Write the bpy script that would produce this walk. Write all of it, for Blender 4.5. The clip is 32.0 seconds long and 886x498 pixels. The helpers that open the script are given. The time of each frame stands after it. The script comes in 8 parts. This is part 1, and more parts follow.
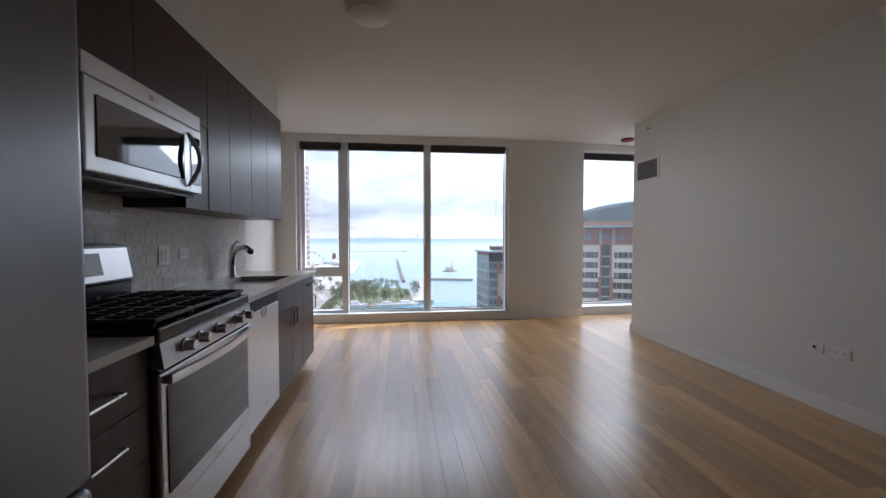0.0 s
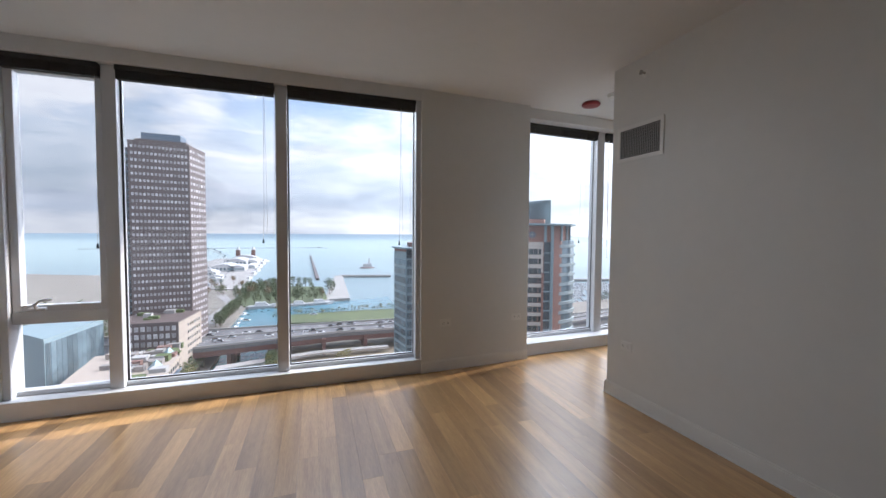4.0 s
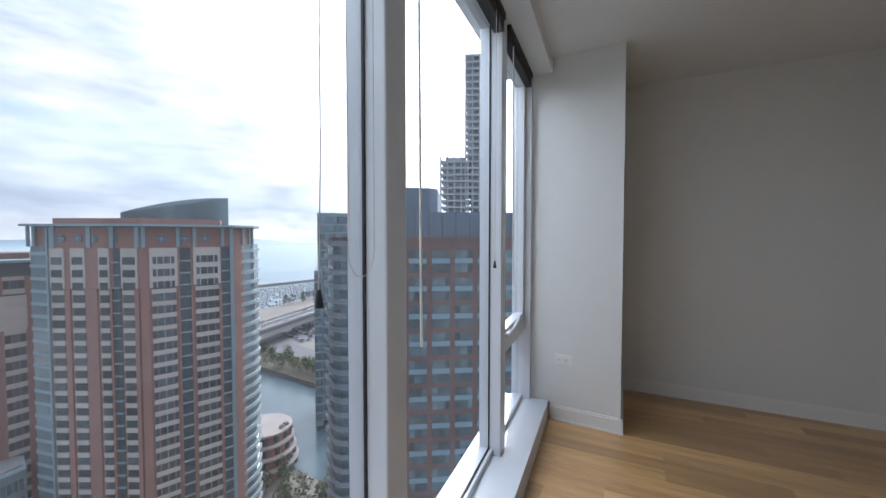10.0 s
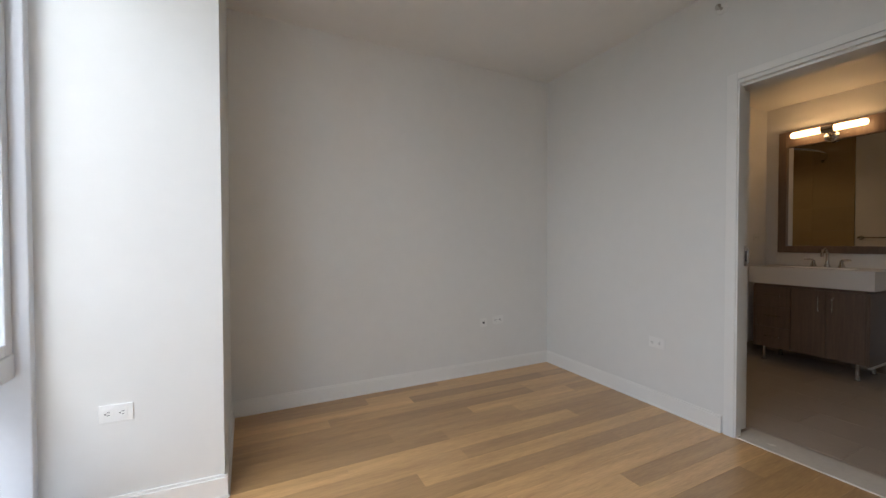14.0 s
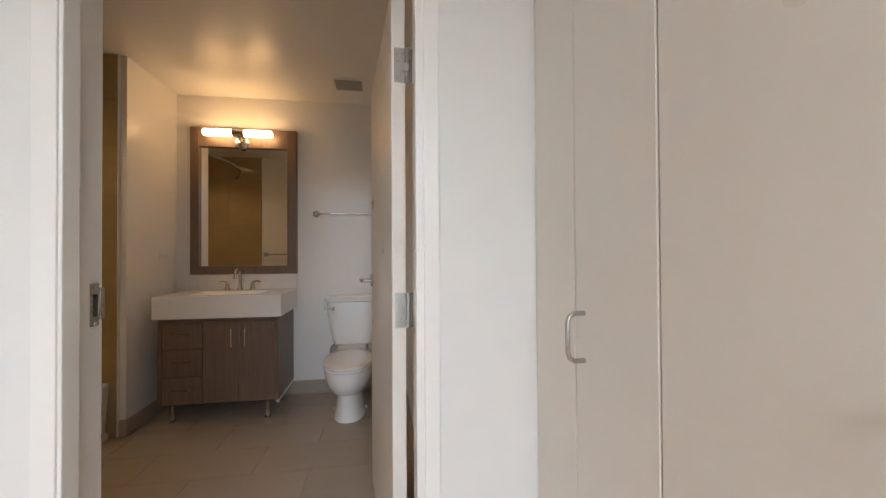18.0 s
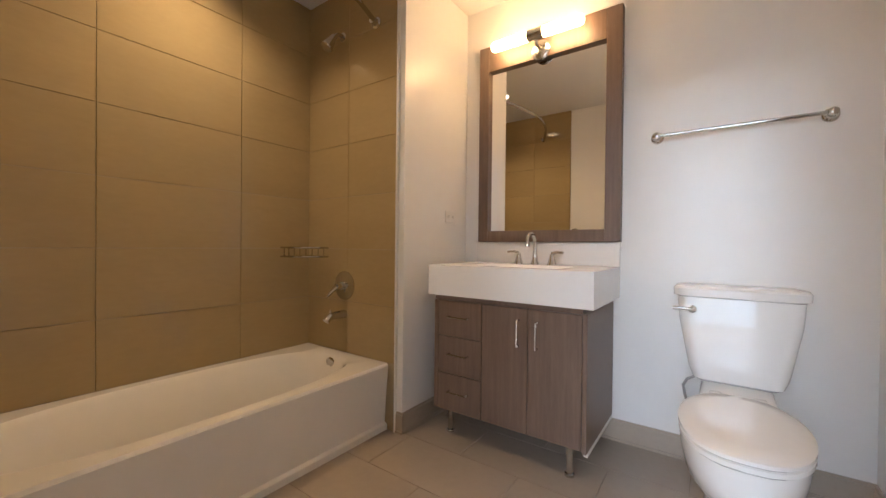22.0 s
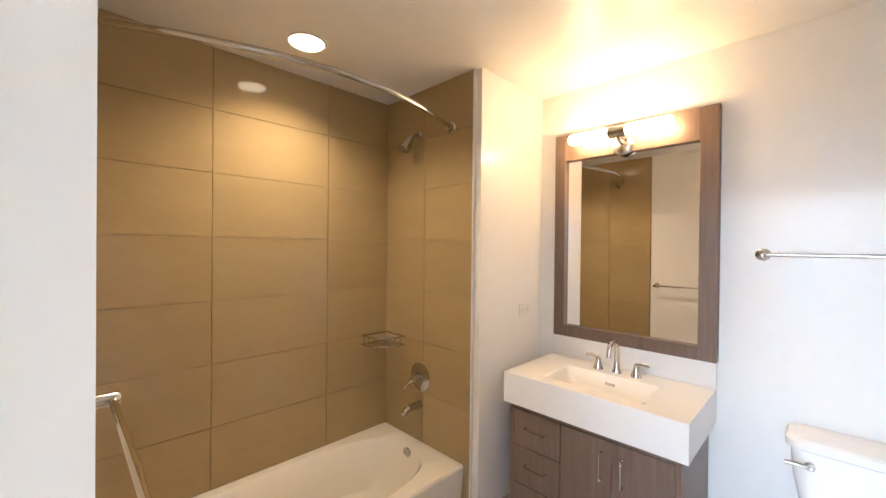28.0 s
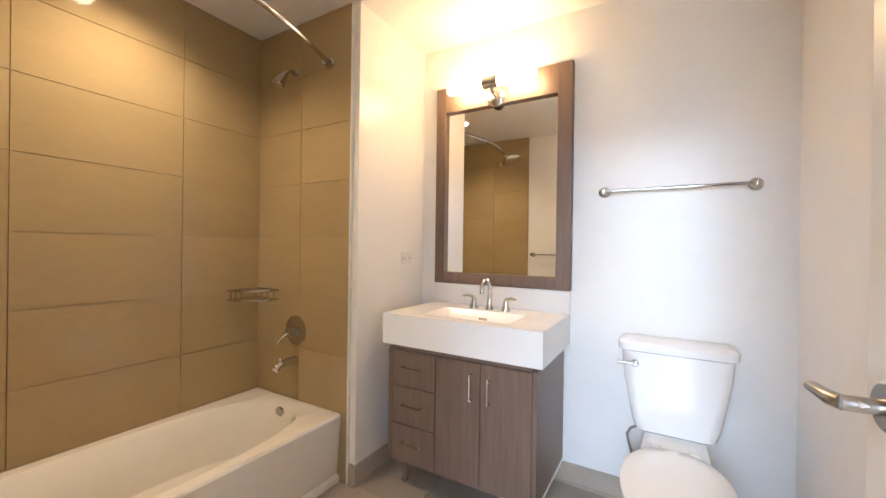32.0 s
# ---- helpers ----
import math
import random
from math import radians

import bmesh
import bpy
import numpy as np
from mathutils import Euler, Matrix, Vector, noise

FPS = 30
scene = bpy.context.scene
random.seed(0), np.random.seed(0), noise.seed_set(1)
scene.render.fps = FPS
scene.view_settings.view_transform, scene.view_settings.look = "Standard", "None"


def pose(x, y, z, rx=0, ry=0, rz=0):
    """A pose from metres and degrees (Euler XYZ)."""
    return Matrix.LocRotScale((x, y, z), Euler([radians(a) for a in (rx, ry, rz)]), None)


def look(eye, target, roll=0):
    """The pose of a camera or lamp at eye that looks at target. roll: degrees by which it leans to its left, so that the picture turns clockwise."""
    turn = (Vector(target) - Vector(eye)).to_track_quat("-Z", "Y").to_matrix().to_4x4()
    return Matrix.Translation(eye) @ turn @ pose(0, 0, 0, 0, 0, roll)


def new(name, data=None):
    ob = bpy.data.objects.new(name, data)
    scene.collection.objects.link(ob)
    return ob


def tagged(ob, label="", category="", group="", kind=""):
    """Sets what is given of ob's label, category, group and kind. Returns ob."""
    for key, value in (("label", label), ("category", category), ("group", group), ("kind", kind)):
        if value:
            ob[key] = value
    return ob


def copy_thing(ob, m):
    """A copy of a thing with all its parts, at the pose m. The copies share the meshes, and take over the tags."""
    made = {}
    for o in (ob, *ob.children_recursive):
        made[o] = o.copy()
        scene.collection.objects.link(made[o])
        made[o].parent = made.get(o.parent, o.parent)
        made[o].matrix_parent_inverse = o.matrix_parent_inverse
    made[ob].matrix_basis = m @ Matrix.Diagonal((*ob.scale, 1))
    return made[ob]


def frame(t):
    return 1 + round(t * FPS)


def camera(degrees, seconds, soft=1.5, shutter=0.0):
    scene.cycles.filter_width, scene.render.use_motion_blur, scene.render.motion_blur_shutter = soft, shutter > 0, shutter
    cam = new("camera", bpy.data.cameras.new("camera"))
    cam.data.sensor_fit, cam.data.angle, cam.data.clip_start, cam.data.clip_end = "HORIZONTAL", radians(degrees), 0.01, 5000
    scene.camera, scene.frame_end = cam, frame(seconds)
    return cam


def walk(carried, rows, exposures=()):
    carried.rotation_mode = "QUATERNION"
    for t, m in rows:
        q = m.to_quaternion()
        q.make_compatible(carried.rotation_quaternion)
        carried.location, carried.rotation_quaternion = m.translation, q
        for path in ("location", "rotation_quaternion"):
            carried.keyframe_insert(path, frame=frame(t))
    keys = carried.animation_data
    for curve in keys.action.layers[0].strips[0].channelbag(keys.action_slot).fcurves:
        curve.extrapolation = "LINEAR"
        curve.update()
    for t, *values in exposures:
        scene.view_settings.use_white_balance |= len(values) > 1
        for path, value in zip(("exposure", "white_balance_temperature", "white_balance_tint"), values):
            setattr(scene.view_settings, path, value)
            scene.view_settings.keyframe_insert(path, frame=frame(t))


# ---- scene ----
cam = camera(98.6, 32.0)
PATH = [
    (0, (0.16, -0.184, 1.233), (0.382, 1.802, 1.165), 0.0),
    (0.5, (0.18, -0.105, 1.224), (0.398, 1.882, 1.146), 0.1),
    (1, (0.24, 0.036, 1.205), (0.467, 2.021, 1.128), 0.0),
    (1.5, (0.323, 0.165, 1.198), (0.602, 2.144, 1.12), 0.0),
    (2, (0.326, 0.441, 1.196), (0.741, 2.396, 1.114), 0.3),
    (2.5, (0.394, 0.732, 1.221), (0.94, 2.655, 1.142), 0.3),
    (4.5, (1.011, 2.287, 1.351), (1.732, 4.15, 1.268), 0.5),
    (5, (1.204, 2.69, 1.358), (2.119, 4.468, 1.299), 0.7),
    (5.2, (1.243, 2.849, 1.398), (2.255, 4.573, 1.326), 1.0),
    (5.5, (1.372, 3.056, 1.401), (2.471, 4.726, 1.34), 0.4),
    (6, (1.555, 3.411, 1.402), (2.743, 5.019, 1.332), 0.6),
    (6.5, (1.776, 3.688, 1.409), (2.945, 5.308, 1.339), -0.2),
    (7, (1.976, 4.002, 1.391), (3.174, 5.602, 1.326), 0.6),
    (7.5, (2.169, 4.373, 1.41), (3.444, 5.912, 1.348), -0.6),
    (8, (2.363, 4.598, 1.401), (3.654, 6.124, 1.343), -0.8),
    (8.5, (2.487, 4.774, 1.386), (3.844, 6.242, 1.333), -0.6),
    (9, (2.707, 4.85, 1.337), (4.241, 6.132, 1.283), -0.3),
    (9.5, (2.951, 4.94, 1.345), (4.652, 5.991, 1.285), -0.2),
    (10, (3.218, 5.087, 1.357), (5.008, 5.975, 1.29), -0.0),
    (10.5, (3.478, 5.128, 1.334), (5.379, 5.747, 1.287), 0.3),
    (11, (3.752, 5.143, 1.326), (5.74, 5.364, 1.289), 0.5),
    (11.5, (3.913, 5.057, 1.356), (5.907, 4.901, 1.317), 0.7),
    (12, (4.041, 5.034, 1.316), (5.978, 4.536, 1.303), -0.6),
    (12.5, (4.082, 5.007, 1.305), (5.952, 4.297, 1.293), -0.5),
    (13, (4.095, 5.042, 1.241), (5.928, 4.244, 1.236), -0.5),
    (13.5, (4.061, 5.041, 1.168), (5.892, 4.236, 1.141), -0.4),
    (15.5, (4.415, 4.607, 1.133), (5.617, 3.009, 1.143), 0.4),
    (16, (4.469, 4.46, 1.197), (5.213, 2.604, 1.216), 0.3),
    (16.5, (4.503, 4.32, 1.258), (4.79, 2.341, 1.284), 0.2),
    (17, (4.494, 4.113, 1.285), (4.448, 2.114, 1.31), -0.1),
    (17.5, (4.485, 3.882, 1.293), (4.199, 1.903, 1.293), -0.2),
    (18, (4.557, 3.567, 1.201), (4.247, 1.591, 1.221), -0.3),
    (18.5, (4.584, 3.235, 1.148), (4.339, 1.25, 1.159), -0.2),
    (19, (4.621, 2.874, 1.126), (4.639, 0.874, 1.118), -0.6),
    (19.5, (4.727, 2.603, 1.089), (4.986, 0.62, 1.091), -0.2),
    (20, (4.828, 2.405, 1.054), (5.219, 0.443, 1.058), 0.0),
    (20.5, (4.875, 2.293, 1.017), (5.514, 0.398, 1.019), 0.1),
    (21, (4.867, 2.233, 1.021), (5.795, 0.462, 1.017), 0.2),
    (21.5, (4.877, 2.249, 1.011), (5.98, 0.581, 1.006), 0.4),
    (22, (4.892, 2.273, 1.004), (6.053, 0.645, 0.988), 0.6),
    (22.5, (4.914, 2.285, 1.006), (6.136, 0.702, 0.997), 0.6),
    (23, (4.928, 2.292, 1.055), (6.224, 0.769, 1.038), 0.5),
    (23.5, (4.955, 2.309, 1.146), (6.328, 0.855, 1.119), 0.5),
    (24, (4.961, 2.313, 1.25), (6.399, 0.924, 1.224), 0.5),
    (24.5, (4.953, 2.339, 1.345), (6.429, 0.99, 1.321), 0.5),
    (25, (4.948, 2.345, 1.422), (6.441, 1.015, 1.395), 0.5),
    (25.5, (4.945, 2.344, 1.472), (6.445, 1.021, 1.448), 0.5),
    (27.5, (4.966, 2.344, 1.56), (6.415, 0.966, 1.543), 0.6),
    (28, (4.941, 2.328, 1.565), (6.353, 0.912, 1.553), 0.6),
    (28.5, (4.917, 2.315, 1.56), (6.27, 0.842, 1.552), 0.6),
    (29, (4.889, 2.295, 1.562), (6.154, 0.746, 1.566), 0.7),
    (29.5, (4.871, 2.266, 1.554), (6.044, 0.646, 1.563), 0.7),
    (30, (4.871, 2.255, 1.511), (5.925, 0.555, 1.518), 0.7),
    (30.5, (4.857, 2.232, 1.405), (5.875, 0.51, 1.416), 0.7),
    (31, (4.869, 2.245, 1.33), (5.883, 0.521, 1.332), 0.7),
    (31.5, (4.875, 2.258, 1.264), (5.886, 0.532, 1.265), 0.8),
    (32, (4.857, 2.234, 1.249), (5.864, 0.506, 1.244), 0.8),
]
EXPOSURES = [(0, 1.2, 6150, 14), (2.5, 1.2, 6150, 14), (5, 0.68, 6250, 14), (7, 0.84, 6100, 12), (8, 0.9, 6050, 12), (9, 0.92, 6000, 12), (10, 0.56, 6050, 12), (11, 0.82, 6150, 12),
             (12, 1.05, 6450, 12), (13, 1.28, 6500, 13), (16, 2.22, 6550, 12), (17, 2.34, 6600, 13), (18, 2.7, 6650, 14), (19, 2.66, 6700, 14), (20, 3.2, 6600, 14), (21, 3.6, 6050, 13), (23, 4.05, 6150, 13), (25, 4.4, 5950, 11),
             (28, 4.5, 5650, 10), (32, 4.5, 5600, 10)]
walk(cam, [(t, look(eye, target, roll)) for t, eye, target, roll in PATH], EXPOSURES)

# ---- world, sun, large lights ----
world = bpy.data.worlds.new("world")
scene.world = world
world.use_nodes = True
SUN_AZ, SUN_EL = 77.0, 30.0   # degrees clockwise from +y, and above the horizon


def build_world():
    nt = world.node_tree
    nt.nodes.clear()
    out = nt.nodes.new("ShaderNodeOutputWorld")
    bg = nt.nodes.new("ShaderNodeBackground")
    sky = nt.nodes.new("ShaderNodeTexSky")
    sky.sky_type = 'NISHITA'
    sky.sun_disc = False
    sky.sun_elevation = radians(SUN_EL)
    sky.sun_rotation = radians(SUN_AZ)
    sky.altitude = 150
    sky.air_density, sky.dust_density = 1.0, 1.4
    co = nt.nodes.new("ShaderNodeTexCoord")
    mp = nt.nodes.new("ShaderNodeMapping")
    mp.inputs["Scale"].default_value = (1.0, 1.0, 3.6)
    mp.inputs["Location"].default_value = SKY_SHIFT
    L = nt.links.new

    def node(kind, **given):
        n = nt.nodes.new("ShaderNode" + kind)
        for k, v in given.items():
            n.inputs[k.replace("_", " ")].default_value = v
        return n

    def ramp(stops, source):
        n = nt.nodes.new("ShaderNodeValToRGB")
        e = n.color_ramp.elements
        while len(e) < len(stops):
            e.new(0.5)
        for k, (at, c) in enumerate(stops):
            e[k].position, e[k].color = at, (*c, 1)
        L(source, n.inputs["Fac"])
        return n.outputs["Color"]

    def calc(op, a, b):
        n = nt.nodes.new("ShaderNodeMath")
        n.operation = op
        for k, v in enumerate((a, b)):
            if isinstance(v, (int, float)):
                n.inputs[k].default_value = v
            else:
                L(v, n.inputs[k])
        return n.outputs[0]
    sx = nt.nodes.new("ShaderNodeSeparateXYZ")
    L(co.outputs["Generated"], sx.inputs[0])
    L(co.outputs["Generated"], mp.inputs["Vector"])
    n1 = node("TexNoise", Scale=2.6, Detail=9.0, Roughness=0.56, Distortion=0.3)
    n2 = node("TexNoise", Scale=5.5, Detail=7.0, Roughness=0.6)
    for n in (n1, n2):
        L(mp.outputs["Vector"], n.inputs["Vector"])
    grey = lambda v: (v, v, v)
    # cloud cover: gaps high up towards the north, closed by haze at the horizon and towards the sun
    cover = ramp([(0.42, grey(0.10)), (0.56, grey(1.0))], n1.outputs["Fac"])
    haze = ramp([(0.0, grey(1.0)), (0.17, grey(0.75)), (0.34, grey(0.0))], sx.outputs["Z"])
    to_sun = nt.nodes.new("ShaderNodeVectorMath")
    to_sun.operation = 'DOT_PRODUCT'
    a, e_ = radians(SUN_AZ), radians(SUN_EL)
    L(co.outputs["Generated"], to_sun.inputs[0])
    to_sun.inputs[1].default_value = (math.sin(a) * math.cos(e_), math.cos(a) * math.cos(e_), math.sin(e_))
    veil = ramp([(0.45, grey(0.0)), (0.72, grey(1.0))], to_sun.outputs["Value"])
    cover = calc('MAXIMUM', calc('MAXIMUM', cover, haze), veil)
    cloud = ramp([(0.34, (3.4, 3.7, 4.1)), (0.60, (5.4, 5.5, 5.7))], n2.outputs["Fac"])
    # a grey bank lies low over the lake with a bright strip under it
    bank = ramp([(0.0, grey(0.95)), (0.028, grey(0.98)), (0.055, (0.66, 0.72, 0.80)), (0.105, (0.80, 0.83, 0.88)), (0.17, grey(1.0))],
                calc('ADD', sx.outputs["Z"], calc('MULTIPLY', calc('SUBTRACT', n1.outputs["Fac"], 0.5), 0.10)))
    shaded = nt.nodes.new("ShaderNodeVectorMath")
    shaded.operation = 'MULTIPLY'
    L(cloud, shaded.inputs[0])
    L(bank, shaded.inputs[1])
    mx = nt.nodes.new("ShaderNodeMix")
    mx.data_type = 'RGBA'
    L(cover, mx.inputs["Factor"])
    L(sky.outputs["Color"], mx.inputs["A"])
    L(shaded.outputs[0], mx.inputs["B"])
    # brighter towards the sun and overhead
    sunward = ramp([(0.0, grey(0.37)), (0.22, grey(0.53)), (0.75, grey(0.68)), (0.97, grey(2.0))], to_sun.outputs["Value"])
    overhead = node("MapRange", From_Min=0.45, From_Max=0.95, To_Min=1.0, To_Max=2.6)
    L(sx.outputs["Z"], overhead.inputs["Value"])
    zm = nt.nodes.new("ShaderNodeVectorMath")
    zm.operation = 'SCALE'
    L(mx.outputs["Result"], zm.inputs[0])
    L(calc('MULTIPLY', calc('MULTIPLY', sunward, 2.0), overhead.outputs[0]), zm.inputs["Scale"])
    L(zm.outputs[0], bg.inputs["Color"])
    bg.inputs["Strength"].default_value = SKY_STRENGTH
    L(bg.outputs["Background"], out.inputs["Surface"])


SKY_SHIFT = (0.0, 0.0, 0.0)
SKY_STRENGTH = 0.15
scene.cycles.min_transparent_bounces = 8
build_world()
sun_data = bpy.data.lights.new("sun", 'SUN')
sun_data.energy, sun_data.angle, sun_data.color = 2.6, radians(1.2), (1.0, 0.93, 0.84)
sun = new("sun", sun_data)
az, el = radians(SUN_AZ), radians(SUN_EL)
sun.matrix_world = look((0, 0, 60), (-math.sin(az) * math.cos(el) * 50, -math.cos(az) * math.cos(el) * 50, 60 - math.sin(el) * 50))



def sky_panel(name, centre, target, width, height, watts):
    """Added area lamp outside a window that stands in for the upper sky."""
    d = bpy.data.lights.new(name, 'AREA')
    d.shape, d.size, d.size_y = 'RECTANGLE', width, height
    d.energy, d.color = watts, (0.84, 0.93, 1.0)
    ob = new(name, d)
    ob.matrix_world = look(centre, target)
    return ob


# extra lamps brighten the rooms beyond what the world's sky gives
sky_panel("window_daylight", (0.24, 6.05, 2.62), (0.24, 5.15, 0.6), 2.9, 1.0, 36.0)
sky_panel("window_daylight", (4.50, 6.33, 2.62), (4.55, 5.43, 0.6), 3.0, 1.0, 30.0)
# the downlight over the tub throws its beam down
beam = bpy.data.lights.new("downlight_beam", 'SPOT')
beam.energy, beam.color, beam.spot_size, beam.spot_blend, beam.shadow_soft_size = 4.4, (1.0, 0.72, 0.42), radians(140), 0.9, 0.06
new("downlight_beam", beam).matrix_world = look((6.68, 1.51, 2.513), (6.68, 1.511, 1.0))

# ---- materials ----
MATS = {}


def material(name, color, rough=0.5, metal=0.0, var=0.08, scale=6.0, bump=0.0, bump_scale=120.0, stretch=(1, 1, 1), rand=0.0, coat=0.0, spec=0.5,
             island=0.0, color2=None, wear=0.0):
    """A principled surface with variation at two scales, fine relief and, if asked, a change from piece to piece."""
    if name in MATS:
        return MATS[name]
    m = bpy.data.materials.new(name)
    m.use_nodes = True
    nt = m.node_tree
    b = nt.nodes["Principled BSDF"]
    L = nt.links.new
    co = nt.nodes.new("ShaderNodeTexCoord")
    geo = nt.nodes.new("ShaderNodeNewGeometry")
    mp = nt.nodes.new("ShaderNodeMapping")
    mp.inputs["Scale"].default_value = stretch
    L(geo.outputs["Position"], mp.inputs["Vector"])
    if rand:
        oi = nt.nodes.new("ShaderNodeObjectInfo")
        ad = nt.nodes.new("ShaderNodeVectorMath")
        ad.operation = 'MULTIPLY_ADD'
        cm = nt.nodes.new("ShaderNodeCombineXYZ")
        for k in range(3):
            L(oi.outputs["Random"], cm.inputs[k])
        L(cm.outputs[0], ad.inputs[0])
        ad.inputs[1].default_value = (37.0, 61.0, 23.0)
        L(geo.outputs["Position"], ad.inputs[2])
        L(ad.outputs[0], mp.inputs["Vector"])
    n1 = nt.nodes.new("ShaderNodeTexNoise")
    n1.inputs["Scale"].default_value = scale
    n1.inputs["Detail"].default_value = 5.0
    n2 = nt.nodes.new("ShaderNodeTexNoise")
    n2.inputs["Scale"].default_value = scale * 9.0
    n2.inputs["Detail"].default_value = 3.0
    L(mp.outputs[0], n1.inputs["Vector"])
    L(mp.outputs[0], n2.inputs["Vector"])
    av = nt.nodes.new("ShaderNodeMath")
    av.operation = 'MULTIPLY_ADD'
    av.inputs[1].default_value = 0.4
    L(n2.outputs["Fac"], av.inputs[0])
    sc = nt.nodes.new("ShaderNodeMath")
    sc.operation = 'MULTIPLY'
    sc.inputs[1].default_value = 0.6
    L(n1.outputs["Fac"], sc.inputs[0])
    L(sc.outputs[0], av.inputs[2])
    rp = nt.nodes.new("ShaderNodeValToRGB")
    c2 = color2 or color
    rp.color_ramp.elements[0].position = 0.3
    rp.color_ramp.elements[0].color = tuple(min(1, v * (1 - var)) for v in color) + (1,)
    rp.color_ramp.elements[1].position = 0.7
    rp.color_ramp.elements[1].color = tuple(min(1, v * (1 + var)) for v in c2) + (1,)
    L(av.outputs[0], rp.inputs["Fac"])
    last = rp.outputs["Color"]
    if rand or island:
        hs = nt.nodes.new("ShaderNodeHueSaturation")
        mr = nt.nodes.new("ShaderNodeMapRange")
        amount = rand or island
        mr.inputs["To Min"].default_value = 1 - amount
        mr.inputs["To Max"].default_value = 1 + amount
        L(oi.outputs["Random"] if rand else geo.outputs["Random Per Island"], mr.inputs["Value"])
        L(mr.outputs[0], hs.inputs["Value"])
        L(last, hs.inputs["Color"])
        last = hs.outputs["Color"]
    L(last, b.inputs["Base Color"])
    b.inputs["Metallic"].default_value = metal
    rr = nt.nodes.new("ShaderNodeMapRange")
    rr.inputs["To Min"].default_value = max(0.0, rough * (1 - 0.25 - wear))
    rr.inputs["To Max"].default_value = min(1.0, rough * (1.25 + wear))
    L(n1.outputs["Fac"], rr.inputs["Value"])
    L(rr.outputs[0], b.inputs["Roughness"])
    b.inputs["Coat Weight"].default_value = coat
    b.inputs["Coat Roughness"].default_value = max(0.05, rough * 0.65)
    b.inputs["Specular IOR Level"].default_value = spec
    if bump:
        bn = nt.nodes.new("ShaderNodeTexNoise")
        bn.inputs["Scale"].default_value = bump_scale
        bn.inputs["Detail"].default_value = 3.0
        L(mp.outputs[0], bn.inputs["Vector"])
        bp = nt.nodes.new("ShaderNodeBump")
        bp.inputs["Strength"].default_value = bump
        bp.inputs["Distance"].default_value = 0.004
        L(bn.outputs["Fac"], bp.inputs["Height"])
        L(bp.outputs[0], b.inputs["Normal"])
    MATS[name] = m
    return m


def glow(name, color, strength):
    m = bpy.data.materials.new(name)
    m.use_nodes = True
    b = m.node_tree.nodes["Principled BSDF"]
    b.inputs["Base Color"].default_value = (*color, 1)
    b.inputs["Emission Color"].default_value = (*color, 1)
    b.inputs["Emission Strength"].default_value = strength
    return m


def pane_material(name, tint, gloss=0.035, veiling=0.014):
    """Clear glass plus an uneven milky veil that stands in for haze and reflections."""
    m = bpy.data.materials.new(name)
    m.use_nodes = True
    nt = m.node_tree
    nt.nodes.clear()
    out = nt.nodes.new("ShaderNodeOutputMaterial")
    tr = nt.nodes.new("ShaderNodeBsdfTransparent")
    tr.inputs["Color"].default_value = (*tint, 1)
    gl = nt.nodes.new("ShaderNodeBsdfGlossy")
    gl.inputs["Roughness"].default_value = 0.01
    mx = nt.nodes.new("ShaderNodeMixShader")
    fr = nt.nodes.new("ShaderNodeValue")
    fr.outputs[0].default_value = gloss
    nt.links.new(fr.outputs[0], mx.inputs[0])
    nt.links.new(tr.outputs[0], mx.inputs[1])
    nt.links.new(gl.outputs[0], mx.inputs[2])
    co = nt.nodes.new("ShaderNodeTexCoord")
    no = nt.nodes.new("ShaderNodeTexNoise")
    no.inputs["Scale"].default_value = 2.2
    no.inputs["Detail"].default_value = 6.0
    nt.links.new(co.outputs["Object"], no.inputs["Vector"])
    film = nt.nodes.new("ShaderNodeMapRange")
    film.inputs["From Min"].default_value = 0.3
    film.inputs["From Max"].default_value = 0.7
    film.inputs["To Min"].default_value = veiling * 0.6
    film.inputs["To Max"].default_value = veiling * 1.4
    nt.links.new(no.outputs["Fac"], film.inputs["Value"])
    # translucent share lifts the darks outside like a veil of reflected light
    du = nt.nodes.new("ShaderNodeBsdfTranslucent")
    du.inputs["Color"].default_value = (0.85, 0.85, 0.85, 1)
    top = nt.nodes.new("ShaderNodeMixShader")
    nt.links.new(film.outputs[0], top.inputs[0])
    nt.links.new(mx.outputs[0], top.inputs[1])
    nt.links.new(du.outputs[0], top.inputs[2])
    nt.links.new(top.outputs[0], out.inputs["Surface"])
    return m


WALL = material("wall paint", (0.74, 0.735, 0.71), 0.55, var=0.025, scale=1.2, bump=0.05, bump_scale=260)
CEIL = material("ceiling paint", (0.76, 0.75, 0.73), 0.75, var=0.025, scale=1.0, bump=0.05, bump_scale=200)
BATHWALL = material("bath wall paint", (0.84, 0.83, 0.81), 0.31, var=0.02, scale=1.5, bump=0.05, bump_scale=260)
BATHCEIL = material("semi-gloss ceiling paint", (0.80, 0.79, 0.765), 0.33, var=0.02, scale=1.5, bump=0.03, bump_scale=60)
TRIM = material("white trim paint", (0.80, 0.79, 0.76), 0.35, var=0.02, scale=3, bump=0.03, bump_scale=90)
DOORP = material("door paint", (0.76, 0.72, 0.66), 0.3, var=0.02, scale=2, bump=0.04, bump_scale=150)
FRAME = material("white window aluminium", (0.64, 0.655, 0.68), 0.36, var=0.03, scale=4, wear=0.1)
GASKET = material("black gasket", (0.02, 0.02, 0.022), 0.6)
BLIND = material("dark blind fabric", (0.05, 0.047, 0.045), 0.8, var=0.2, scale=30)
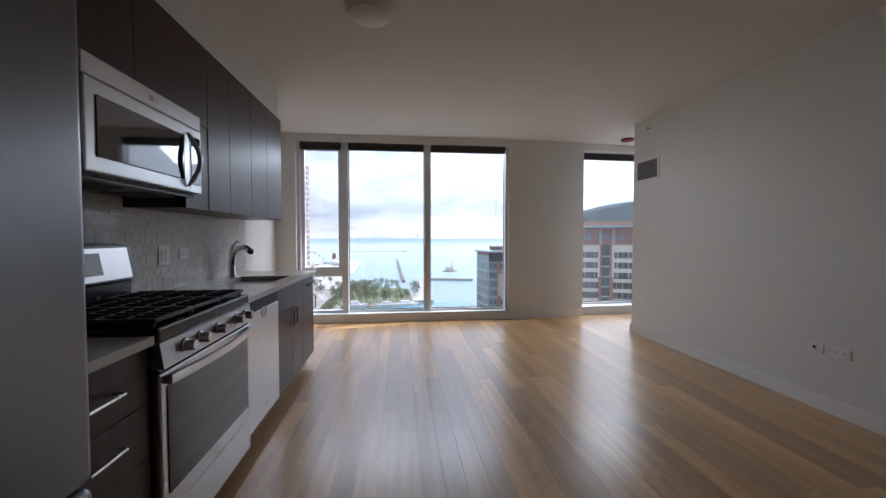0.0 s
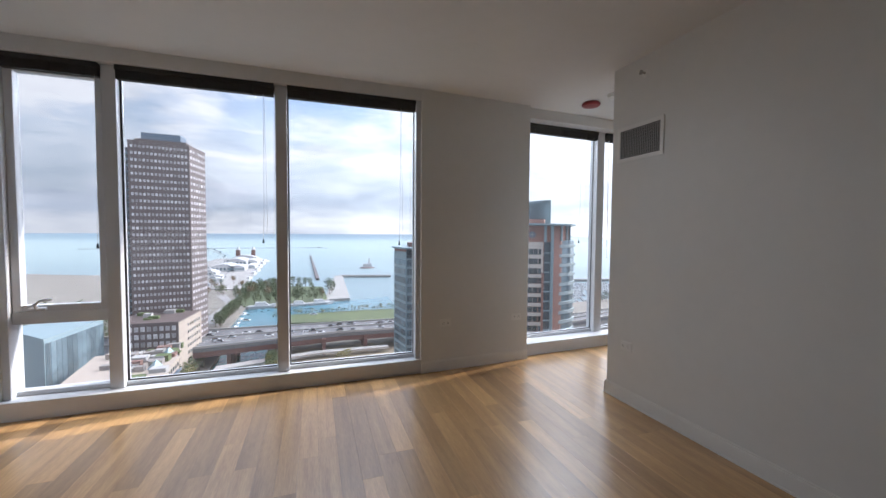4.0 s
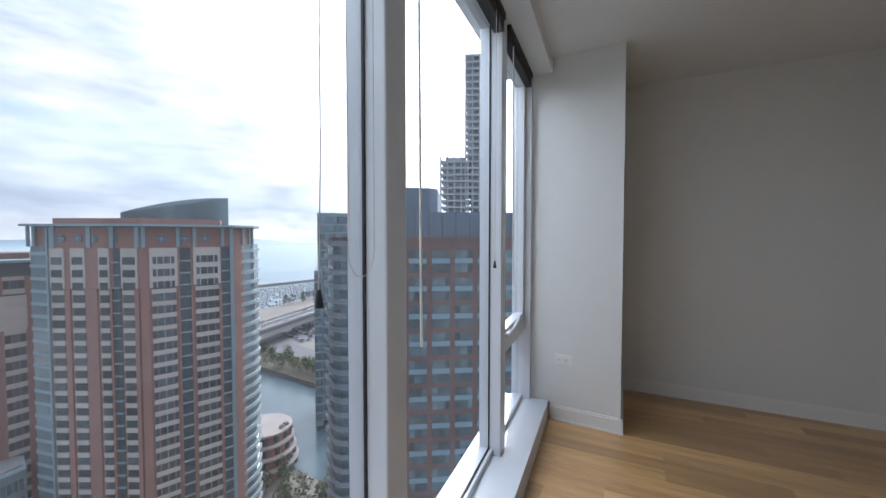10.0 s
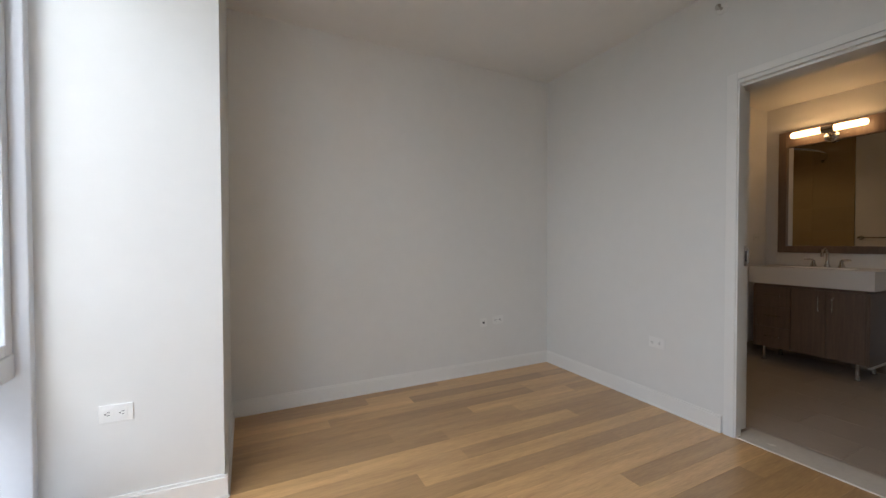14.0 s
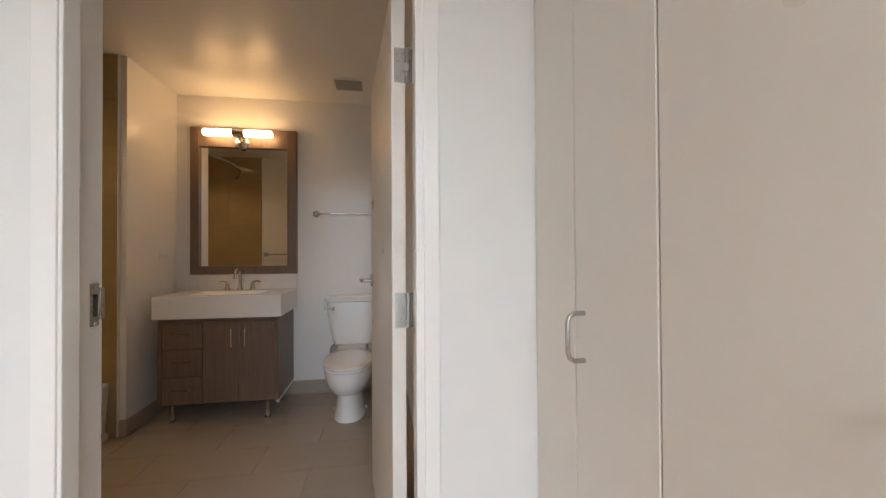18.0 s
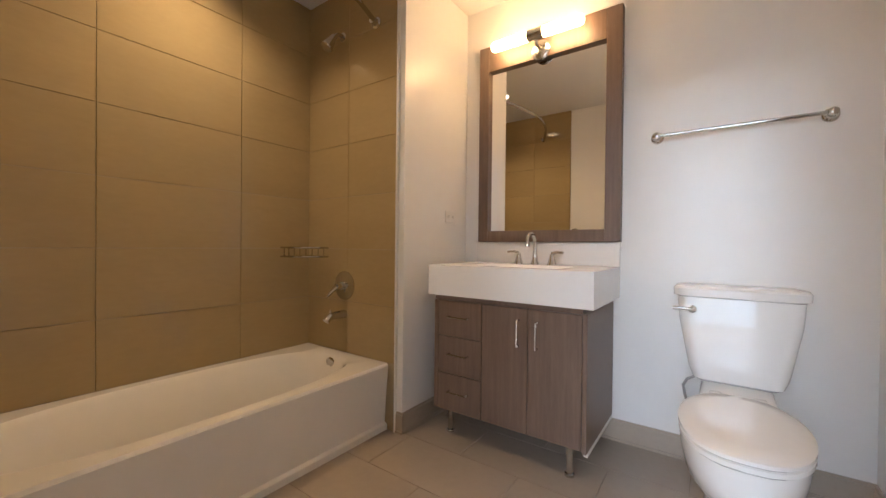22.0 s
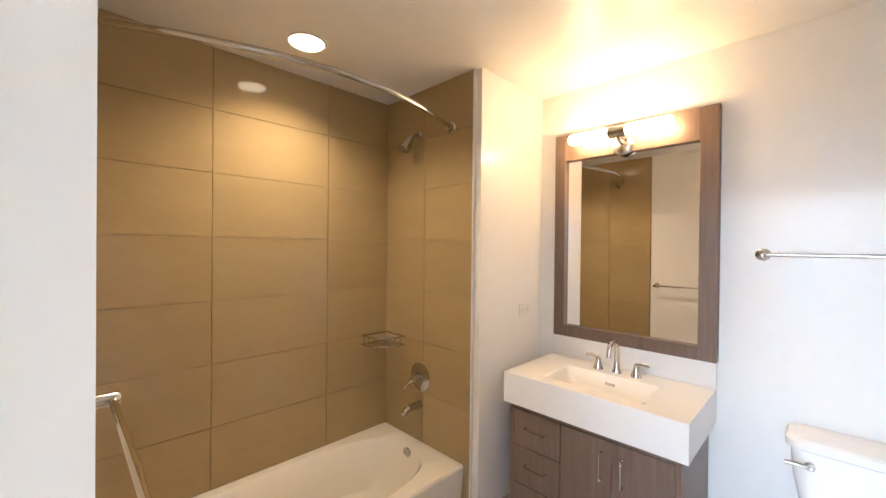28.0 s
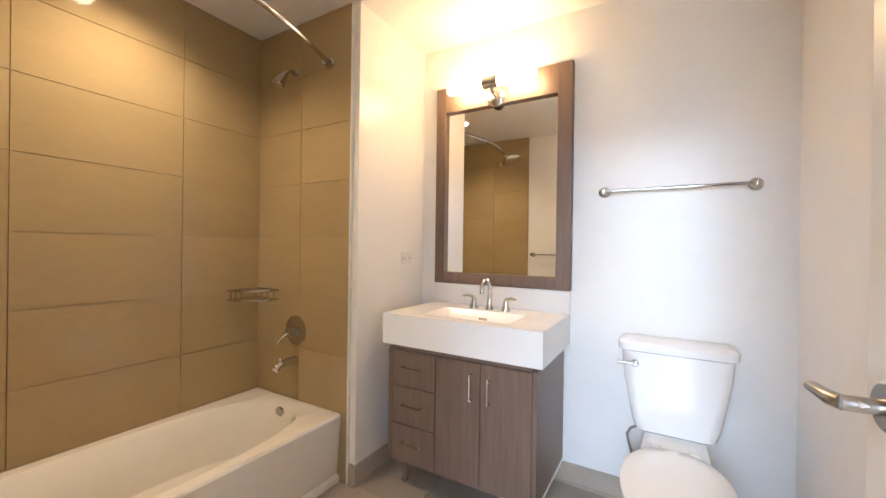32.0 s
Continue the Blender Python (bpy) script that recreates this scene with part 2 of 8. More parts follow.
OAK = material("oak plank", (0.44, 0.24, 0.094), 0.35, var=0.11, scale=3.0, stretch=(7.0, 0.55, 1), bump=0.04, bump_scale=40, rand=0.27,
               color2=(0.58, 0.35, 0.150), spec=0.6, coat=0.5)
OAKGAP = material("plank joint", (0.07, 0.04, 0.02), 0.7)
CAB = material("dark stained cabinet wood", (0.060, 0.034, 0.026), 0.36, var=0.35, scale=5, stretch=(9, 9, 0.6), bump=0.05, bump_scale=60, rand=0.06, spec=0.26)
VAN = material("grey brown vanity wood", (0.165, 0.112, 0.084), 0.4, var=0.24, scale=6, stretch=(10, 10, 0.5), bump=0.04, bump_scale=60, rand=0.04)
QUARTZ = material("grey white quartz", (0.56, 0.54, 0.51), 0.16, var=0.07, scale=60, spec=0.5)
SOLID = material("white solid surface", (0.83, 0.82, 0.80), 0.22, var=0.015, scale=4)
STEEL = material("brushed stainless steel", (0.54, 0.54, 0.545), 0.28, metal=1.0, var=0.025, scale=10, stretch=(1, 1, 25), wear=-0.22)
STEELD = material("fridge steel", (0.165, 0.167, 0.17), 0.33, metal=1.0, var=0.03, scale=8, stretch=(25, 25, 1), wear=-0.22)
CHROME = material("polished chrome", (0.56, 0.55, 0.53), 0.09, metal=1.0, var=0.03, scale=20)
NICKEL = material("satin nickel", (0.50, 0.485, 0.46), 0.26, metal=1.0, var=0.05, scale=30)
BLACK = material("black enamel", (0.012, 0.012, 0.013), 0.25, var=0.3, scale=20)
IRON = material("cast iron", (0.015, 0.015, 0.016), 0.55, var=0.3, scale=60, bump=0.2, bump_scale=300)
OVENGLASS = material("black oven glass", (0.008, 0.008, 0.009), 0.06, spec=0.6)
TINTED = material("tinted reflective glass", (0.20, 0.205, 0.21), 0.04, metal=1.0, var=0.02, scale=8)
DWHITE = material("dishwasher steel", (0.62, 0.63, 0.65), 0.36, metal=0.8, var=0.05, scale=8, wear=0.1)
PORC = material("white porcelain", (0.83, 0.82, 0.80), 0.1, var=0.015, scale=3, coat=0.3)
TUBM = material("tub enamel", (0.80, 0.77, 0.72), 0.12, var=0.02, scale=2, coat=0.3)
TILE = material("beige wall tile", (0.39, 0.291, 0.15), 0.07, var=0.06, scale=2.2, stretch=(1, 1, 3.0), rand=0.045, spec=0.5)
GROUT = material("tile grout", (0.37, 0.30, 0.19), 0.85, var=0.1, scale=40)
FTILE = material("beige floor tile", (0.40, 0.335, 0.27), 0.33, var=0.06, scale=4, rand=0.04, bump=0.03, bump_scale=80)
FGROUT = material("floor grout", (0.30, 0.25, 0.20), 0.85, var=0.1, scale=40)
PLASTIC = material("white plastic", (0.80, 0.795, 0.77), 0.35, var=0.02, scale=10)
SLOT = material("dark slot", (0.03, 0.03, 0.03), 0.6)
REDP = material("red plastic cap", (0.30, 0.03, 0.03), 0.4)
GRILLE = material("grey grille", (0.33, 0.32, 0.31), 0.5, metal=0.3)
GRILLED = material("duct dark", (0.05, 0.05, 0.05), 0.8)
SGROUT = material("pale mosaic grout", (0.60, 0.58, 0.55), 0.85, var=0.08, scale=40)
MOS = material("grey mosaic tile", (0.72, 0.70, 0.67), 0.10, var=0.06, scale=12, rand=0.08)
MOSI = material("grey mosaic tile far", (0.72, 0.70, 0.67), 0.10, var=0.06, scale=12, island=0.08)
MIRROR = material("mirror silver", (0.86, 0.86, 0.85), 0.005, metal=1.0, var=0.0)
PANE = pane_material("window glass", (0.88, 0.89, 0.90))
LAMP = glow("warm lamp glass", (1.0, 0.61, 0.27), 3.1)
CAN = glow("downlight lens", (1.0, 0.78, 0.50), 0.5)
CORD = material("beige cord", (0.55, 0.52, 0.47), 0.6)
CLOCK = glow("blue clock", (0.08, 0.08, 0.8), 0.03)
MARBLE = material("threshold stone", (0.66, 0.60, 0.51), 0.25, var=0.08, scale=8)


# ---- mesh helpers ----
def box(bm, x0, x1, y0, y1, z0, z1, bevel=0.0, seg=2):
    r = bmesh.ops.create_cube(bm, size=1.0)
    vs = r["verts"]
    bmesh.ops.scale(bm, vec=(abs(x1 - x0), abs(y1 - y0), abs(z1 - z0)), verts=vs)
    bmesh.ops.translate(bm, vec=((x0 + x1) / 2, (y0 + y1) / 2, (z0 + z1) / 2), verts=vs)
    if bevel:
        es = list({e for v in vs for e in v.link_edges})
        bmesh.ops.bevel(bm, geom=es, offset=bevel, segments=seg, profile=0.5, affect='EDGES')
    return bm


def cyl(bm, p0, p1, r, r2=None, seg=16, caps=True):
    p0, p1 = Vector(p0), Vector(p1)
    d = p1 - p0
    m = Matrix.Translation((p0 + p1) / 2) @ d.to_track_quat('Z', 'Y').to_matrix().to_4x4()
    bmesh.ops.create_cone(bm, cap_ends=caps, cap_tris=False, segments=seg, radius1=r, radius2=r if r2 is None else r2, depth=d.length, matrix=m)
    return bm


def tube(bm, pts, r, seg=10, closed=False):
    """A round bar swept along the points."""
    pts = [Vector(p) for p in pts]
    rings = []
    n = len(pts)
    up = None
    for i, p in enumerate(pts):
        a = pts[(i - 1) % n] if (closed or i) else p
        b = pts[(i + 1) % n] if (closed or i < n - 1) else p
        t = (b - a).normalized()
        if up is None:
            up = Vector((0, 0, 1)) if abs(t.z) < 0.9 else Vector((1, 0, 0))
        s = t.cross(up).normalized()
        up = s.cross(t).normalized()
        rr = r[i] if isinstance(r, (list, tuple)) else r
        rings.append([bm.verts.new(p + rr * (math.cos(k / seg * math.tau) * s + math.sin(k / seg * math.tau) * up)) for k in range(seg)])
    for i in range(n if closed else n - 1):
        a, b = rings[i], rings[(i + 1) % n]
        for k in range(seg):
            bm.faces.new((a[k], a[(k + 1) % seg], b[(k + 1) % seg], b[k]))
    if not closed:
        bm.faces.new(rings[0])
        bm.faces.new(list(reversed(rings[-1])))
    return bm


def lathe(bm, profile, centre, seg=24, axis='Z', sx=1.0, sy=1.0):
    """Turns (radius, height) pairs round an axis through the centre."""
    c = Vector(centre)
    rings = []
    for r, h in profile:
        ring = []
        for k in range(seg):
            a = k / seg * math.tau
            u, v = r * sx * math.cos(a), r * sy * math.sin(a)
            p = (u, v, h) if axis == 'Z' else ((u, h, v) if axis == 'Y' else (h, u, v))
            ring.append(bm.verts.new(c + Vector(p)))
        rings.append(ring)
    for a, b in zip(rings, rings[1:]):
        for k in range(seg):
            bm.faces.new((a[k], a[(k + 1) % seg], b[(k + 1) % seg], b[k]))
    bm.faces.new(rings[0])
    bm.faces.new(rings[-1])
    return bm


def prism(bm, outline, z0, z1):
    """An upright block over an outline of (x, y)."""
    lo = [bm.verts.new((x, y, z0)) for x, y in outline]
    hi = [bm.verts.new((x, y, z1)) for x, y in outline]
    n = len(outline)
    for k in range(n):
        bm.faces.new((lo[k], lo[(k + 1) % n], hi[(k + 1) % n], hi[k]))
    bm.faces.new(lo)
    bm.faces.new(hi)
    return bm


def loft(bm, rings, cap=True):
    """Skins rings of equally many points."""
    vs = [[bm.verts.new(p) for p in ring] for ring in rings]
    n = len(vs[0])
    for a, b in zip(vs, vs[1:]):
        for k in range(n):
            bm.faces.new((a[k], a[(k + 1) % n], b[(k + 1) % n], b[k]))
    if cap:
        bm.faces.new(vs[0])
        bm.faces.new(vs[-1])
    return bm


def B():
    return bmesh.new()


def finish(bm, name, mat, smooth=False):
    bmesh.ops.recalc_face_normals(bm, faces=bm.faces)
    me = bpy.data.meshes.new(name)
    bm.to_mesh(me)
    bm.free()
    me.materials.append(mat)
    if smooth:
        for p in me.polygons:
            p.use_smooth = True
        me.set_sharp_from_angle(angle=radians(40))
    return me


def solid(name, bm, mat, label="", category="", kind="", group="", smooth=False):
    """A thing that is one mesh."""
    ob = new(name, finish(bm, name, mat, smooth))
    return tagged(ob, label, category, group, kind)


def thing(name, at, label, category, group="", kind=""):
    ob = new(name)
    ob.location = at
    ob.empty_display_size = 0.1
    return tagged(ob, label, category, group, kind)


def origin_of(ob):
    o = Vector(ob.location)
    return o + origin_of(ob.parent) if (ob.parent and ob.type == 'EMPTY') else o


def part(name, bm, mat, parent, label="", smooth=False, kind=""):
    """One mesh under a thing or under a part, given in world places."""
    ob = new(name, finish(bm, name, mat, smooth))
    ob.parent = parent
    if parent.type == 'EMPTY':
        ob.matrix_parent_inverse = Matrix.Translation(-Vector(parent.location))
    if label:
        ob["label"] = label
    if kind:
        ob["kind"] = kind
    return ob


def piece(name, me, parent, m, kind=""):
    """A small piece on a shared mesh."""
    ob = new(name, me)
    ob.parent = parent
    if parent.type == 'EMPTY':
        ob.matrix_parent_inverse = Matrix.Translation(-Vector(parent.location))
    ob.matrix_basis = m
    if kind:
        ob["kind"] = kind
    return ob

# ---- the plan, in metres ----
H = 2.652            # living room ceiling
HB = 2.524           # bathroom ceiling
XK = -1.30           # kitchen wall behind the cabinets
XW = 3.137           # partition, living room side
YP = 4.427           # end of the partition
XC = 4.155           # partition, bedroom side
YS = 2.503           # bedroom wall with the bathroom door
XE = 6.940           # far bedroom wall
YB = 0.125           # bathroom wall with the vanity
YN = 2.319           # bathroom side of the door wall
XBW = 4.375          # bathroom wall behind the open door
XST = 6.240          # wall end beside the tub
YSH = 0.755          # shower head wall
XT = 7.048           # long tiled wall
YA, YA2 = 5.310, 5.383   # pier between the windows, front
XA, XB = 1.752, 2.940    # pier between the windows, ends
XQ, YQ = 6.066, 5.140    # pier beside the bedroom window
G1, G2 = 5.43, 5.665      # glass of the two windows
DX0, DX1 = 4.447, 5.328  # bathroom door opening
ZD = 2.052
YR = 2.452            # rabbet of the door frame
T = 0.14
ZH = 2.545           # underside of the window heads


def wall(name, x0, x1, y0, y1, z0=0.0, z1=None, mat=None):
    return solid(name, box(B(), x0, x1, y0, y1, z0, H if z1 is None else z1), mat or WALL, "off-white painted plaster wall", "wall", "structure")


# ---- floors and ceilings ----
floor_base = solid("floor", box(B(), XK - 0.4, XE + 0.1, -5.6, 5.95, -0.20, -0.012), OAKGAP, "honey oak plank floor with a satin finish", "floor", "structure")
bath_floor = solid("bath_floor", box(B(), XBW - 0.02, XT + 0.02, YB - 0.02, YS - 0.11, -0.0119, -0.004), FGROUT, "beige stone-look tile floor with thin joints", "floor", "structure")
solid("ceiling", box(B(), XK - 0.4, XE + 0.2, -5.6, 5.95, H, H + 0.25), CEIL, "plain off-white painted ceiling", "ceiling", "structure")
solid("bath_ceiling", box(B(), XBW - 0.05, XT + 0.05, YB - 0.05, YN + 0.01, HB, HB + 0.12), BATHCEIL, "glossy off-white bathroom ceiling", "ceiling", "structure")

# ---- walls ----
wall("wall_kitchen", XK - T, XK, -5.6, 3.70)
wall("wall_kitchen_end", XK - T - 0.24, XK - 0.24, 3.64, 5.9)
# unseen end wall, placed far back so that less light bounces forward
wall("wall_back", XK, XW, -5.6, -5.46)
wall("wall_pier_left", XK - 0.24, -1.272, 5.275, 5.56)
pier = B()
prism(pier, [(XA, YA), (XB, YA2), (XB, 5.70), (XA, 5.50)], 0, H)
solid("wall_pier_middle", pier, WALL, "off-white painted pier between two windows", "wall", "structure")
bm = B()
prism(bm, [(XQ, YQ), (XE + 0.1, YQ + 0.02), (XE + 0.1, 5.93), (XQ + 0.045, 5.88)], 0, H)
solid("wall_pier_right", bm, WALL, "off-white painted pier beside the bedroom window", "wall", "structure")
wall("wall_east", XE, XE + 0.1, YS - 0.02, YQ + 0.02)
partition_bm = B()
prism(partition_bm, [(XW, -5.46), (XW + 0.11, -5.46), (XW + 0.11, YP - 0.11), (XC - 0.11, YP - 0.11), (XC - 0.11, 3.64), (XC, 3.64), (XC, YP), (XW, YP)], 0, H)
solid("wall_partition", partition_bm, WALL, "off-white painted partition between living room and closet", "wall", "structure")
wall("wall_closet_header", XC - 0.04, XC, YS, 3.64, 2.075)
wall("wall_closet_back", XW + 0.11, XW + 0.15, 2.30, 4.3)
wall("wall_south_left", DX1 + 0.048, XE + 0.1, YN, YS)
wall("wall_south_right", XW + 0.11, DX0 - 0.02, YN, YS)
wall("wall_south_header", DX0 - 0.02, DX1 + 0.048, YN, YS, ZD + 0.02)
wall("wall_bath_back", XBW - 0.1, XT + 0.1, YB - 0.1, YB, mat=BATHWALL)
wall("wall_bath_west", XBW - 0.1, XBW, YB, YN, mat=BATHWALL)
wall("wall_tub_end", XST, XT + 0.1, YB, YSH - 0.012, mat=BATHWALL)
wall("wall_tub_long", XT + 0.012, XT + 0.1, YSH - 0.012, YN, mat=BATHWALL)
# paint facing inside the bathroom on the door wall
solid("wall_bath_front_left", box(B(), DX1 + 0.08, XT, YN - 0.012, YN, 0, HB), BATHWALL, "white painted bathroom wall", "wall", "structure")

# ---- window heads, sills and frames ----
def window(name, x0, x1, yg, y_front0, y_front1, mullions, casement, head, label):
    """A wide window band: head, sill box, mullions, glass panes and rolled blinds."""
    w = thing(name, ((x0 + x1) / 2, yg, 0), label, "window", kind="structure")
    zs = 0.13
    bm = B()
    prism(bm, [(x0, y_front0), (x1, y_front1), (x1, yg + 0.12), (x0, yg + 0.12)], 0, zs)
    part("window_sill", bm, FRAME, w, "white sill box")
    bm = B()
    prism(bm, [(x0, head[0]), (x1, head[1]), (x1, yg + 0.12), (x0, yg + 0.12)], ZH, H)
    part("window_head", bm, WALL, w, "painted soffit above the glass")
    part("bottom_rail", box(B(), x0, x1, yg - 0.03, yg + 0.05, zs, zs + 0.035, 0.004), FRAME, w)
    part("top_rail", box(B(), x0, x1, yg - 0.03, yg + 0.05, ZH - 0.055, ZH, 0.004), FRAME, w)
    part("jamb", box(B(), x0, x0 + 0.045, yg - 0.09, yg + 0.05, zs, ZH, 0.004), FRAME, w)
    part("jamb", box(B(), x1 - 0.045, x1, yg - 0.09, yg + 0.05, zs, ZH, 0.004), FRAME, w)
    edges = [x0 + 0.045]
    for c, half, proud in mullions:
        part("mullion", box(B(), c - half, c + half, yg - proud, yg + 0.05, zs, ZH, 0.005), FRAME, w, "white vertical mullion")
        edges += [c - half, c + half]
    edges.append(x1 - 0.045)
    spans = list(zip(edges[0::2], edges[1::2]))
    for k, (a, b) in enumerate(spans):
        zb = zs + 0.035
        if k == casement:
            part("transom", box(B(), a, b, yg - 0.05, yg + 0.05, 0.655, 0.745, 0.005), FRAME, w, "white transom bar")
            sash = B()
            for q in ((a, a + 0.05, 0.745, ZH - 0.055), (b - 0.05, b, 0.745, ZH - 0.055)):
                box(sash, q[0], q[1], yg - 0.045, yg + 0.02, q[2], q[3], 0.004)
            box(sash, a + 0.05, b - 0.05, yg - 0.045, yg + 0.02, 0.745, 0.79, 0.004)
            box(sash, a + 0.05, b - 0.05, yg - 0.045, yg + 0.02, ZH - 0.105, ZH - 0.055, 0.004)
            sash = part("casement_sash", sash, FRAME, w, "white opening sash")
            hd = B()
            box(hd, a + 0.10, a + 0.20, yg - 0.075, yg - 0.045, 0.752, 0.775, 0.006)
            tube(hd, [(a + 0.15, yg - 0.07, 0.77), (a + 0.15, yg - 0.095, 0.80), (a + 0.19, yg - 0.105, 0.83), (a + 0.25, yg - 0.10, 0.835)], 0.010, 8)
            part("crank_handle", hd, FRAME, sash, "white folding crank", smooth=True)
            zb = 0.745
            lo = part("pane", box(B(), a, b, yg - 0.004, yg + 0.004, zs + 0.035, 0.655), PANE, w)
            lo.visible_shadow = False
        p = part("pane", box(B(), a, b, yg - 0.004, yg + 0.004, zb, ZH - 0.055), PANE, w, "clear double glazed pane")
        p.visible_shadow = False
        gk = B()
        for q in ((a, a + 0.012, zb, ZH - 0.055), (b - 0.007, b, zb, ZH - 0.055)):
            box(gk, q[0], q[1], yg - 0.012, yg - 0.005, q[2], q[3])
        box(gk, a, b, yg - 0.012, yg - 0.005, zb, zb + 0.01)
        part("gasket", gk, GASKET, p, "black glazing gasket")
    return w, spans


win1, spans1 = window("window_1", -1.272, XA, G1, 5.275, 5.305, [(-0.62, 0.045, 0.075), (0.55, 0.045, 0.075)], 0, (5.29, 5.315),
                      "wide living room window with white mullions and a lake view")
# the bedroom band stands a few degrees off the living room axis
TURN2 = Matrix.Translation((XB, 5.445, 0)) @ Matrix.Rotation(radians(3.37), 4, 'Z') @ Matrix.Translation((-XB, -5.445, 0))
win2, spans2 = window("window_2", XB, XB + 3.155, G2, 5.445, 5.445, [(4.10, 0.055, 0.075), (5.285, 0.052, 0.075)], 2, (5.435, 5.435),
                      "bedroom window band with white mullions and a casement")
turned = [win2]


def blind(x0, x1, y, label):
    b = thing("roller_blind", ((x0 + x1) / 2, y, ZH - 0.1), label, "blind", "rolled up window blinds")
    part("headrail", box(B(), x0 + 0.006, x1 - 0.006, y - 0.035, y + 0.035, ZH - 0.04, ZH - 0.002, 0.003), BLIND, b)
    n = 7
    for k in range(n):
        z = ZH - 0.10 + k * 0.0085
        part("slat", box(B(), x0 + 0.01, x1 - 0.01, y - 0.027, y + 0.027, z, z + 0.006, 0.0), BLIND, b)
    for f in (0.15, 0.5, 0.85):
        x = x0 + (x1 - x0) * f
        part("ladder_tape", box(B(), x - 0.008, x + 0.008, y - 0.0295, y - 0.0275, ZH - 0.105, ZH - 0.035), BLIND, b)
    return b


for a, b in spans1:
    blind(a, b, G1 - 0.075, "dark slatted blind drawn up under the window head")
for a, b in spans2:
    turned.append(blind(a, b, G2 - 0.06, "dark slatted blind drawn up under the window head"))


def cords(x, y, z, near, far):
    """A pull cord with its tassel and a slack loop that hangs between near and far beside it."""
    c = thing("pull_cord", (x, y, z), "thin pull cord of a blind with a small tassel", "cord", "blind cords")
    part("cord", tube(B(), [(x + 0.012, y, 2.46), (x + 0.008, y, z + 0.3), (x, y, z + 0.03)], 0.0013, 6), CORD, c)
    part("tassel", cyl(B(), (x, y, z), (x, y, z + 0.035), 0.009, 0.004, 10), SLOT, c)
    if far:
        r = (far - near) / 2
        pts = [(x + near - 0.01, y, 2.46), (x + near, y, 1.8), (x + near + 0.004, y, z + 0.16)]
        for k in range(9):
            a = math.pi * k / 8
            pts.append((x + near + r - r * math.cos(a), y, z + 0.11 - 0.065 * math.sin(a)))
        pts += [(x + far, y, 1.8), (x + far + 0.005, y, 2.46)]
        part("loop_cord", tube(B(), pts, 0.0011, 6), CORD, c)
    return c


cords(1.548, G1 - 0.10, 1.215, 0.028, 0.105)
cords(0.408, G1 - 0.10, 1.235, 0.028, 0.09)
cords(-0.70, G1 - 0.10, 1.20, 0.0, 0.0)
for x, z in ((3.01, 1.08), (4.20, 1.08), (5.43, 1.08)):
    wd = thing("blind_wand", (x, G2 - 0.10, z), "clear tilt wand hanging from a blind", "wand", "blind wands")
    part("rod", cyl(B(), (x, G2 - 0.098, z), (x, G2 - 0.09, 2.46), 0.004, 0.004, 8), PLASTIC, wd)
    part("grip", cyl(B(), (x, G2 - 0.099, z - 0.05), (x, G2 - 0.098, z + 0.02), 0.0045, 0.004, 8), PLASTIC, wd)
    turned.append(wd)
for x, z in ((3.77, 1.22), (5.03, 1.20)):
    turned.append(cords(x, G2 - 0.093, z, 0.09, 0.19))
for ob in turned:
    ob.matrix_basis = TURN2 @ ob.matrix_basis

# ---- baseboards ----
def baseboard(x0, y0, x1, y1, nx, ny, h=0.105, mat=None, t=0.014):
    """A board with an eased top along a wall; (nx, ny) points into the room."""
    bm = B()
    for z0, z1, tt in ((0.0, h - 0.012, t), (h - 0.012, h, t * 0.55), (0.0, 0.012, t + 0.006)):
        v = [(x0, y0), (x1, y1), (x1 + nx * tt, y1 + ny * tt), (x0 + nx * tt, y0 + ny * tt)]
        prism(bm, v, z0, z1)
    return solid("baseboard", bm, mat or TRIM, "white painted wooden baseboard", "baseboard", "structure")


baseboard(XW, -5.46, XW, YP + 0.014, -1, 0)
baseboard(XW - 0.014, YP, XC + 0.014, YP, 0, 1)
baseboard(XC, 3.60, XC, YP, 1, 0)
baseboard(XA, YA, XB, YA2, 0.02, -1)
baseboard(XQ, YQ - 0.014, XQ + 0.028, 5.62, -1, 0)
baseboard(XQ - 0.014, YQ, XE, YQ + 0.02, 0, -1)
baseboard(XE, YS, XE, YQ + 0.02, -1, 0)
baseboard(DX1 + 0.075, YS, XE, YS, 0, 1)
baseboard(XC + 0.002, YS, DX0 - 0.075, YS, 0, 1)
baseboard(XK - 0.24, 5.275, -1.272, 5.275, 0, -1)
baseboard(XK, -5.46, XW, -5.46, 0, 1)
baseboard(XBW, YB, XST, YB, 0, 1, 0.11, FTILE, 0.01)
baseboard(XST, YB + 0.01, XST, YSH - 0.012, -1, 0, 0.11, FTILE, 0.01)
baseboard(XST - 0.01, YSH - 0.012, XST + 0.05, YSH - 0.012, 0, 1, 0.11, FTILE, 0.01)
baseboard(XBW, YB + 0.01, XBW, YN, 1, 0, 0.11, FTILE, 0.01)

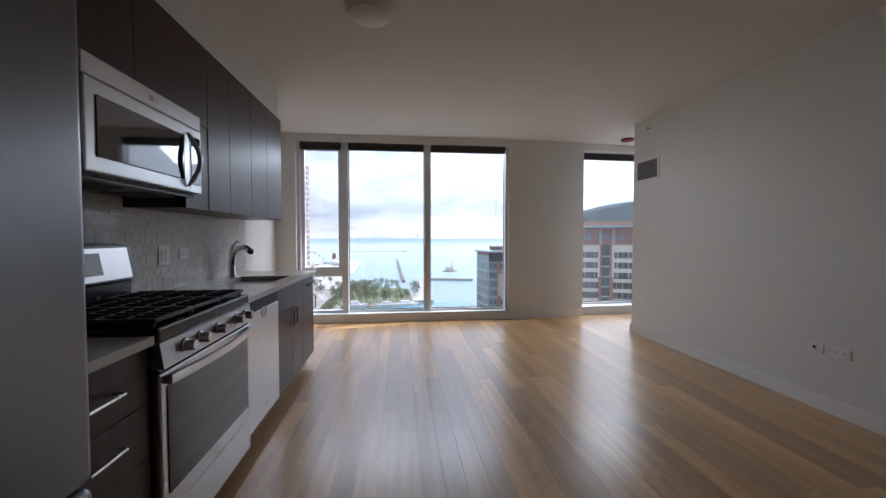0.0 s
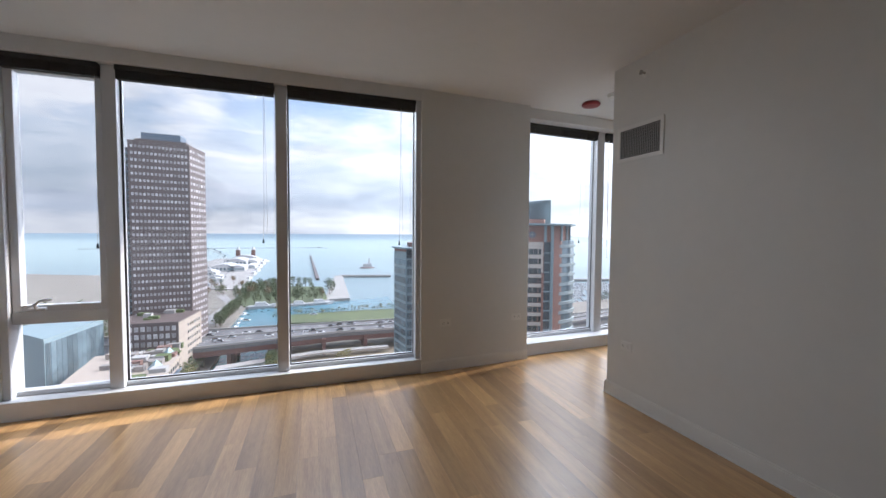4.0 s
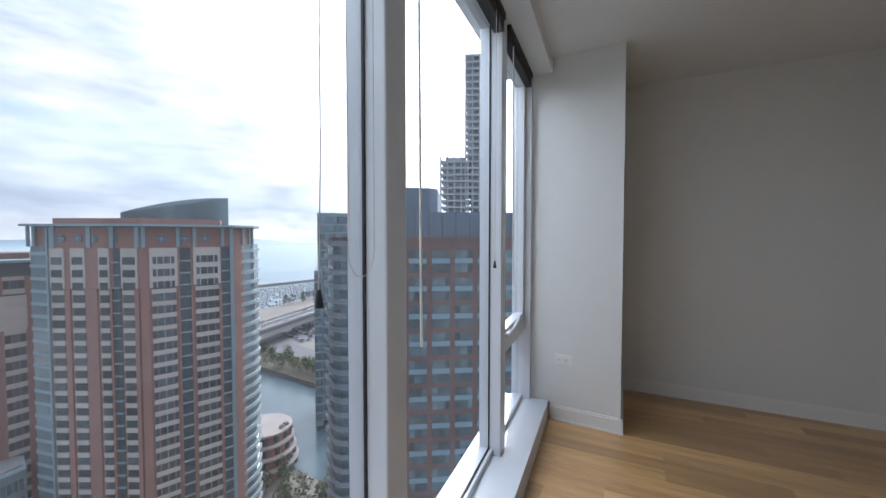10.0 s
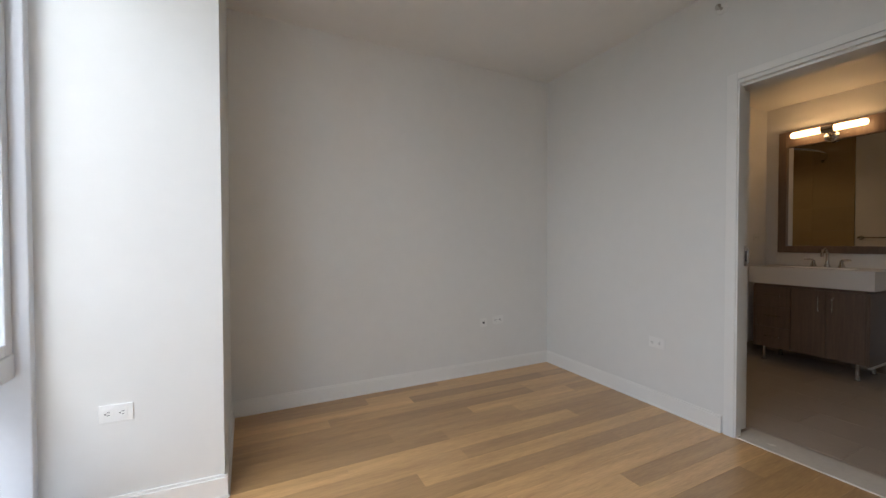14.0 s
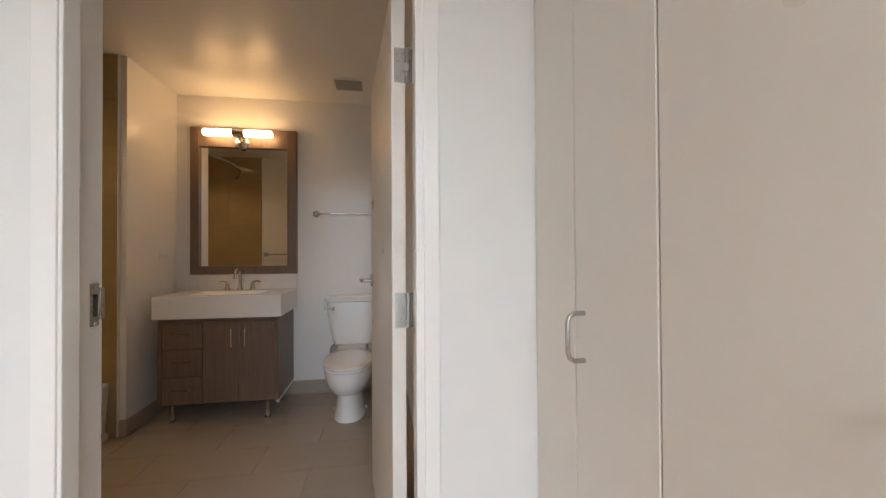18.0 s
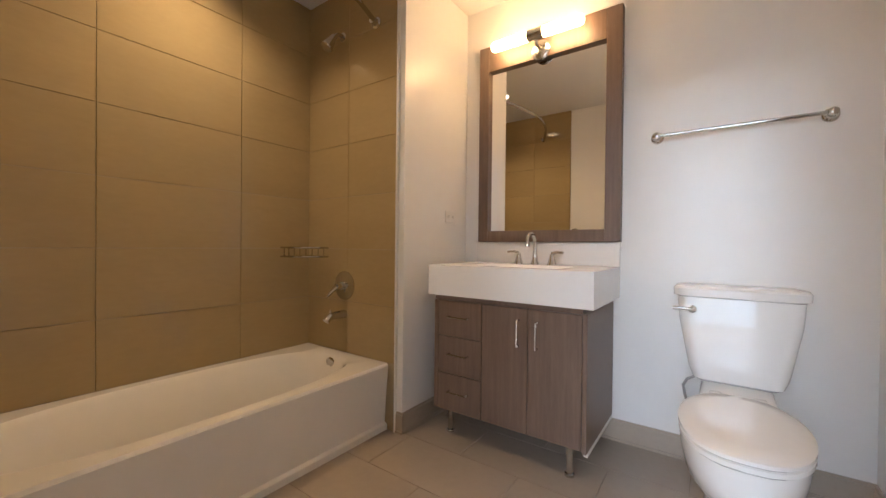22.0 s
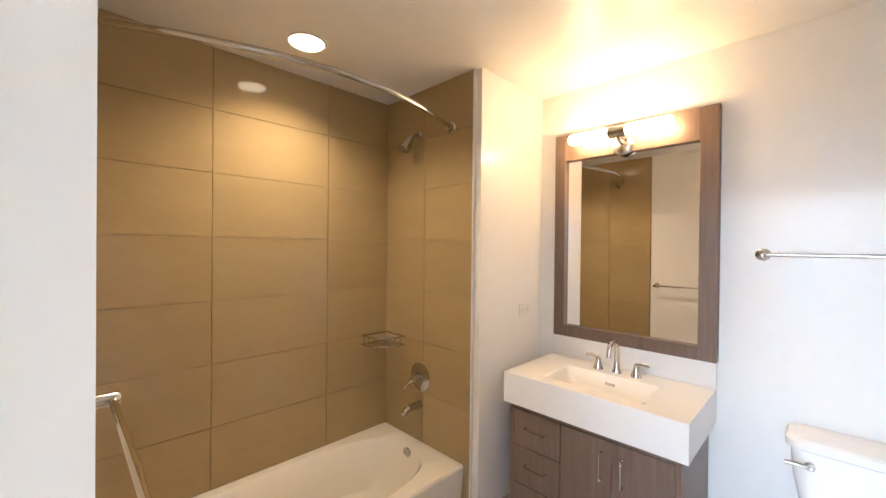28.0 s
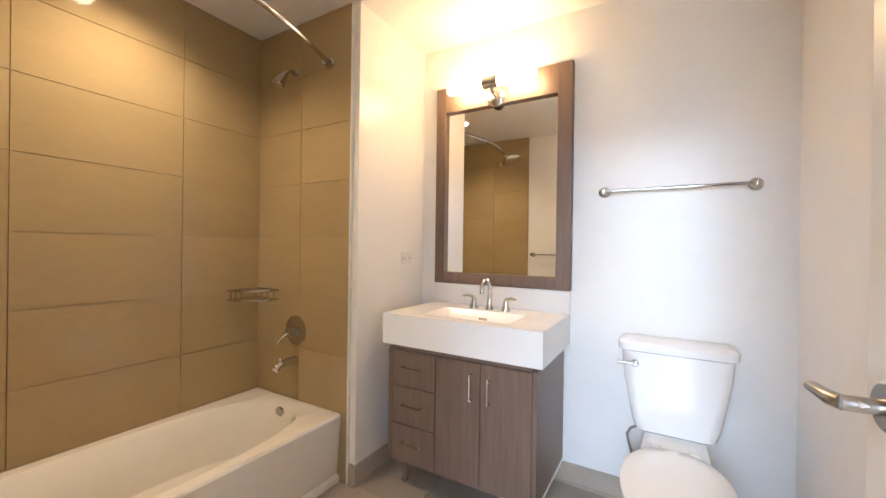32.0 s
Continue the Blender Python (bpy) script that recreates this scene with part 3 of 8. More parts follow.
# ---- the bathroom door frame and door ----
def door_frame():
    f = thing("door_1", ((DX0 + DX1) / 2, YS, 0), "white painted door frame with a flat casing", "door frame", kind="structure")
    # hinge side
    part("casing", box(B(), DX0 - 0.045, DX0 - 0.002, YS + 0.0005, YS + 0.014, 0, ZD + 0.062, 0.002), TRIM, f)
    part("casing", box(B(), DX0 - 0.0195, DX0 + 0.020, YS - 0.10, YS + 0.007, 0, ZD - 0.0005, 0.002), TRIM, f)
    part("jamb", box(B(), DX0 - 0.02, DX0, YN - 0.012, YS - 0.101, 0, ZD + 0.018), TRIM, f)
    part("door_stop", box(B(), DX0 + 0.0005, DX0 + 0.014, YN + 0.055, YS - 0.1005, 0, ZD - 0.0145), TRIM, f)
    # latch side: the jamb ends at the rabbet that takes the door leaf
    part("casing", box(B(), DX1 + 0.008, DX1 + 0.062, YS + 0.0005, YS + 0.014, 0, ZD + 0.062, 0.002), TRIM, f)
    part("jamb", box(B(), DX1, DX1 + 0.0475, YR, YS + 0.007, 0, ZD - 0.0005, 0.003), TRIM, f)
    part("rabbet_face", box(B(), DX1 + 0.0445, DX1 + 0.0475, YN - 0.012, YR - 0.0005, 0, ZD - 0.0005), TRIM, f)
    part("casing", box(B(), DX0 - 0.0015, DX1 + 0.0075, YS + 0.0005, YS + 0.014, ZD + 0.022, ZD + 0.062, 0.002), TRIM, f)
    part("head_jamb", box(B(), DX0, DX1 + 0.0475, YN - 0.012, YS + 0.007, ZD, ZD + 0.018), TRIM, f)
    part("door_stop", box(B(), DX0 + 0.0205, DX1 - 0.0005, YN + 0.055, YS - 0.02, ZD - 0.014, ZD - 0.0006), TRIM, f)
    xs = DX1 + 0.0445
    st = part("strike_plate", box(B(), xs - 0.0025, xs - 0.0002, YN + 0.001, YN + 0.036, 0.997, 1.118, 0.0008), NICKEL, f, "steel strike plate with two screws")
    part("latch_hole", box(B(), xs - 0.0035, xs - 0.0026, YN + 0.010, YN + 0.024, 1.024, 1.088), SLOT, st)
    part("lip", box(B(), xs - 0.006, xs - 0.0002, YN - 0.0165, YN + 0.0009, 1.012, 1.106, 0.002), NICKEL, st, "rounded steel strike lip")
    for z in (1.006, 1.108):
        part("screw", cyl(B(), (xs - 0.0026, YN + 0.018, z), (xs - 0.0042, YN + 0.018, z), 0.005, 0.004, 12), CHROME, st)
    part("threshold", box(B(), DX0 - 0.02, DX1 + 0.02, YN - 0.02, YS - 0.004, -0.012, 0.006, 0.004), MARBLE, f, "pale stone threshold")
    return f


door_frame()

# the door leaf stands open into the bathroom
HX, HY = DX0 + 0.033, YN + 0.025
leaf = thing("bathroom_door", (HX, HY, 0), "flush off-white bathroom door standing open", "door")
W = 0.855
part("leaf", box(B(), HX + 0.006, HX + 0.051, HY - W, HY + 0.004, 0.012, 2.040, 0.002, 1), DOORP, leaf)
for z in (0.25, 1.02, 1.80):
    h = B()
    cyl(h, (HX, HY + 0.008, z - 0.055), (HX, HY + 0.008, z + 0.055), 0.0075, None, 14)
    hinge = part("hinge", h, NICKEL, leaf, "steel butt hinge", smooth=True)
    part("hinge_plate", box(B(), HX + 0.004, HX + 0.042, HY + 0.0042, HY + 0.0065, z - 0.055, z + 0.055), NICKEL, hinge)
    part("hinge_plate", box(B(), DX0 + 0.0005, DX0 + 0.003, HY - 0.03, HY + 0.006, z - 0.055, z + 0.055), NICKEL, hinge)
    part("hinge_plate", box(B(), DX0 + 0.002, HX, HY + 0.0042, HY + 0.0065, z - 0.055, z + 0.055), NICKEL, hinge)
    for dz in (-0.04, -0.015, 0.015, 0.04):
        part("screw", cyl(B(), (HX + 0.022 + 0.008 * (1 if dz in (-0.04, 0.015) else -1), HY + 0.0066, z + dz), (HX + 0.022 + 0.008 * (1 if dz in (-0.04, 0.015) else -1), HY + 0.0085, z + dz), 0.0045, 0.0035, 10), CHROME, hinge)
ZL, YL = 1.060, HY - W + 0.056
for s_, xf in ((1, HX + 0.051), (-1, HX + 0.006)):
    lv = B()
    lathe(lv, [(0.032, 0), (0.032, 0.006 * s_), (0.029, 0.009 * s_)], (xf, YL, ZL), 24, 'X')
    cyl(lv, (xf + 0.008 * s_, YL, ZL), (xf + 0.05 * s_, YL, ZL), 0.010, 0.010, 14)
    tube(lv, [(xf + 0.048 * s_, YL, ZL), (xf + 0.054 * s_, YL - 0.012, ZL), (xf + 0.056 * s_, YL - 0.062, ZL)], [0.010, 0.010, 0.008], 12)
    part("lever_handle", lv, NICKEL, leaf, "satin nickel lever on a round rose", smooth=True)
part("latch_plate", box(B(), HX + 0.018, HX + 0.040, HY - W - 0.0015, HY - W - 0.0002, ZL - 0.03, ZL + 0.03), NICKEL, leaf)
leaf.matrix_basis = Matrix.Translation((HX, HY, 0)) @ Matrix.Rotation(radians(5.9), 4, 'Z')

# ---- kitchen ----
ZC = 0.895            # worktop
XF = -0.690           # cabinet fronts
XU = -0.975           # upper cabinet fronts
ZU0, ZU1 = 1.385, 2.335


# the nickel of the other pulls, with shade put into its colour
SHADEDPULL = material("dark bronze pull", (0.10, 0.085, 0.08), 0.35, metal=0.8, var=0.1, scale=30)


def bar_pull(parent, p0, p1, out, r=0.005, dark=False):
    """A bar handle between two feet; out points away from the front."""
    p0, p1, out = Vector(p0), Vector(p1), Vector(out)
    bm = B()
    tube(bm, [p0, p0 + out, p1 + out, p1], r, 8)
    return part("handle", bm, SHADEDPULL if dark else NICKEL, parent, "dark bar handle" if dark else "satin nickel bar handle", smooth=True)


def front(name, parent, y0, y1, z0, z1, x=XF, mat=CAB):
    return part(name, box(B(), x - 0.019, x, y0 + 0.0015, y1 - 0.0015, z0 + 0.0015, z1 - 0.0015, 0.0015, 1), mat, parent)


def base_cabinet(y0, y1, label):
    c = thing("base_cabinet", (XF - 0.3, (y0 + y1) / 2, 0), label, "cabinet", "kitchen base cabinets")
    part("body", box(B(), XK + 0.002, XF - 0.0195, y0 + 0.0005, y1 - 0.0005, 0.10, ZC - 0.032), CAB, c)
    part("toe_kick", box(B(), XK + 0.002, XF - 0.075, y0 + 0.0005, y1 - 0.0005, 0.0, 0.0995), BLACK, c)
    return c


YR0, YR1 = 1.200, 1.985
YD1, YS1, YE = 2.565, 3.235, 3.650
c = base_cabinet(0.74, YR0 - 0.003, "dark wood base cabinet with three drawers and bar handles")
for z0, z1, zh in ((0.10, 0.485, 0.405), (0.485, 0.67, 0.594), (0.67, 0.865, 0.763)):
    d = front("drawer_front", c, 0.74, YR0 - 0.003, z0, z1)
    bar_pull(d, (XF, 0.90, zh), (XF, 1.035, zh), (0.032, 0, 0), 0.006)
c = base_cabinet(YD1, YS1, "dark wood sink cabinet with two doors")
front("drawer_front", c, YD1, YS1, 0.70, 0.865)
ym = (YD1 + YS1) / 2
for a, b, hy in ((YD1, ym, ym - 0.045), (ym, YS1, ym + 0.045)):
    d = front("door", c, a, b, 0.10, 0.70)
    bar_pull(d, (XF, hy, 0.545), (XF, hy, 0.665), (0.032, 0, 0), 0.006, True)
c = base_cabinet(YS1, YE, "narrow dark wood base cabinet with a drawer and a door")
d = front("drawer_front", c, YS1, YE, 0.70, 0.865)
bar_pull(d, (XF, 3.38, 0.785), (XF, 3.50, 0.785), (0.032, 0, 0), 0.006, True)
d = front("door", c, YS1, YE, 0.10, 0.70)
bar_pull(d, (XF, YE - 0.05, 0.545), (XF, YE - 0.05, 0.665), (0.032, 0, 0), 0.006, True)

# worktops with a sink cut-out
SX0, SX1, SY0, SY1 = -1.165, -0.775, 2.60, 3.16
solid("worktop", box(B(), XK + 0.001, XF + 0.022, 0.735, YR0 - 0.004, ZC - 0.031, ZC, 0.003), QUARTZ, "pale grey quartz worktop beside the range", "worktop")
bm = B()
for q in ((XK + 0.001, SX0, YR1 + 0.004, YE + 0.02), (SX1, XF + 0.022, YR1 + 0.004, YE + 0.02), (SX0, SX1, YR1 + 0.004, SY0), (SX0, SX1, SY1, YE + 0.02)):
    box(bm, q[0], q[1], q[2], q[3], ZC - 0.031, ZC)
bmesh.ops.remove_doubles(bm, verts=bm.verts, dist=0.0005)
solid("worktop", bm, QUARTZ, "pale grey quartz worktop with an undermount sink", "worktop")
sink = thing("sink", ((SX0 + SX1) / 2, (SY0 + SY1) / 2, ZC - 0.2), "stainless steel undermount kitchen sink", "sink")


def rounded(x0, x1, y0, y1, r, n=6):
    pts = []
    for cx, cy, a0 in ((x1 - r, y1 - r, 0), (x0 + r, y1 - r, 90), (x0 + r, y0 + r, 180), (x1 - r, y0 + r, 270)):
        for k in range(n + 1):
            a = radians(a0 + 90 * k / n)
            pts.append((cx + r * math.cos(a), cy + r * math.sin(a)))
    return pts


bm = B()
rings = []
for dz, inset, r in ((-0.033, -0.012, 0.09), (-0.033, 0.004, 0.08), (-0.05, 0.006, 0.08), (-0.17, 0.012, 0.07), (-0.19, 0.04, 0.05)):
    rings.append([(x, y, ZC + dz) for x, y in rounded(SX0 + inset, SX1 - inset, SY0 + inset, SY1 - inset, r)])
loft(bm, rings, cap=False)
bm.faces.new([bm.verts.new(p) for p in rings[-1]])
part("basin", bm, STEEL, sink, smooth=True)
part("drain", lathe(B(), [(0.045, 0), (0.045, 0.003), (0.03, 0.004), (0.028, 0.001)], (-0.98, 2.88, ZC - 0.19)), CHROME, sink, smooth=True)
fa = thing("faucet", (-1.21, 3.10, ZC), "chrome single lever kitchen faucet with a short curved spout", "faucet")
part("base", lathe(B(), [(0.034, 0), (0.034, 0.010), (0.027, 0.022), (0.026, 0.10), (0.024, 0.11)], (-1.21, 3.10, ZC)), CHROME, fa, smooth=True)
pts = [(-1.21, 3.10, ZC + 0.10), (-1.205, 3.094, ZC + 0.155), (-1.18, 3.068, ZC + 0.20), (-1.135, 3.020, ZC + 0.235), (-1.07, 2.950, ZC + 0.250), (-1.01, 2.884, ZC + 0.245), (-0.965, 2.835, ZC + 0.222)]
part("spout", tube(B(), pts, [0.026, 0.025, 0.023, 0.021, 0.020, 0.022, 0.024], 14), CHROME, fa, smooth=True)
part("aerator", cyl(B(), (-0.969, 2.839, ZC + 0.224), (-0.957, 2.826, ZC + 0.212), 0.018, 0.017, 14), SLOT, fa)
part("lever", tube(B(), [(-1.215, 3.105, ZC + 0.14), (-1.218, 3.108, ZC + 0.20), (-1.20, 3.09, ZC + 0.255), (-1.165, 3.055, ZC + 0.285), (-1.135, 3.03, ZC + 0.292)], [0.018, 0.015, 0.012, 0.010, 0.008], 10), CHROME, fa, smooth=True)

# dishwasher
dw = thing("dishwasher", (XF - 0.3, (YR1 + YD1) / 2, 0), "light stainless dishwasher with a dark control strip", "dishwasher")
part("body", box(B(), XK + 0.01, XF - 0.025, YR1 + 0.004, YD1 - 0.002, 0.105, ZC - 0.033), BLACK, dw)
part("toe_panel", box(B(), XK + 0.01, XF - 0.075, YR1 + 0.004, YD1 - 0.002, 0.0, 0.104), BLACK, dw)
door = part("door", box(B(), XF - 0.024, XF + 0.004, YR1 + 0.004, YD1 - 0.003, 0.105, 0.786, 0.004), DWHITE, dw, "light steel door panel")
part("control_panel", box(B(), XF - 0.024, XF + 0.002, YR1 + 0.004, YD1 - 0.003, 0.788, ZC - 0.034, 0.002), material("dark control strip", (0.022, 0.021, 0.022), 0.5, spec=0.2), dw, "dark grey control strip")
hb = B()
lathe(hb, [(0.062, 0), (0.062, 0.004), (0.05, 0.005), (0.044, -0.012)], (XF + 0.003, 2.28, 0.762), 24, 'X', 0.75, 0.55)
part("pocket_handle", hb, STEEL, door, "recessed steel pocket handle", smooth=True)
part("badge", box(B(), XF + 0.0041, XF + 0.005, 2.30, 2.335, 0.165, 0.19), STEEL, door)

# range
def build_range():
    r = thing("gas_range", (-0.98, (YR0 + YR1) / 2, 0), "stainless steel gas range with black cooktop and glass oven door", "range")
    a, b = YR0 + 0.004, YR1 - 0.004
    part("body", box(B(), XK + 0.01, XF - 0.005, a, b, 0.06, 0.865), BLACK, r)
    part("cooktop", box(B(), XK + 0.03, XF + 0.03, a, b, 0.866, 0.918, 0.008), BLACK, r, "black enamel cooktop", smooth=False)
    cp = B()
    ring0 = [(XF - 0.004, a, 0.775), (XF + 0.045, a, 0.775), (XF + 0.032, a, 0.865), (XF - 0.004, a, 0.865)]
    ring1 = [(x, b, z) for x, _, z in ring0]
    loft(cp, [ring0, ring1])
    panel = part("control_panel", cp, STEEL, r, "stainless panel with five knobs")
    for k, y in enumerate((a + 0.14, a + 0.25, (a + b) / 2 + 0.01, b - 0.19, b - 0.08)):
        kn = B()
        lathe(kn, [(0.024, 0.0), (0.024, 0.006), (0.020, 0.010), (0.021, 0.036), (0.018, 0.042)], (XF + 0.037, y, 0.822), 20, 'X')
        kb = part("knob", kn, STEEL, panel, "steel knob with a black collar", smooth=True)
        part("collar", lathe(B(), [(0.0265, 0.0), (0.0265, 0.004), (0.0245, 0.005)], (XF + 0.0345, y, 0.822), 20, 'X'), BLACK, panel, smooth=True)
    dr = part("oven_door", box(B(), XF - 0.004, XF + 0.030, a + 0.002, b - 0.002, 0.245, 0.755, 0.006), STEEL, r, "stainless oven door")
    part("oven_glass", box(B(), XF + 0.0302, XF + 0.034, a + 0.035, b - 0.035, 0.315, 0.705, 0.002), OVENGLASS, dr, "black oven window")
    part("vent_gap", box(B(), XF - 0.003, XF + 0.024, a + 0.003, b - 0.003, 0.756, 0.774), BLACK, r)
    hp = []
    for k in range(13):
        f = k / 12
        hp.append((XF + 0.052 + 0.028 * math.sin(math.pi * f), a + 0.015 + (b - a - 0.03) * f, 0.735))
    hbm = B()
    rings = []
    for x, y, z in hp:
        rings.append([(x + dx, y, z + dz) for dx, dz in ((-0.008, -0.016), (0.008, -0.016), (0.010, 0.0), (0.008, 0.016), (-0.008, 0.016))])
    loft(hbm, rings)
    box(hbm, XF + 0.03, XF + 0.056, a + 0.012, a + 0.034, 0.722, 0.748)
    box(hbm, XF + 0.03, XF + 0.056, b - 0.034, b - 0.012, 0.722, 0.748)
    part("handle", hbm, STEEL, dr, "bowed steel handle", smooth=True)
    part("bottom_drawer", box(B(), XF - 0.004, XF + 0.028, a + 0.002, b - 0.002, 0.075, 0.238, 0.006), STEEL, r, "stainless drawer front")
    part("badge", box(B(), XF + 0.0305, XF + 0.0315, (a + b) / 2 - 0.02, (a + b) / 2 + 0.02, 0.262, 0.290), NICKEL, dr)
    # backguard
    bg = B()
    ring0 = [(XK + 0.004, a, 0.919), (XK + 0.085, a, 0.919), (XK + 0.085, a, 1.005), (XK + 0.115, a, 1.02), (XK + 0.085, a, 1.185), (XK + 0.004, a, 1.20)]
    loft(bg, [ring0, [(x, b - 0.05, z) for x, _, z in ring0]])
    back = part("backguard", bg, BLACK, r, "black backguard")
    fp = B()
    ring0 = [(XK + 0.1165, a + 0.025, 1.028), (XK + 0.1175, a + 0.025, 1.028), (XK + 0.0905, a + 0.025, 1.176), (XK + 0.0895, a + 0.025, 1.176)]
    loft(fp, [ring0, [(x, b - 0.085, z) for x, _, z in ring0]])
    part("console", fp, STEEL, back, "stainless console plate")
    dp = B()
    ring0 = [(XK + 0.1135, 1.45, 1.055), (XK + 0.1155, 1.45, 1.055), (XK + 0.097, 1.45, 1.155), (XK + 0.095, 1.45, 1.155)]
    loft(dp, [ring0, [(x, 1.71, z) for x, _, z in ring0]])
    part("display", dp, OVENGLASS, back, "black display window")
    part("clock_display", box(B(), XK + 0.107, XK + 0.1085, 1.56, 1.62, 1.105, 1.118), CLOCK, back, "blue lit clock")
    # grates
    for gx0, gx1, gy0, gy1 in ((XK + 0.13, XF + 0.01, a + 0.02, a + 0.265), (XK + 0.13, XF + 0.01, a + 0.27, b - 0.27), (XK + 0.13, XF + 0.01, b - 0.265, b - 0.02)):
        g = B()
        z0, z1 = 0.932, 0.948
        for y in (gy0, gy1 - 0.014):
            box(g, gx0, gx1, y, y + 0.014, z0, z1, 0.003, 1)
        for x in (gx0, gx1 - 0.014):
            box(g, x, x + 0.014, gy0, gy1, z0, z1, 0.003, 1)
        for k in range(1, 5):
            y = gy0 + (gy1 - gy0) * k / 5
            box(g, gx0, gx1, y - 0.005, y + 0.005, z0 + 0.003, z1 + 0.004, 0.002, 1)
        for k in range(1, 5):
            x = gx0 + (gx1 - gx0) * k / 5
            box(g, x - 0.005, x + 0.005, gy0, gy1, z0 + 0.002, z1 + 0.003, 0.002, 1)
        for x in (gx0 + 0.01, gx1 - 0.02):
            for y in (gy0 + 0.005, gy1 - 0.015):
                box(g, x, x + 0.01, y, y + 0.01, 0.9185, z0 + 0.002)
        part("grate", g, IRON, r, "black cast iron grate")
    for bx in (XK + 0.26, XF - 0.13):
        for by in (a + 0.14, (a + b) / 2, b - 0.14):
            bu = B()
            lathe(bu, [(0.045, 0), (0.045, 0.006), (0.033, 0.009), (0.033, 0.014), (0.02, 0.016)], (bx, by, 0.918), 20)
            part("burner", bu, IRON, r, smooth=True)


build_range()

# microwave over the range
def build_microwave():
    a, b = YR0 + 0.035, YR1 + 0.015
    z0, z1 = 1.436, 1.862
    xf = -0.895
    m = thing("microwave", (-1.1, (a + b) / 2, z0), "stainless over-range microwave with a black window", "microwave")
    part("body", box(B(), XK + 0.002, xf - 0.035, a, b, z0 + 0.012, z1, 0.003), BLACK, m)
    part("vent_strip", box(B(), xf - 0.034, xf - 0.004, a, b, z1 - 0.075, z1, 0.004), STEEL, m, "stainless vent strip")
    part("badge", box(B(), xf - 0.0038, xf - 0.0028, (a + b) / 2 - 0.03, (a + b) / 2 + 0.03, z1 - 0.05, z1 - 0.025), NICKEL, m)
    d = part("door", box(B(), xf - 0.034, xf, a, b - 0.115, z0 + 0.02, z1 - 0.079, 0.006), STEEL, m, "stainless door")
    part("window", box(B(), xf + 0.0003, xf + 0.004, a + 0.05, b - 0.17, z0 + 0.075, z1 - 0.135, 0.004), TINTED, d, "black glass window")
    part("keypad", box(B(), xf - 0.034, xf - 0.003, b - 0.113, b, z0 + 0.02, z1 - 0.079, 0.004), STEEL, m, "stainless keypad surround")
    part("keypad_glass", box(B(), xf - 0.0028, xf, b - 0.1, b - 0.012, z0 + 0.06, z1 - 0.12, 0.002), TINTED, m, "black keypad glass")
    pts = []
    for k in range(13):
        f = k / 12
        pts.append((xf + 0.006 + 0.045 * math.sin(math.pi * f), b - 0.145 + 0.025 * math.sin(math.pi * f), z0 + 0.045 + (z1 - z0 - 0.16) * f))
    part("handle", tube(B(), pts, [0.006] + [0.012] * 11 + [0.006], 10), STEEL, d, "bowed steel handle", smooth=True)
    bt = B()
    box(bt, XK + 0.02, xf - 0.04, a + 0.01, b - 0.01, z0 - 0.002, z0 + 0.0115, 0.003)
    part("underside", bt, BLACK, m, "black underside with grease filters")
    for k in range(2):
        y = a + 0.12 + k * 0.36
        part("filter", box(B(), XK + 0.10, xf - 0.1, y, y + 0.22, z0 - 0.006, z0 - 0.0021), GRILLED, m)
    return a, b, z1


MA, MB, MZ = build_microwave()


def upper_cabinet(y0, y1, z0, z1, splits, label, depth=None):
    c = thing("wall_cabinet", (XU, (y0 + y1) / 2, z0), label, "cabinet", "kitchen wall cabinets")
    part("body", box(B(), XK + 0.002, XU - 0.0195, y0 + 0.0005, y1 - 0.0005, z0, z1), CAB, c)
    for a, b in zip(splits, splits[1:]):
        part("door", box(B(), XU - 0.019, XU, a + 0.0015, b - 0.0015, z0 + 0.001, z1 - 0.001, 0.0015, 1), CAB, c)
    return c


YU = [2.245, 2.535, 2.905, 3.25, 3.650]
upper_cabinet(0.72, MA - 0.005, ZU0, ZU1, [0.72, 0.98, MA - 0.005], "dark wood wall cabinet with plain doors")
upper_cabinet(MA - 0.004, YU[0] - 0.001, MZ + 0.004, ZU1, [MA - 0.004, (MA + MB) / 2, YU[0] - 0.001], "short dark wood cabinet above the microwave")
upper_cabinet(YU[0], YU[2] - 0.0005, ZU0, ZU1, YU[:3], "dark wood wall cabinet with two plain doors")
upper_cabinet(YU[2], YU[4], ZU0, ZU1, YU[2:], "dark wood wall cabinet with two plain doors")
part("filler", box(B(), XK + 0.002, XU - 0.004, MB + 0.003, YU[0] - 0.001, ZU0, MZ + 0.003), CAB, bpy.data.objects["wall_cabinet.002"], "dark filler strip")
wall("wall_soffit_kitchen", XK, XU - 0.03, 0.0, 3.650, ZU1 + 0.001)

# fridge
fr = thing("fridge", (-0.9, 0.30, 0), "tall stainless steel fridge with rounded door edges", "fridge")
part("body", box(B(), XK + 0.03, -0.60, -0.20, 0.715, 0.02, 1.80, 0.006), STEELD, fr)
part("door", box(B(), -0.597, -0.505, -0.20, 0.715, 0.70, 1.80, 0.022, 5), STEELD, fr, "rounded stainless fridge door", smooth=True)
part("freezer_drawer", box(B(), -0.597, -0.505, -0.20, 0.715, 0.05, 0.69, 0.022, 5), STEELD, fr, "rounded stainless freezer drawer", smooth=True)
part("handle", tube(B(), [(-0.505, -0.09, 0.85), (-0.455, -0.09, 0.87), (-0.455, -0.09, 1.6), (-0.505, -0.09, 1.62)], 0.012, 10), STEEL, fr, "steel bar handle", smooth=True)
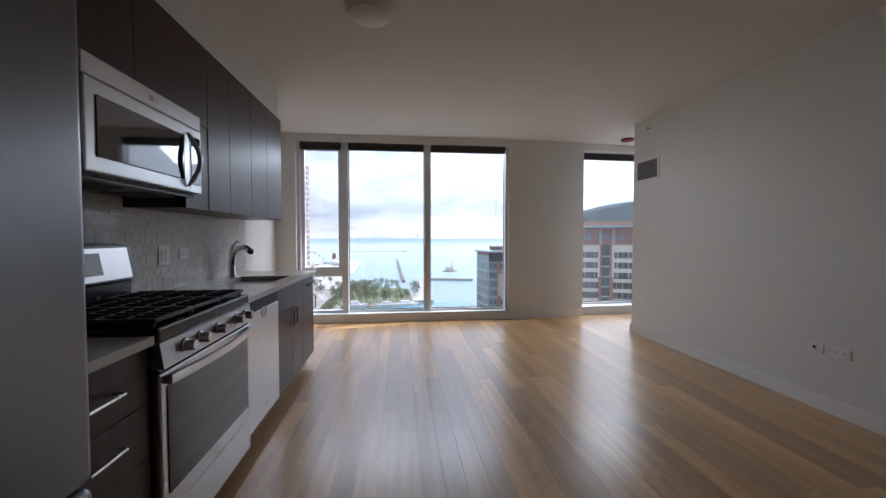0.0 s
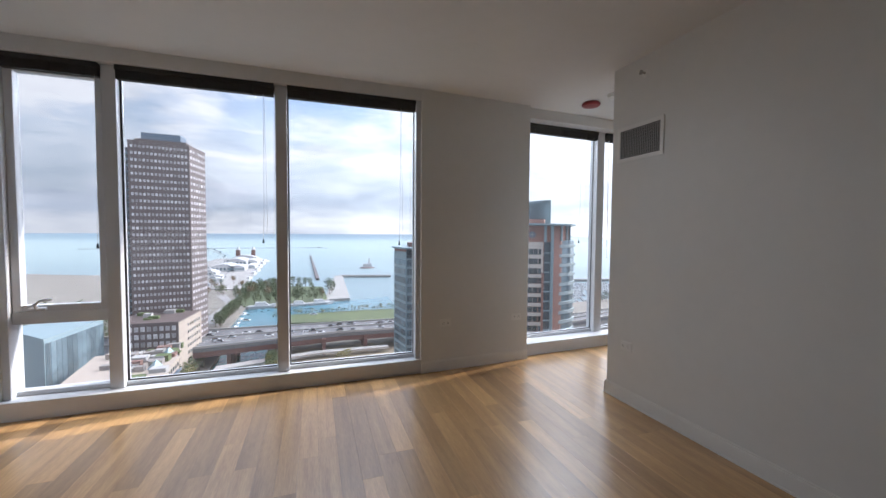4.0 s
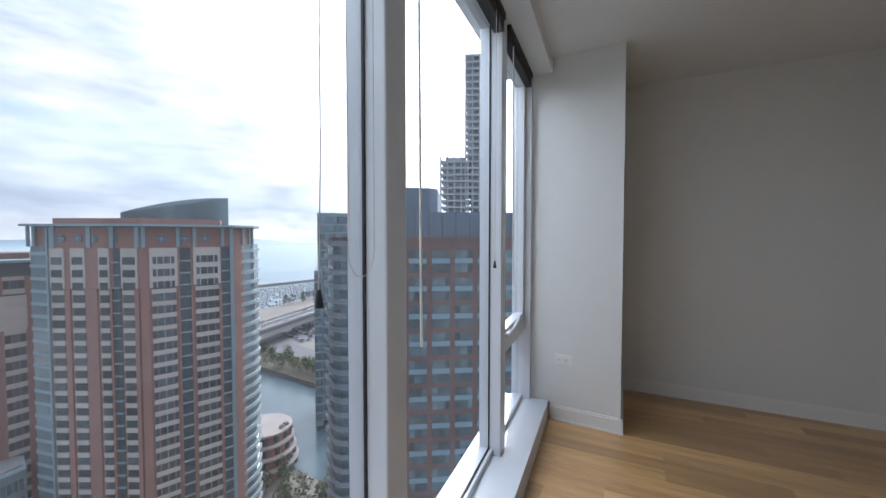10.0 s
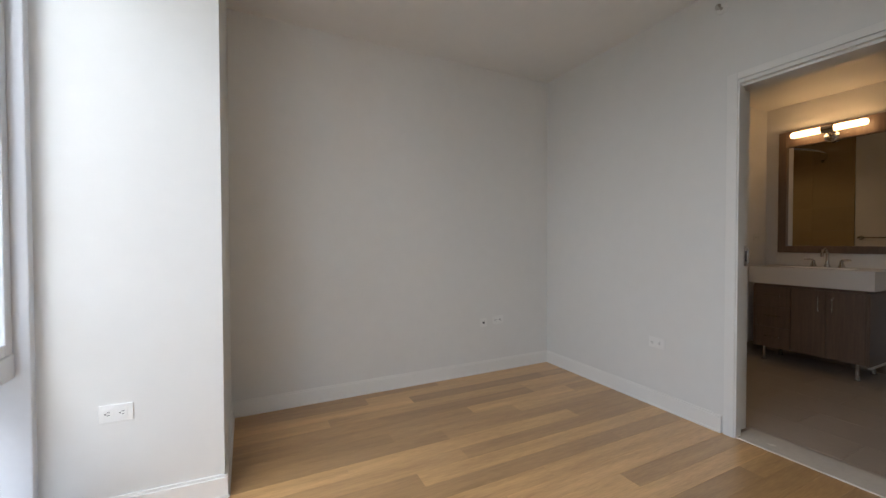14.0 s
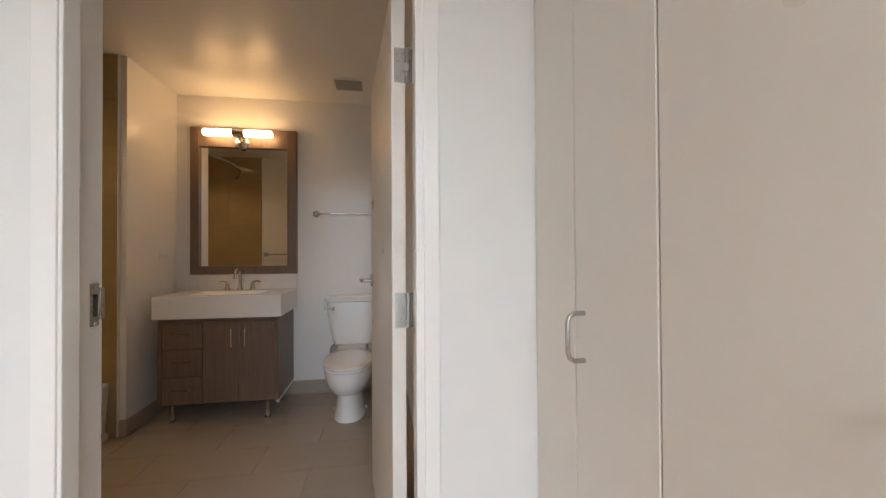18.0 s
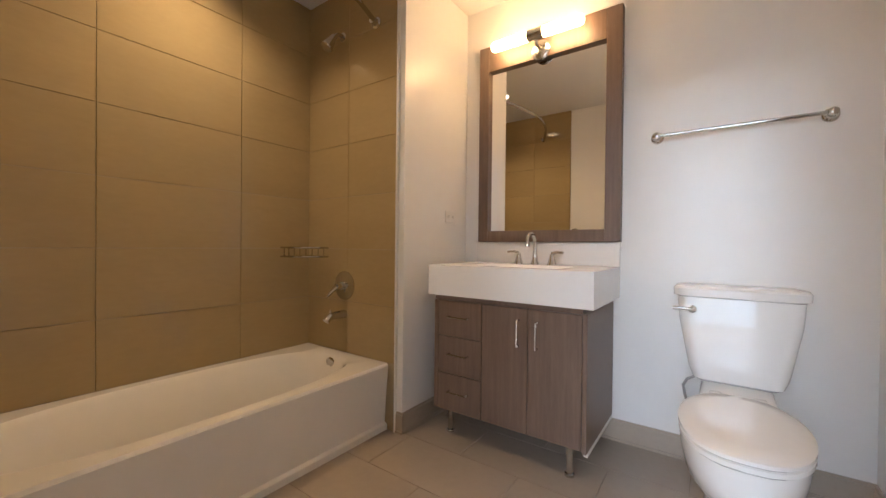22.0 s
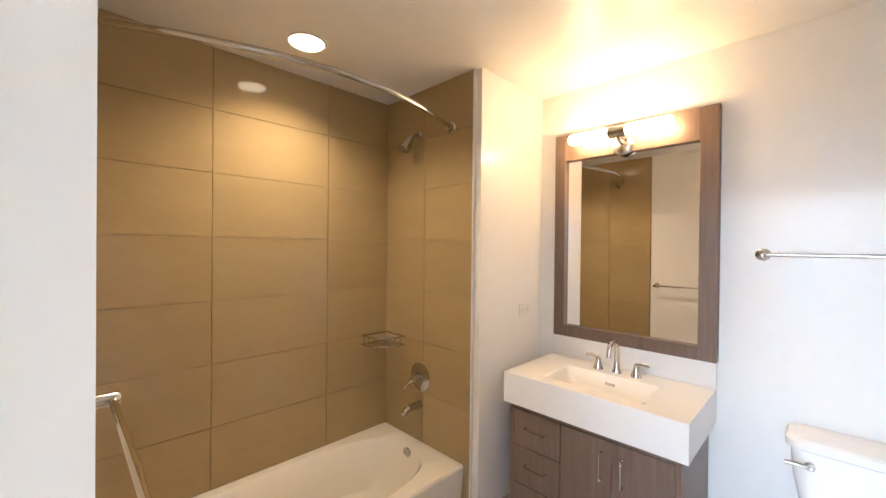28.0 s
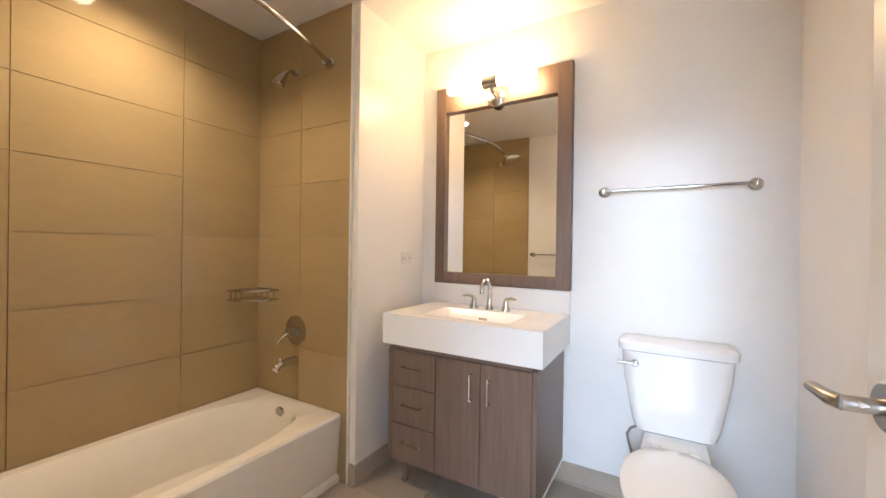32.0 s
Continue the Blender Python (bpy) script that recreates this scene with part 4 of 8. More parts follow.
part("handle", tube(B(), [(-0.505, -0.06, 0.63), (-0.455, -0.04, 0.63), (-0.455, 0.64, 0.63), (-0.505, 0.66, 0.63)], 0.012, 10), STEEL, fr, "steel bar handle", smooth=True)
for y in (-0.1, 0.7):
    part("foot", cyl(B(), (-0.7, y, 0), (-0.7, y, 0.02), 0.02), BLACK, fr)
    part("foot", cyl(B(), (-1.15, y, 0), (-1.15, y, 0.02), 0.02), BLACK, fr)
upper_cabinet(-0.16, 0.717, 1.86, ZU1, [-0.16, 0.3, 0.717], "dark wood cabinet above the fridge")

# ---- small wall fittings ----
def plate(pos, u, n, w, h, label, kind="outlet", gangs=1, name="wall_outlet"):
    """A white cover plate on a wall; u runs along the wall, n into the room."""
    p, u, n = Vector(pos), Vector(u), Vector(n)

    def slab(c, a, b, t0, t1, bev=0.0):
        bm = box(B(), -a / 2, a / 2, t0, t1, -b / 2, b / 2, bev, 1)
        m = Matrix(((u.x, n.x, 0, 0), (u.y, n.y, 0, 0), (0, 0, 1, 0), (0, 0, 0, 1)))
        bmesh.ops.transform(bm, matrix=Matrix.Translation(p + u * c[0] + Vector((0, 0, c[1]))) @ m, verts=bm.verts)
        return bm
    t = thing(name, tuple(p), label, "switch" if kind == "switch" else "outlet", "wall plates")
    pl = part("cover_plate", slab((0, 0), w, h, 0.0, 0.006, 0.002), PLASTIC, t)
    if kind == "outlet":
        horizontal = w > h
        for s in (-1, 1):
            c = (s * w * 0.21, 0) if horizontal else (0, s * h * 0.2)
            fc = part("socket", slab(c, 0.030 if horizontal else 0.034, 0.034 if horizontal else 0.028, 0.006, 0.008, 0.0008), PLASTIC, t)
            for q in (-0.006, 0.006):
                part("slot", slab((c[0] + (0 if horizontal else q), c[1] + (q if horizontal else 0)), 0.009 if horizontal else 0.0025, 0.0025 if horizontal else 0.009, 0.008, 0.0085), SLOT, fc)
            part("slot", slab((c[0] + (0.010 if horizontal else 0), c[1] - (0 if horizontal else 0.010)), 0.005, 0.005, 0.008, 0.0085), SLOT, fc)
    elif kind == "jack":
        part("jack", slab((0, 0), 0.018, 0.018, 0.006, 0.012, 0.001), SLOT, t, "dark cable jack")
    else:
        for g in range(gangs):
            c = ((g - (gangs - 1) / 2) * 0.045, 0)
            part("rocker", slab(c, 0.033, 0.066, 0.006, 0.010, 0.002), PLASTIC, t)
    return t


X_, Y_ = (1, 0, 0), (0, 1, 0)
plate((XW, 2.229, 0.435), Y_, (-1, 0, 0), 0.115, 0.072, "white cable jack plate above the baseboard", "jack")
plate((XW, 2.06, 0.435), Y_, (-1, 0, 0), 0.115, 0.072, "white double outlet above the baseboard")
plate((XW, 4.225, 0.445), Y_, (-1, 0, 0), 0.115, 0.072, "white double outlet near the partition end")
plate((2.80, YA + (YA2 - YA) * 0.875, 0.46), X_, (0, -1, 0), 0.115, 0.072, "white double outlet on the window pier")
plate((2.0, YA + (YA2 - YA) * 0.22, 0.46), X_, (0, -1, 0), 0.115, 0.072, "white outlet on the window pier")
plate((XQ + 0.0245, 5.525, 0.450), (0.06, 0.998, 0), (-0.998, 0.06, 0), 0.115, 0.072, "white double outlet on the bedroom pier")
plate((XE, 3.223, 0.440), Y_, (-1, 0, 0), 0.072, 0.072, "white cable jack plate low on the bedroom wall", "jack")
plate((XE, 3.07, 0.452), Y_, (-1, 0, 0), 0.115, 0.072, "white double outlet low on the bedroom wall")
plate((5.821, YS, 0.442), X_, (0, 1, 0), 0.115, 0.072, "white double outlet low beside the bathroom door")
plate((XST, 0.31, 1.185), Y_, (-1, 0, 0), 0.115, 0.072, "white outlet beside the vanity mirror")
plate((XC, 3.865, 0.945), Y_, (1, 0, 0), 0.115, 0.115, "white double light switch by the closet", "switch", 2, "light_switch")
plate((XK + 0.009, 2.34, 1.115), Y_, (1, 0, 0), 0.115, 0.12, "white switch plate on the mosaic backsplash", "switch", 2, "light_switch")
plate((XK + 0.009, 2.56, 1.115), Y_, (1, 0, 0), 0.115, 0.072, "white outlet on the mosaic backsplash")

# vent grille on the partition
vg = thing("wall_vent", (XW, 4.155, 2.02), "white framed air return grille with grey blades", "vent")
V0, V1, VZ0, VZ1 = 3.940, 4.370, 1.898, 2.170
bm = B()
for q in ((V0, V1, VZ0, VZ0 + 0.028), (V0, V1, VZ1 - 0.028, VZ1)):
    box(bm, XW - 0.008, XW, q[0], q[1], q[2], q[3])
for q in ((V0, V0 + 0.028), (V1 - 0.028, V1)):
    box(bm, XW - 0.008, XW, q[0], q[1], VZ0 + 0.028, VZ1 - 0.028)
part("frame", bm, TRIM, vg, "white grille frame")
part("backing", box(B(), XW - 0.0035, XW - 0.0005, V0 + 0.028, V1 - 0.028, VZ0 + 0.028, VZ1 - 0.028), GRILLED, vg)
for k in range(23):
    y = V0 + 0.036 + k * (V1 - V0 - 0.072) / 22
    part("slat", box(B(), XW - 0.0075, XW - 0.0037, y - 0.0028, y + 0.0028, VZ0 + 0.028, VZ1 - 0.028), GRILLE, vg)
for k in range(9):
    z = VZ0 + 0.04 + k * (VZ1 - VZ0 - 0.08) / 8
    part("crossbar", box(B(), XW - 0.0036, XW - 0.0034, V0 + 0.028, V1 - 0.028, z - 0.0015, z + 0.0015), GRILLE, vg)


def sprinkler(p, n):
    p, n = Vector(p), Vector(n)
    s = thing("sprinkler_head", tuple(p), "small chrome sidewall sprinkler head", "sprinkler", "sprinkler heads")
    ax = 'X' if abs(n.x) > 0.5 else 'Y'
    d = n.x if ax == 'X' else n.y
    part("escutcheon", lathe(B(), [(0.03, 0), (0.028, 0.006 * d), (0.014, 0.010 * d)], p, 20, ax), PLASTIC, s, smooth=True)
    part("body", cyl(B(), p + n * 0.009, p + n * 0.045, 0.009, 0.006, 10), NICKEL, s, smooth=True)
    part("deflector", cyl(B(), p + n * 0.045, p + n * 0.048, 0.017, 0.017, 12), NICKEL, s)


sprinkler((XW, 4.115, 2.52), (-1, 0, 0))
sprinkler((5.426, YS, 2.525), (0, 1, 0))
cl = thing("ceiling_light", (-0.03, 2.28, H), "flush round white ceiling light, switched off", "ceiling light")
part("base", lathe(B(), [(0.15, 0), (0.15, -0.02), (0.13, -0.025)], (-0.03, 2.28, H - 0.0005), 32), TRIM, cl, smooth=True)
part("diffuser", lathe(B(), [(0.14, -0.02), (0.13, -0.05), (0.09, -0.07), (0.03, -0.078)], (-0.03, 2.28, H), 32), PLASTIC, cl, "opal diffuser", smooth=True)
rc = thing("smoke_detector", (3.465, 5.10, H), "red protective cap on a ceiling detector", "detector")
part("base", lathe(B(), [(0.075, 0), (0.075, -0.012)], (3.465, 5.10, H - 0.0005), 28), REDP, rc)
part("cap", lathe(B(), [(0.088, -0.012), (0.09, -0.02), (0.08, -0.035), (0.04, -0.042)], (3.465, 5.10, H), 28), REDP, rc, "red plastic dust cap", smooth=True)
sd = thing("smoke_detector", (3.51, 4.83, H), "round white smoke detector", "detector")
part("base", lathe(B(), [(0.07, 0), (0.07, -0.012)], (3.51, 4.83, H - 0.0005), 28), PLASTIC, sd)
part("cover", lathe(B(), [(0.062, -0.012), (0.060, -0.03), (0.045, -0.042), (0.02, -0.045)], (3.51, 4.83, H), 28), PLASTIC, sd, smooth=True)

# ---- closet doors ----
cd = thing("closet_doors", (XC - 0.03, 3.0, 0), "flush off-white closet doors with steel pulls", "closet door")
for a, b in ((YS + 0.003, 2.735), (2.735, 3.010), (3.010, 3.355), (3.355, 3.637)):
    part("door_panel", box(B(), XC - 0.075, XC - 0.040, a + 0.002, b - 0.002, 0.008, 2.07, 0.002, 1), DOORP, cd)
part("track", box(B(), XC - 0.08, XC - 0.046, YS + 0.003, 3.637, 2.071, 2.09), SLOT, cd)
for y, dz in ((2.776, 0.0), (3.330, 0.0)):
    bm = B()
    x0 = XC - 0.040
    pts = [(x0, y, 0.960 + dz), (x0 + 0.025, y, 0.960 + dz), (x0 + 0.036, y, 0.967 + dz), (x0 + 0.040, y, 0.980 + dz), (x0 + 0.040, y, 1.045 + dz), (x0 + 0.036, y, 1.058 + dz), (x0 + 0.025, y, 1.065 + dz), (x0, y, 1.065 + dz)]
    tube(bm, pts, 0.0055, 10)
    part("pull_handle", bm, NICKEL, cd, "satin steel D-shaped pull", smooth=True)

# ---- bathroom ----
VX0, VX1, VYF, VZ0_, VZ1_ = 5.290, 6.138, 0.655, 0.747, 0.905
van = thing("vanity_cabinet", (5.71, 0.4, 0), "grey-brown wood vanity with three drawers and two doors on steel legs", "vanity")
VC0, VC1, VCF = 5.318, 6.110, 0.635
part("body", box(B(), VC0 + 0.019, VC1, YB + 0.012, VCF - 0.02, 0.145, 0.742), VAN, van)
part("side_panel", box(B(), VC0, VC0 + 0.0185, YB + 0.012, VCF, 0.135, 0.725, 0.001, 1), VAN, van)
part("edge_strip", box(B(), VC0 + 0.001, VC0 + 0.0175, YB + 0.012, VCF - 0.03, 0.112, 0.1345), PLASTIC, van, "white strip under the side panel")
part("top_rail", box(B(), VC0 + 0.02, VC1 - 0.002, VCF - 0.0195, VCF - 0.006, 0.722, 0.745), VAN, van)
part("end_strip", box(B(), 6.085, VC1, VCF - 0.0195, VCF, 0.145, 0.72, 0.001, 1), VAN, van)
for k, (z0, z1) in enumerate(((0.535, 0.72), (0.34, 0.53), (0.145, 0.335))):
    d = part("drawer_front", box(B(), 5.824, 6.083, VCF - 0.0195, VCF, z0, z1, 0.0015, 1), VAN, van)
    bar_pull(d, (5.90, VCF, (z0 + z1) / 2 + 0.01), (6.01, VCF, (z0 + z1) / 2 + 0.01), (0, 0.026, 0), 0.0045)
for a, b, hx in ((5.583, 5.820, 5.625), (5.339, 5.580, 5.535)):
    d = part("door", box(B(), a, b, VCF - 0.0195, VCF, 0.145, 0.72, 0.0015, 1), VAN, van)
    bar_pull(d, (hx, VCF, 0.545), (hx, VCF, 0.665), (0, 0.026, 0), 0.0045)
for x, y in ((6.05, 0.56), (5.40, 0.585), (6.05, 0.24), (5.40, 0.24)):
    bm = B()
    cyl(bm, (x, y, 0.0), (x, y, 0.146), 0.015, 0.015, 16)
    cyl(bm, (x, y, 0.0), (x, y, 0.012), 0.021, 0.021, 16)
    part("leg", bm, CHROME, van, "round chrome leg", smooth=True)
basin = thing("washbasin", (5.71, 0.4, VZ0_), "thick white solid surface washbasin with a shallow bowl", "washbasin")
bx0, bx1, by0, by1 = 5.47, 5.95, 0.30, 0.575
bm = B()
for q in ((VX0, bx0, YB + 0.002, VYF), (bx1, VX1, YB + 0.002, VYF), (bx0, bx1, YB + 0.002, by0), (bx0, bx1, by1, VYF)):
    box(bm, q[0], q[1], q[2], q[3], VZ0_, VZ1_)
bmesh.ops.remove_doubles(bm, verts=bm.verts, dist=0.0005)
part("slab", bm, SOLID, basin)
bm = B()
rings = []
for z, i, r in ((VZ1_, 0.0, 0.03), (VZ1_ - 0.02, 0.012, 0.03), (VZ1_ - 0.07, 0.04, 0.035), (VZ1_ - 0.085, 0.08, 0.03)):
    rings.append([(x, y, z) for x, y in rounded(bx0 - 0.0005 + i, bx1 + 0.0005 - i, by0 - 0.0005 + i, by1 + 0.0005 - i, r)])
loft(bm, rings, cap=False)
bm.faces.new([bm.verts.new(p) for p in rings[-1]])
part("bowl", bm, SOLID, basin, "shallow rectangular bowl", smooth=True)
part("overflow_slot", box(B(), 5.685, 5.735, by0 + 0.0275, by0 + 0.0305, VZ1_ - 0.047, VZ1_ - 0.034), CHROME, basin, "chrome overflow slot")
part("drain", lathe(B(), [(0.022, 0), (0.022, 0.004), (0.012, 0.006)], (5.71, 0.43, VZ1_ - 0.085), 20), CHROME, basin, smooth=True)
part("upstand", box(B(), VX0, VX1, YB + 0.002, YB + 0.022, VZ1_ + 0.0005, 1.030, 0.002, 1), SOLID, basin, "white upstand behind the basin")
fs = thing("basin_faucet", (5.712, 0.24, VZ1_), "chrome widespread basin faucet with two levers", "faucet")
bm = B()
lathe(bm, [(0.024, 0), (0.023, 0.008), (0.016, 0.025), (0.013, 0.06)], (5.712, 0.235, VZ1_), 20)
part("spout_base", bm, CHROME, fs, smooth=True)
pts = [(5.712, 0.235, VZ1_ + 0.05), (5.712, 0.235, VZ1_ + 0.12)]
for k in range(1, 10):
    a = math.pi * k / 10
    pts.append((5.712, 0.235 + 0.055 * (1 - math.cos(a)), VZ1_ + 0.12 + 0.05 * math.sin(a)))
pts.append((5.712, 0.343, VZ1_ + 0.098))
part("spout", tube(B(), pts, [0.012] * 3 + [0.011] * 8 + [0.012], 12), CHROME, fs, "gooseneck spout", smooth=True)
for x, s in ((5.615, -1), (5.81, 1)):
    bm = B()
    lathe(bm, [(0.026, 0), (0.025, 0.006), (0.017, 0.03), (0.012, 0.055), (0.013, 0.062)], (x, 0.235, VZ1_), 20)
    tube(bm, [(x, 0.235, VZ1_ + 0.062), (x + s * 0.03, 0.24, VZ1_ + 0.072), (x + s * 0.065, 0.245, VZ1_ + 0.068)], [0.010, 0.008, 0.007], 10)
    part("lever", bm, CHROME, fs, "chrome lever", smooth=True)

# mirror
mx0, mx1, mz0, mz1 = 5.285, 6.118, 1.033, 2.247
ix0, ix1, iz0, iz1 = 5.362, 6.052, 1.100, 2.088
mir = thing("mirror", (5.70, 0.15, mz0), "wall mirror in a wide grey-brown wooden frame", "mirror")
for q in ((mx0, ix0, mz0, mz1), (ix1, mx1, mz0, mz1), (ix0 + 0.0005, ix1 - 0.0005, mz0, iz0), (ix0 + 0.0005, ix1 - 0.0005, iz1, mz1)):
    part("frame", box(B(), q[0], q[1], YB + 0.001, 0.172, q[2], q[3], 0.002, 1), VAN, mir)
part("glass", box(B(), ix0 + 0.0006, ix1 - 0.0006, YB + 0.001, 0.146, iz0 + 0.0006, iz1 - 0.0006), MIRROR, mir, "silvered mirror glass")
lt = thing("vanity_light", (5.70, 0.2, 2.2), "wall lamp with two glowing opal tubes and a nickel hub", "wall lamp")
zl = 2.182
part("back_plate", lathe(B(), [(0.055, 0), (0.055, 0.012), (0.045, 0.02)], (5.715, 0.173, zl - 0.055), 24, 'Y'), NICKEL, lt, smooth=True)
part("arm", tube(B(), [(5.715, 0.185, zl - 0.05), (5.715, 0.235, zl - 0.045), (5.715, 0.258, zl)], 0.011, 10), NICKEL, lt, smooth=True)
part("hub", cyl(B(), (5.67, 0.258, zl), (5.76, 0.258, zl), 0.032, 0.032, 20), NICKEL, lt, smooth=True)
for a, b in ((5.455, 5.669), (5.761, 5.985)):
    bm = B()
    s = 1 if a > 5.7 else -1
    e0, e1 = (a, b) if s > 0 else (b, a)
    lathe(bm, [(0.028, 0), (0.029, s * 0.01), (0.029, (e1 - e0) - s * 0.02), (0.024, (e1 - e0) - s * 0.006), (0.014, e1 - e0)], (e0, 0.258, zl), 20, 'X')
    part("shade", bm, LAMP, lt, "glowing opal glass tube", smooth=True)
can = thing("downlight", (6.68, 1.51, HB), "round recessed downlight over the tub", "downlight")
part("trim_ring", tube(B(), [(6.68 + 0.085 * math.cos(k / 32 * math.tau), 1.51 + 0.085 * math.sin(k / 32 * math.tau), HB - 0.001) for k in range(32)], 0.0068, 8, closed=True), TRIM, can, smooth=True)
part("lens", lathe(B(), [(0.0775, -0.0005), (0.0775, -0.003), (0.05, -0.0035)], (6.68, 1.51, HB), 32), CAN, can, "glowing lens", smooth=True)
vt = thing("ceiling_vent", (4.815, 0.53, HB), "square white ceiling exhaust grille", "vent")
part("frame", box(B(), 4.695, 4.94, 0.42, 0.64, HB - 0.012, HB - 0.0005, 0.004), PLASTIC, vt)
part("grille_panel", box(B(), 4.715, 4.92, 0.44, 0.62, HB - 0.016, HB - 0.0125, 0.002, 1), GRILLE, vt)

# towel bar
tb = thing("towel_bar", (4.825, 0.175, 1.545), "polished chrome towel bar above the toilet", "towel bar")
for x in (4.521, 5.129):
    bm = B()
    lathe(bm, [(0.028, 0), (0.027, 0.008), (0.018, 0.014), (0.013, 0.03), (0.017, 0.048), (0.016, 0.062), (0.008, 0.066)], (x, YB, 1.545), 20, 'Y')
    part("post", bm, CHROME, tb, smooth=True)
part("bar", cyl(B(), (4.521, 0.175, 1.545), (5.129, 0.175, 1.545), 0.008, 0.008, 14), CHROME, tb, smooth=True)

# toilet
def toilet():
    t = thing("toilet", (4.81, 0.5, 0), "white two-piece toilet with the lid closed", "toilet")
    cx = 4.812

    def ring(w0, w1, y0, y1, z, n=32):
        """An egg outline: w0 half width at the back, w1 at the front."""
        pts = []
        for k in range(n):
            a = k / n * math.tau
            s, c_ = math.sin(a), math.cos(a)
            f = (s + 1) / 2
            w = w0 + (w1 - w0) * f
            pts.append((cx + w * c_ * abs(c_) ** -0.25 if abs(c_) > 1e-4 else cx, (y0 + y1) / 2 + (y1 - y0) / 2 * s, z))
        return pts
    bm = B()
    loft(bm, [ring(0.118, 0.118, 0.34, 0.79, 0.0), ring(0.116, 0.114, 0.34, 0.785, 0.02), ring(0.105, 0.103, 0.34, 0.772, 0.06), ring(0.10, 0.096, 0.34, 0.765, 0.14),
              ring(0.104, 0.098, 0.33, 0.772, 0.19), ring(0.125, 0.115, 0.32, 0.815, 0.212), ring(0.15, 0.135, 0.31, 0.865, 0.222), ring(0.158, 0.142, 0.305, 0.885, 0.24),
              ring(0.166, 0.148, 0.30, 0.895, 0.256), ring(0.174, 0.155, 0.30, 0.905, 0.262), ring(0.182, 0.165, 0.30, 0.925, 0.31), ring(0.185, 0.170, 0.30, 0.935, 0.35), ring(0.185, 0.17, 0.30, 0.935, 0.385)])
    part("bowl", bm, PORC, t, smooth=True)
    bm = B()
    loft(bm, [ring(0.175, 0.165, 0.40, 0.935, 0.386), ring(0.185, 0.172, 0.40, 0.942, 0.392), ring(0.185, 0.172, 0.40, 0.942, 0.404), ring(0.178, 0.168, 0.40, 0.937, 0.408)])
    part("seat", bm, PORC, t, "white plastic seat", smooth=True)
    bm = B()
    loft(bm, [ring(0.178, 0.168, 0.395, 0.937, 0.4085), ring(0.186, 0.173, 0.393, 0.943, 0.413), ring(0.186, 0.173, 0.393, 0.943, 0.424), ring(0.17, 0.16, 0.40, 0.93, 0.431), ring(0.12, 0.11, 0.45, 0.87, 0.434)])
    part("lid", bm, PORC, t, "white closed lid", smooth=True)
    for x in (cx - 0.07, cx + 0.07):
        part("hinge_cap", box(B(), x - 0.02, x + 0.02, 0.365, 0.40, 0.409, 0.428, 0.006), PORC, t)
    bm = B()
    loft(bm, [[(x, y, 0.30) for x, y in rounded(cx - 0.12, cx + 0.12, YB + 0.04, 0.42, 0.04)], [(x, y, 0.40) for x, y in rounded(cx - 0.125, cx + 0.125, YB + 0.035, 0.41, 0.04)],
              [(x, y, 0.415) for x, y in rounded(cx - 0.12, cx + 0.12, YB + 0.035, 0.36, 0.04)], [(x, y, 0.439) for x, y in rounded(cx - 0.115, cx + 0.115, YB + 0.035, 0.30, 0.03)]])
    part("deck", bm, PORC, t, smooth=True)
    bm = B()
    rings = []
    for z, hw, yf, r in ((0.4395, 0.135, 0.30, 0.03), (0.452, 0.152, 0.318, 0.04), (0.50, 0.168, 0.325, 0.045), (0.70, 0.205, 0.318, 0.045), (0.795, 0.212, 0.312, 0.045)):
        rings.append([(x, y, z) for x, y in rounded(cx - hw, cx + hw, YB + 0.025, yf, r)])
    loft(bm, rings)
    tank = part("tank", bm, PORC, t, smooth=True)
    bm = B()
    rings = []
    for z, g, r in ((0.7955, 0.0, 0.05), (0.802, 0.012, 0.05), (0.832, 0.014, 0.05), (0.842, 0.006, 0.045), (0.846, -0.02, 0.03)):
        rings.append([(x, y, z) for x, y in rounded(cx - 0.214 - g, cx + 0.214 + g, YB + 0.02 - min(g, 0.01), 0.315 + g, r)])
    loft(bm, rings)
    part("tank_lid", bm, PORC, t, smooth=True)
    bm = B()
    lathe(bm, [(0.016, 0), (0.016, 0.012), (0.010, 0.018)], (cx + 0.155, 0.314, 0.745), 16, 'Y')
    tube(bm, [(cx + 0.155, 0.33, 0.745), (cx + 0.19, 0.337, 0.748), (cx + 0.225, 0.335, 0.745)], [0.008, 0.007, 0.008], 10)
    part("flush_lever", bm, CHROME, tank, "chrome flush lever", smooth=True)
    for x in (cx - 0.115, cx + 0.115):
        part("bolt_cap", lathe(B(), [(0.014, 0), (0.013, 0.012), (0.006, 0.018)], (x, 0.52, 0.0), 14), PORC, t, smooth=True)
    bm = B()
    pts = [(4.955, YB, 0.16), (4.955, YB + 0.05, 0.16), (4.97, YB + 0.07, 0.24), (4.995, YB + 0.09, 0.34), (5.0, YB + 0.12, 0.39), (4.985, YB + 0.135, 0.425), (4.955, YB + 0.13, 0.442)]
    tube(bm, pts, 0.006, 8)
    cyl(bm, (4.955, YB, 0.16), (4.955, YB + 0.006, 0.16), 0.03, 0.028, 20)
    part("supply_hose", bm, GRILLE, t, "dark braided supply hose", smooth=True)
    return t


toilet()

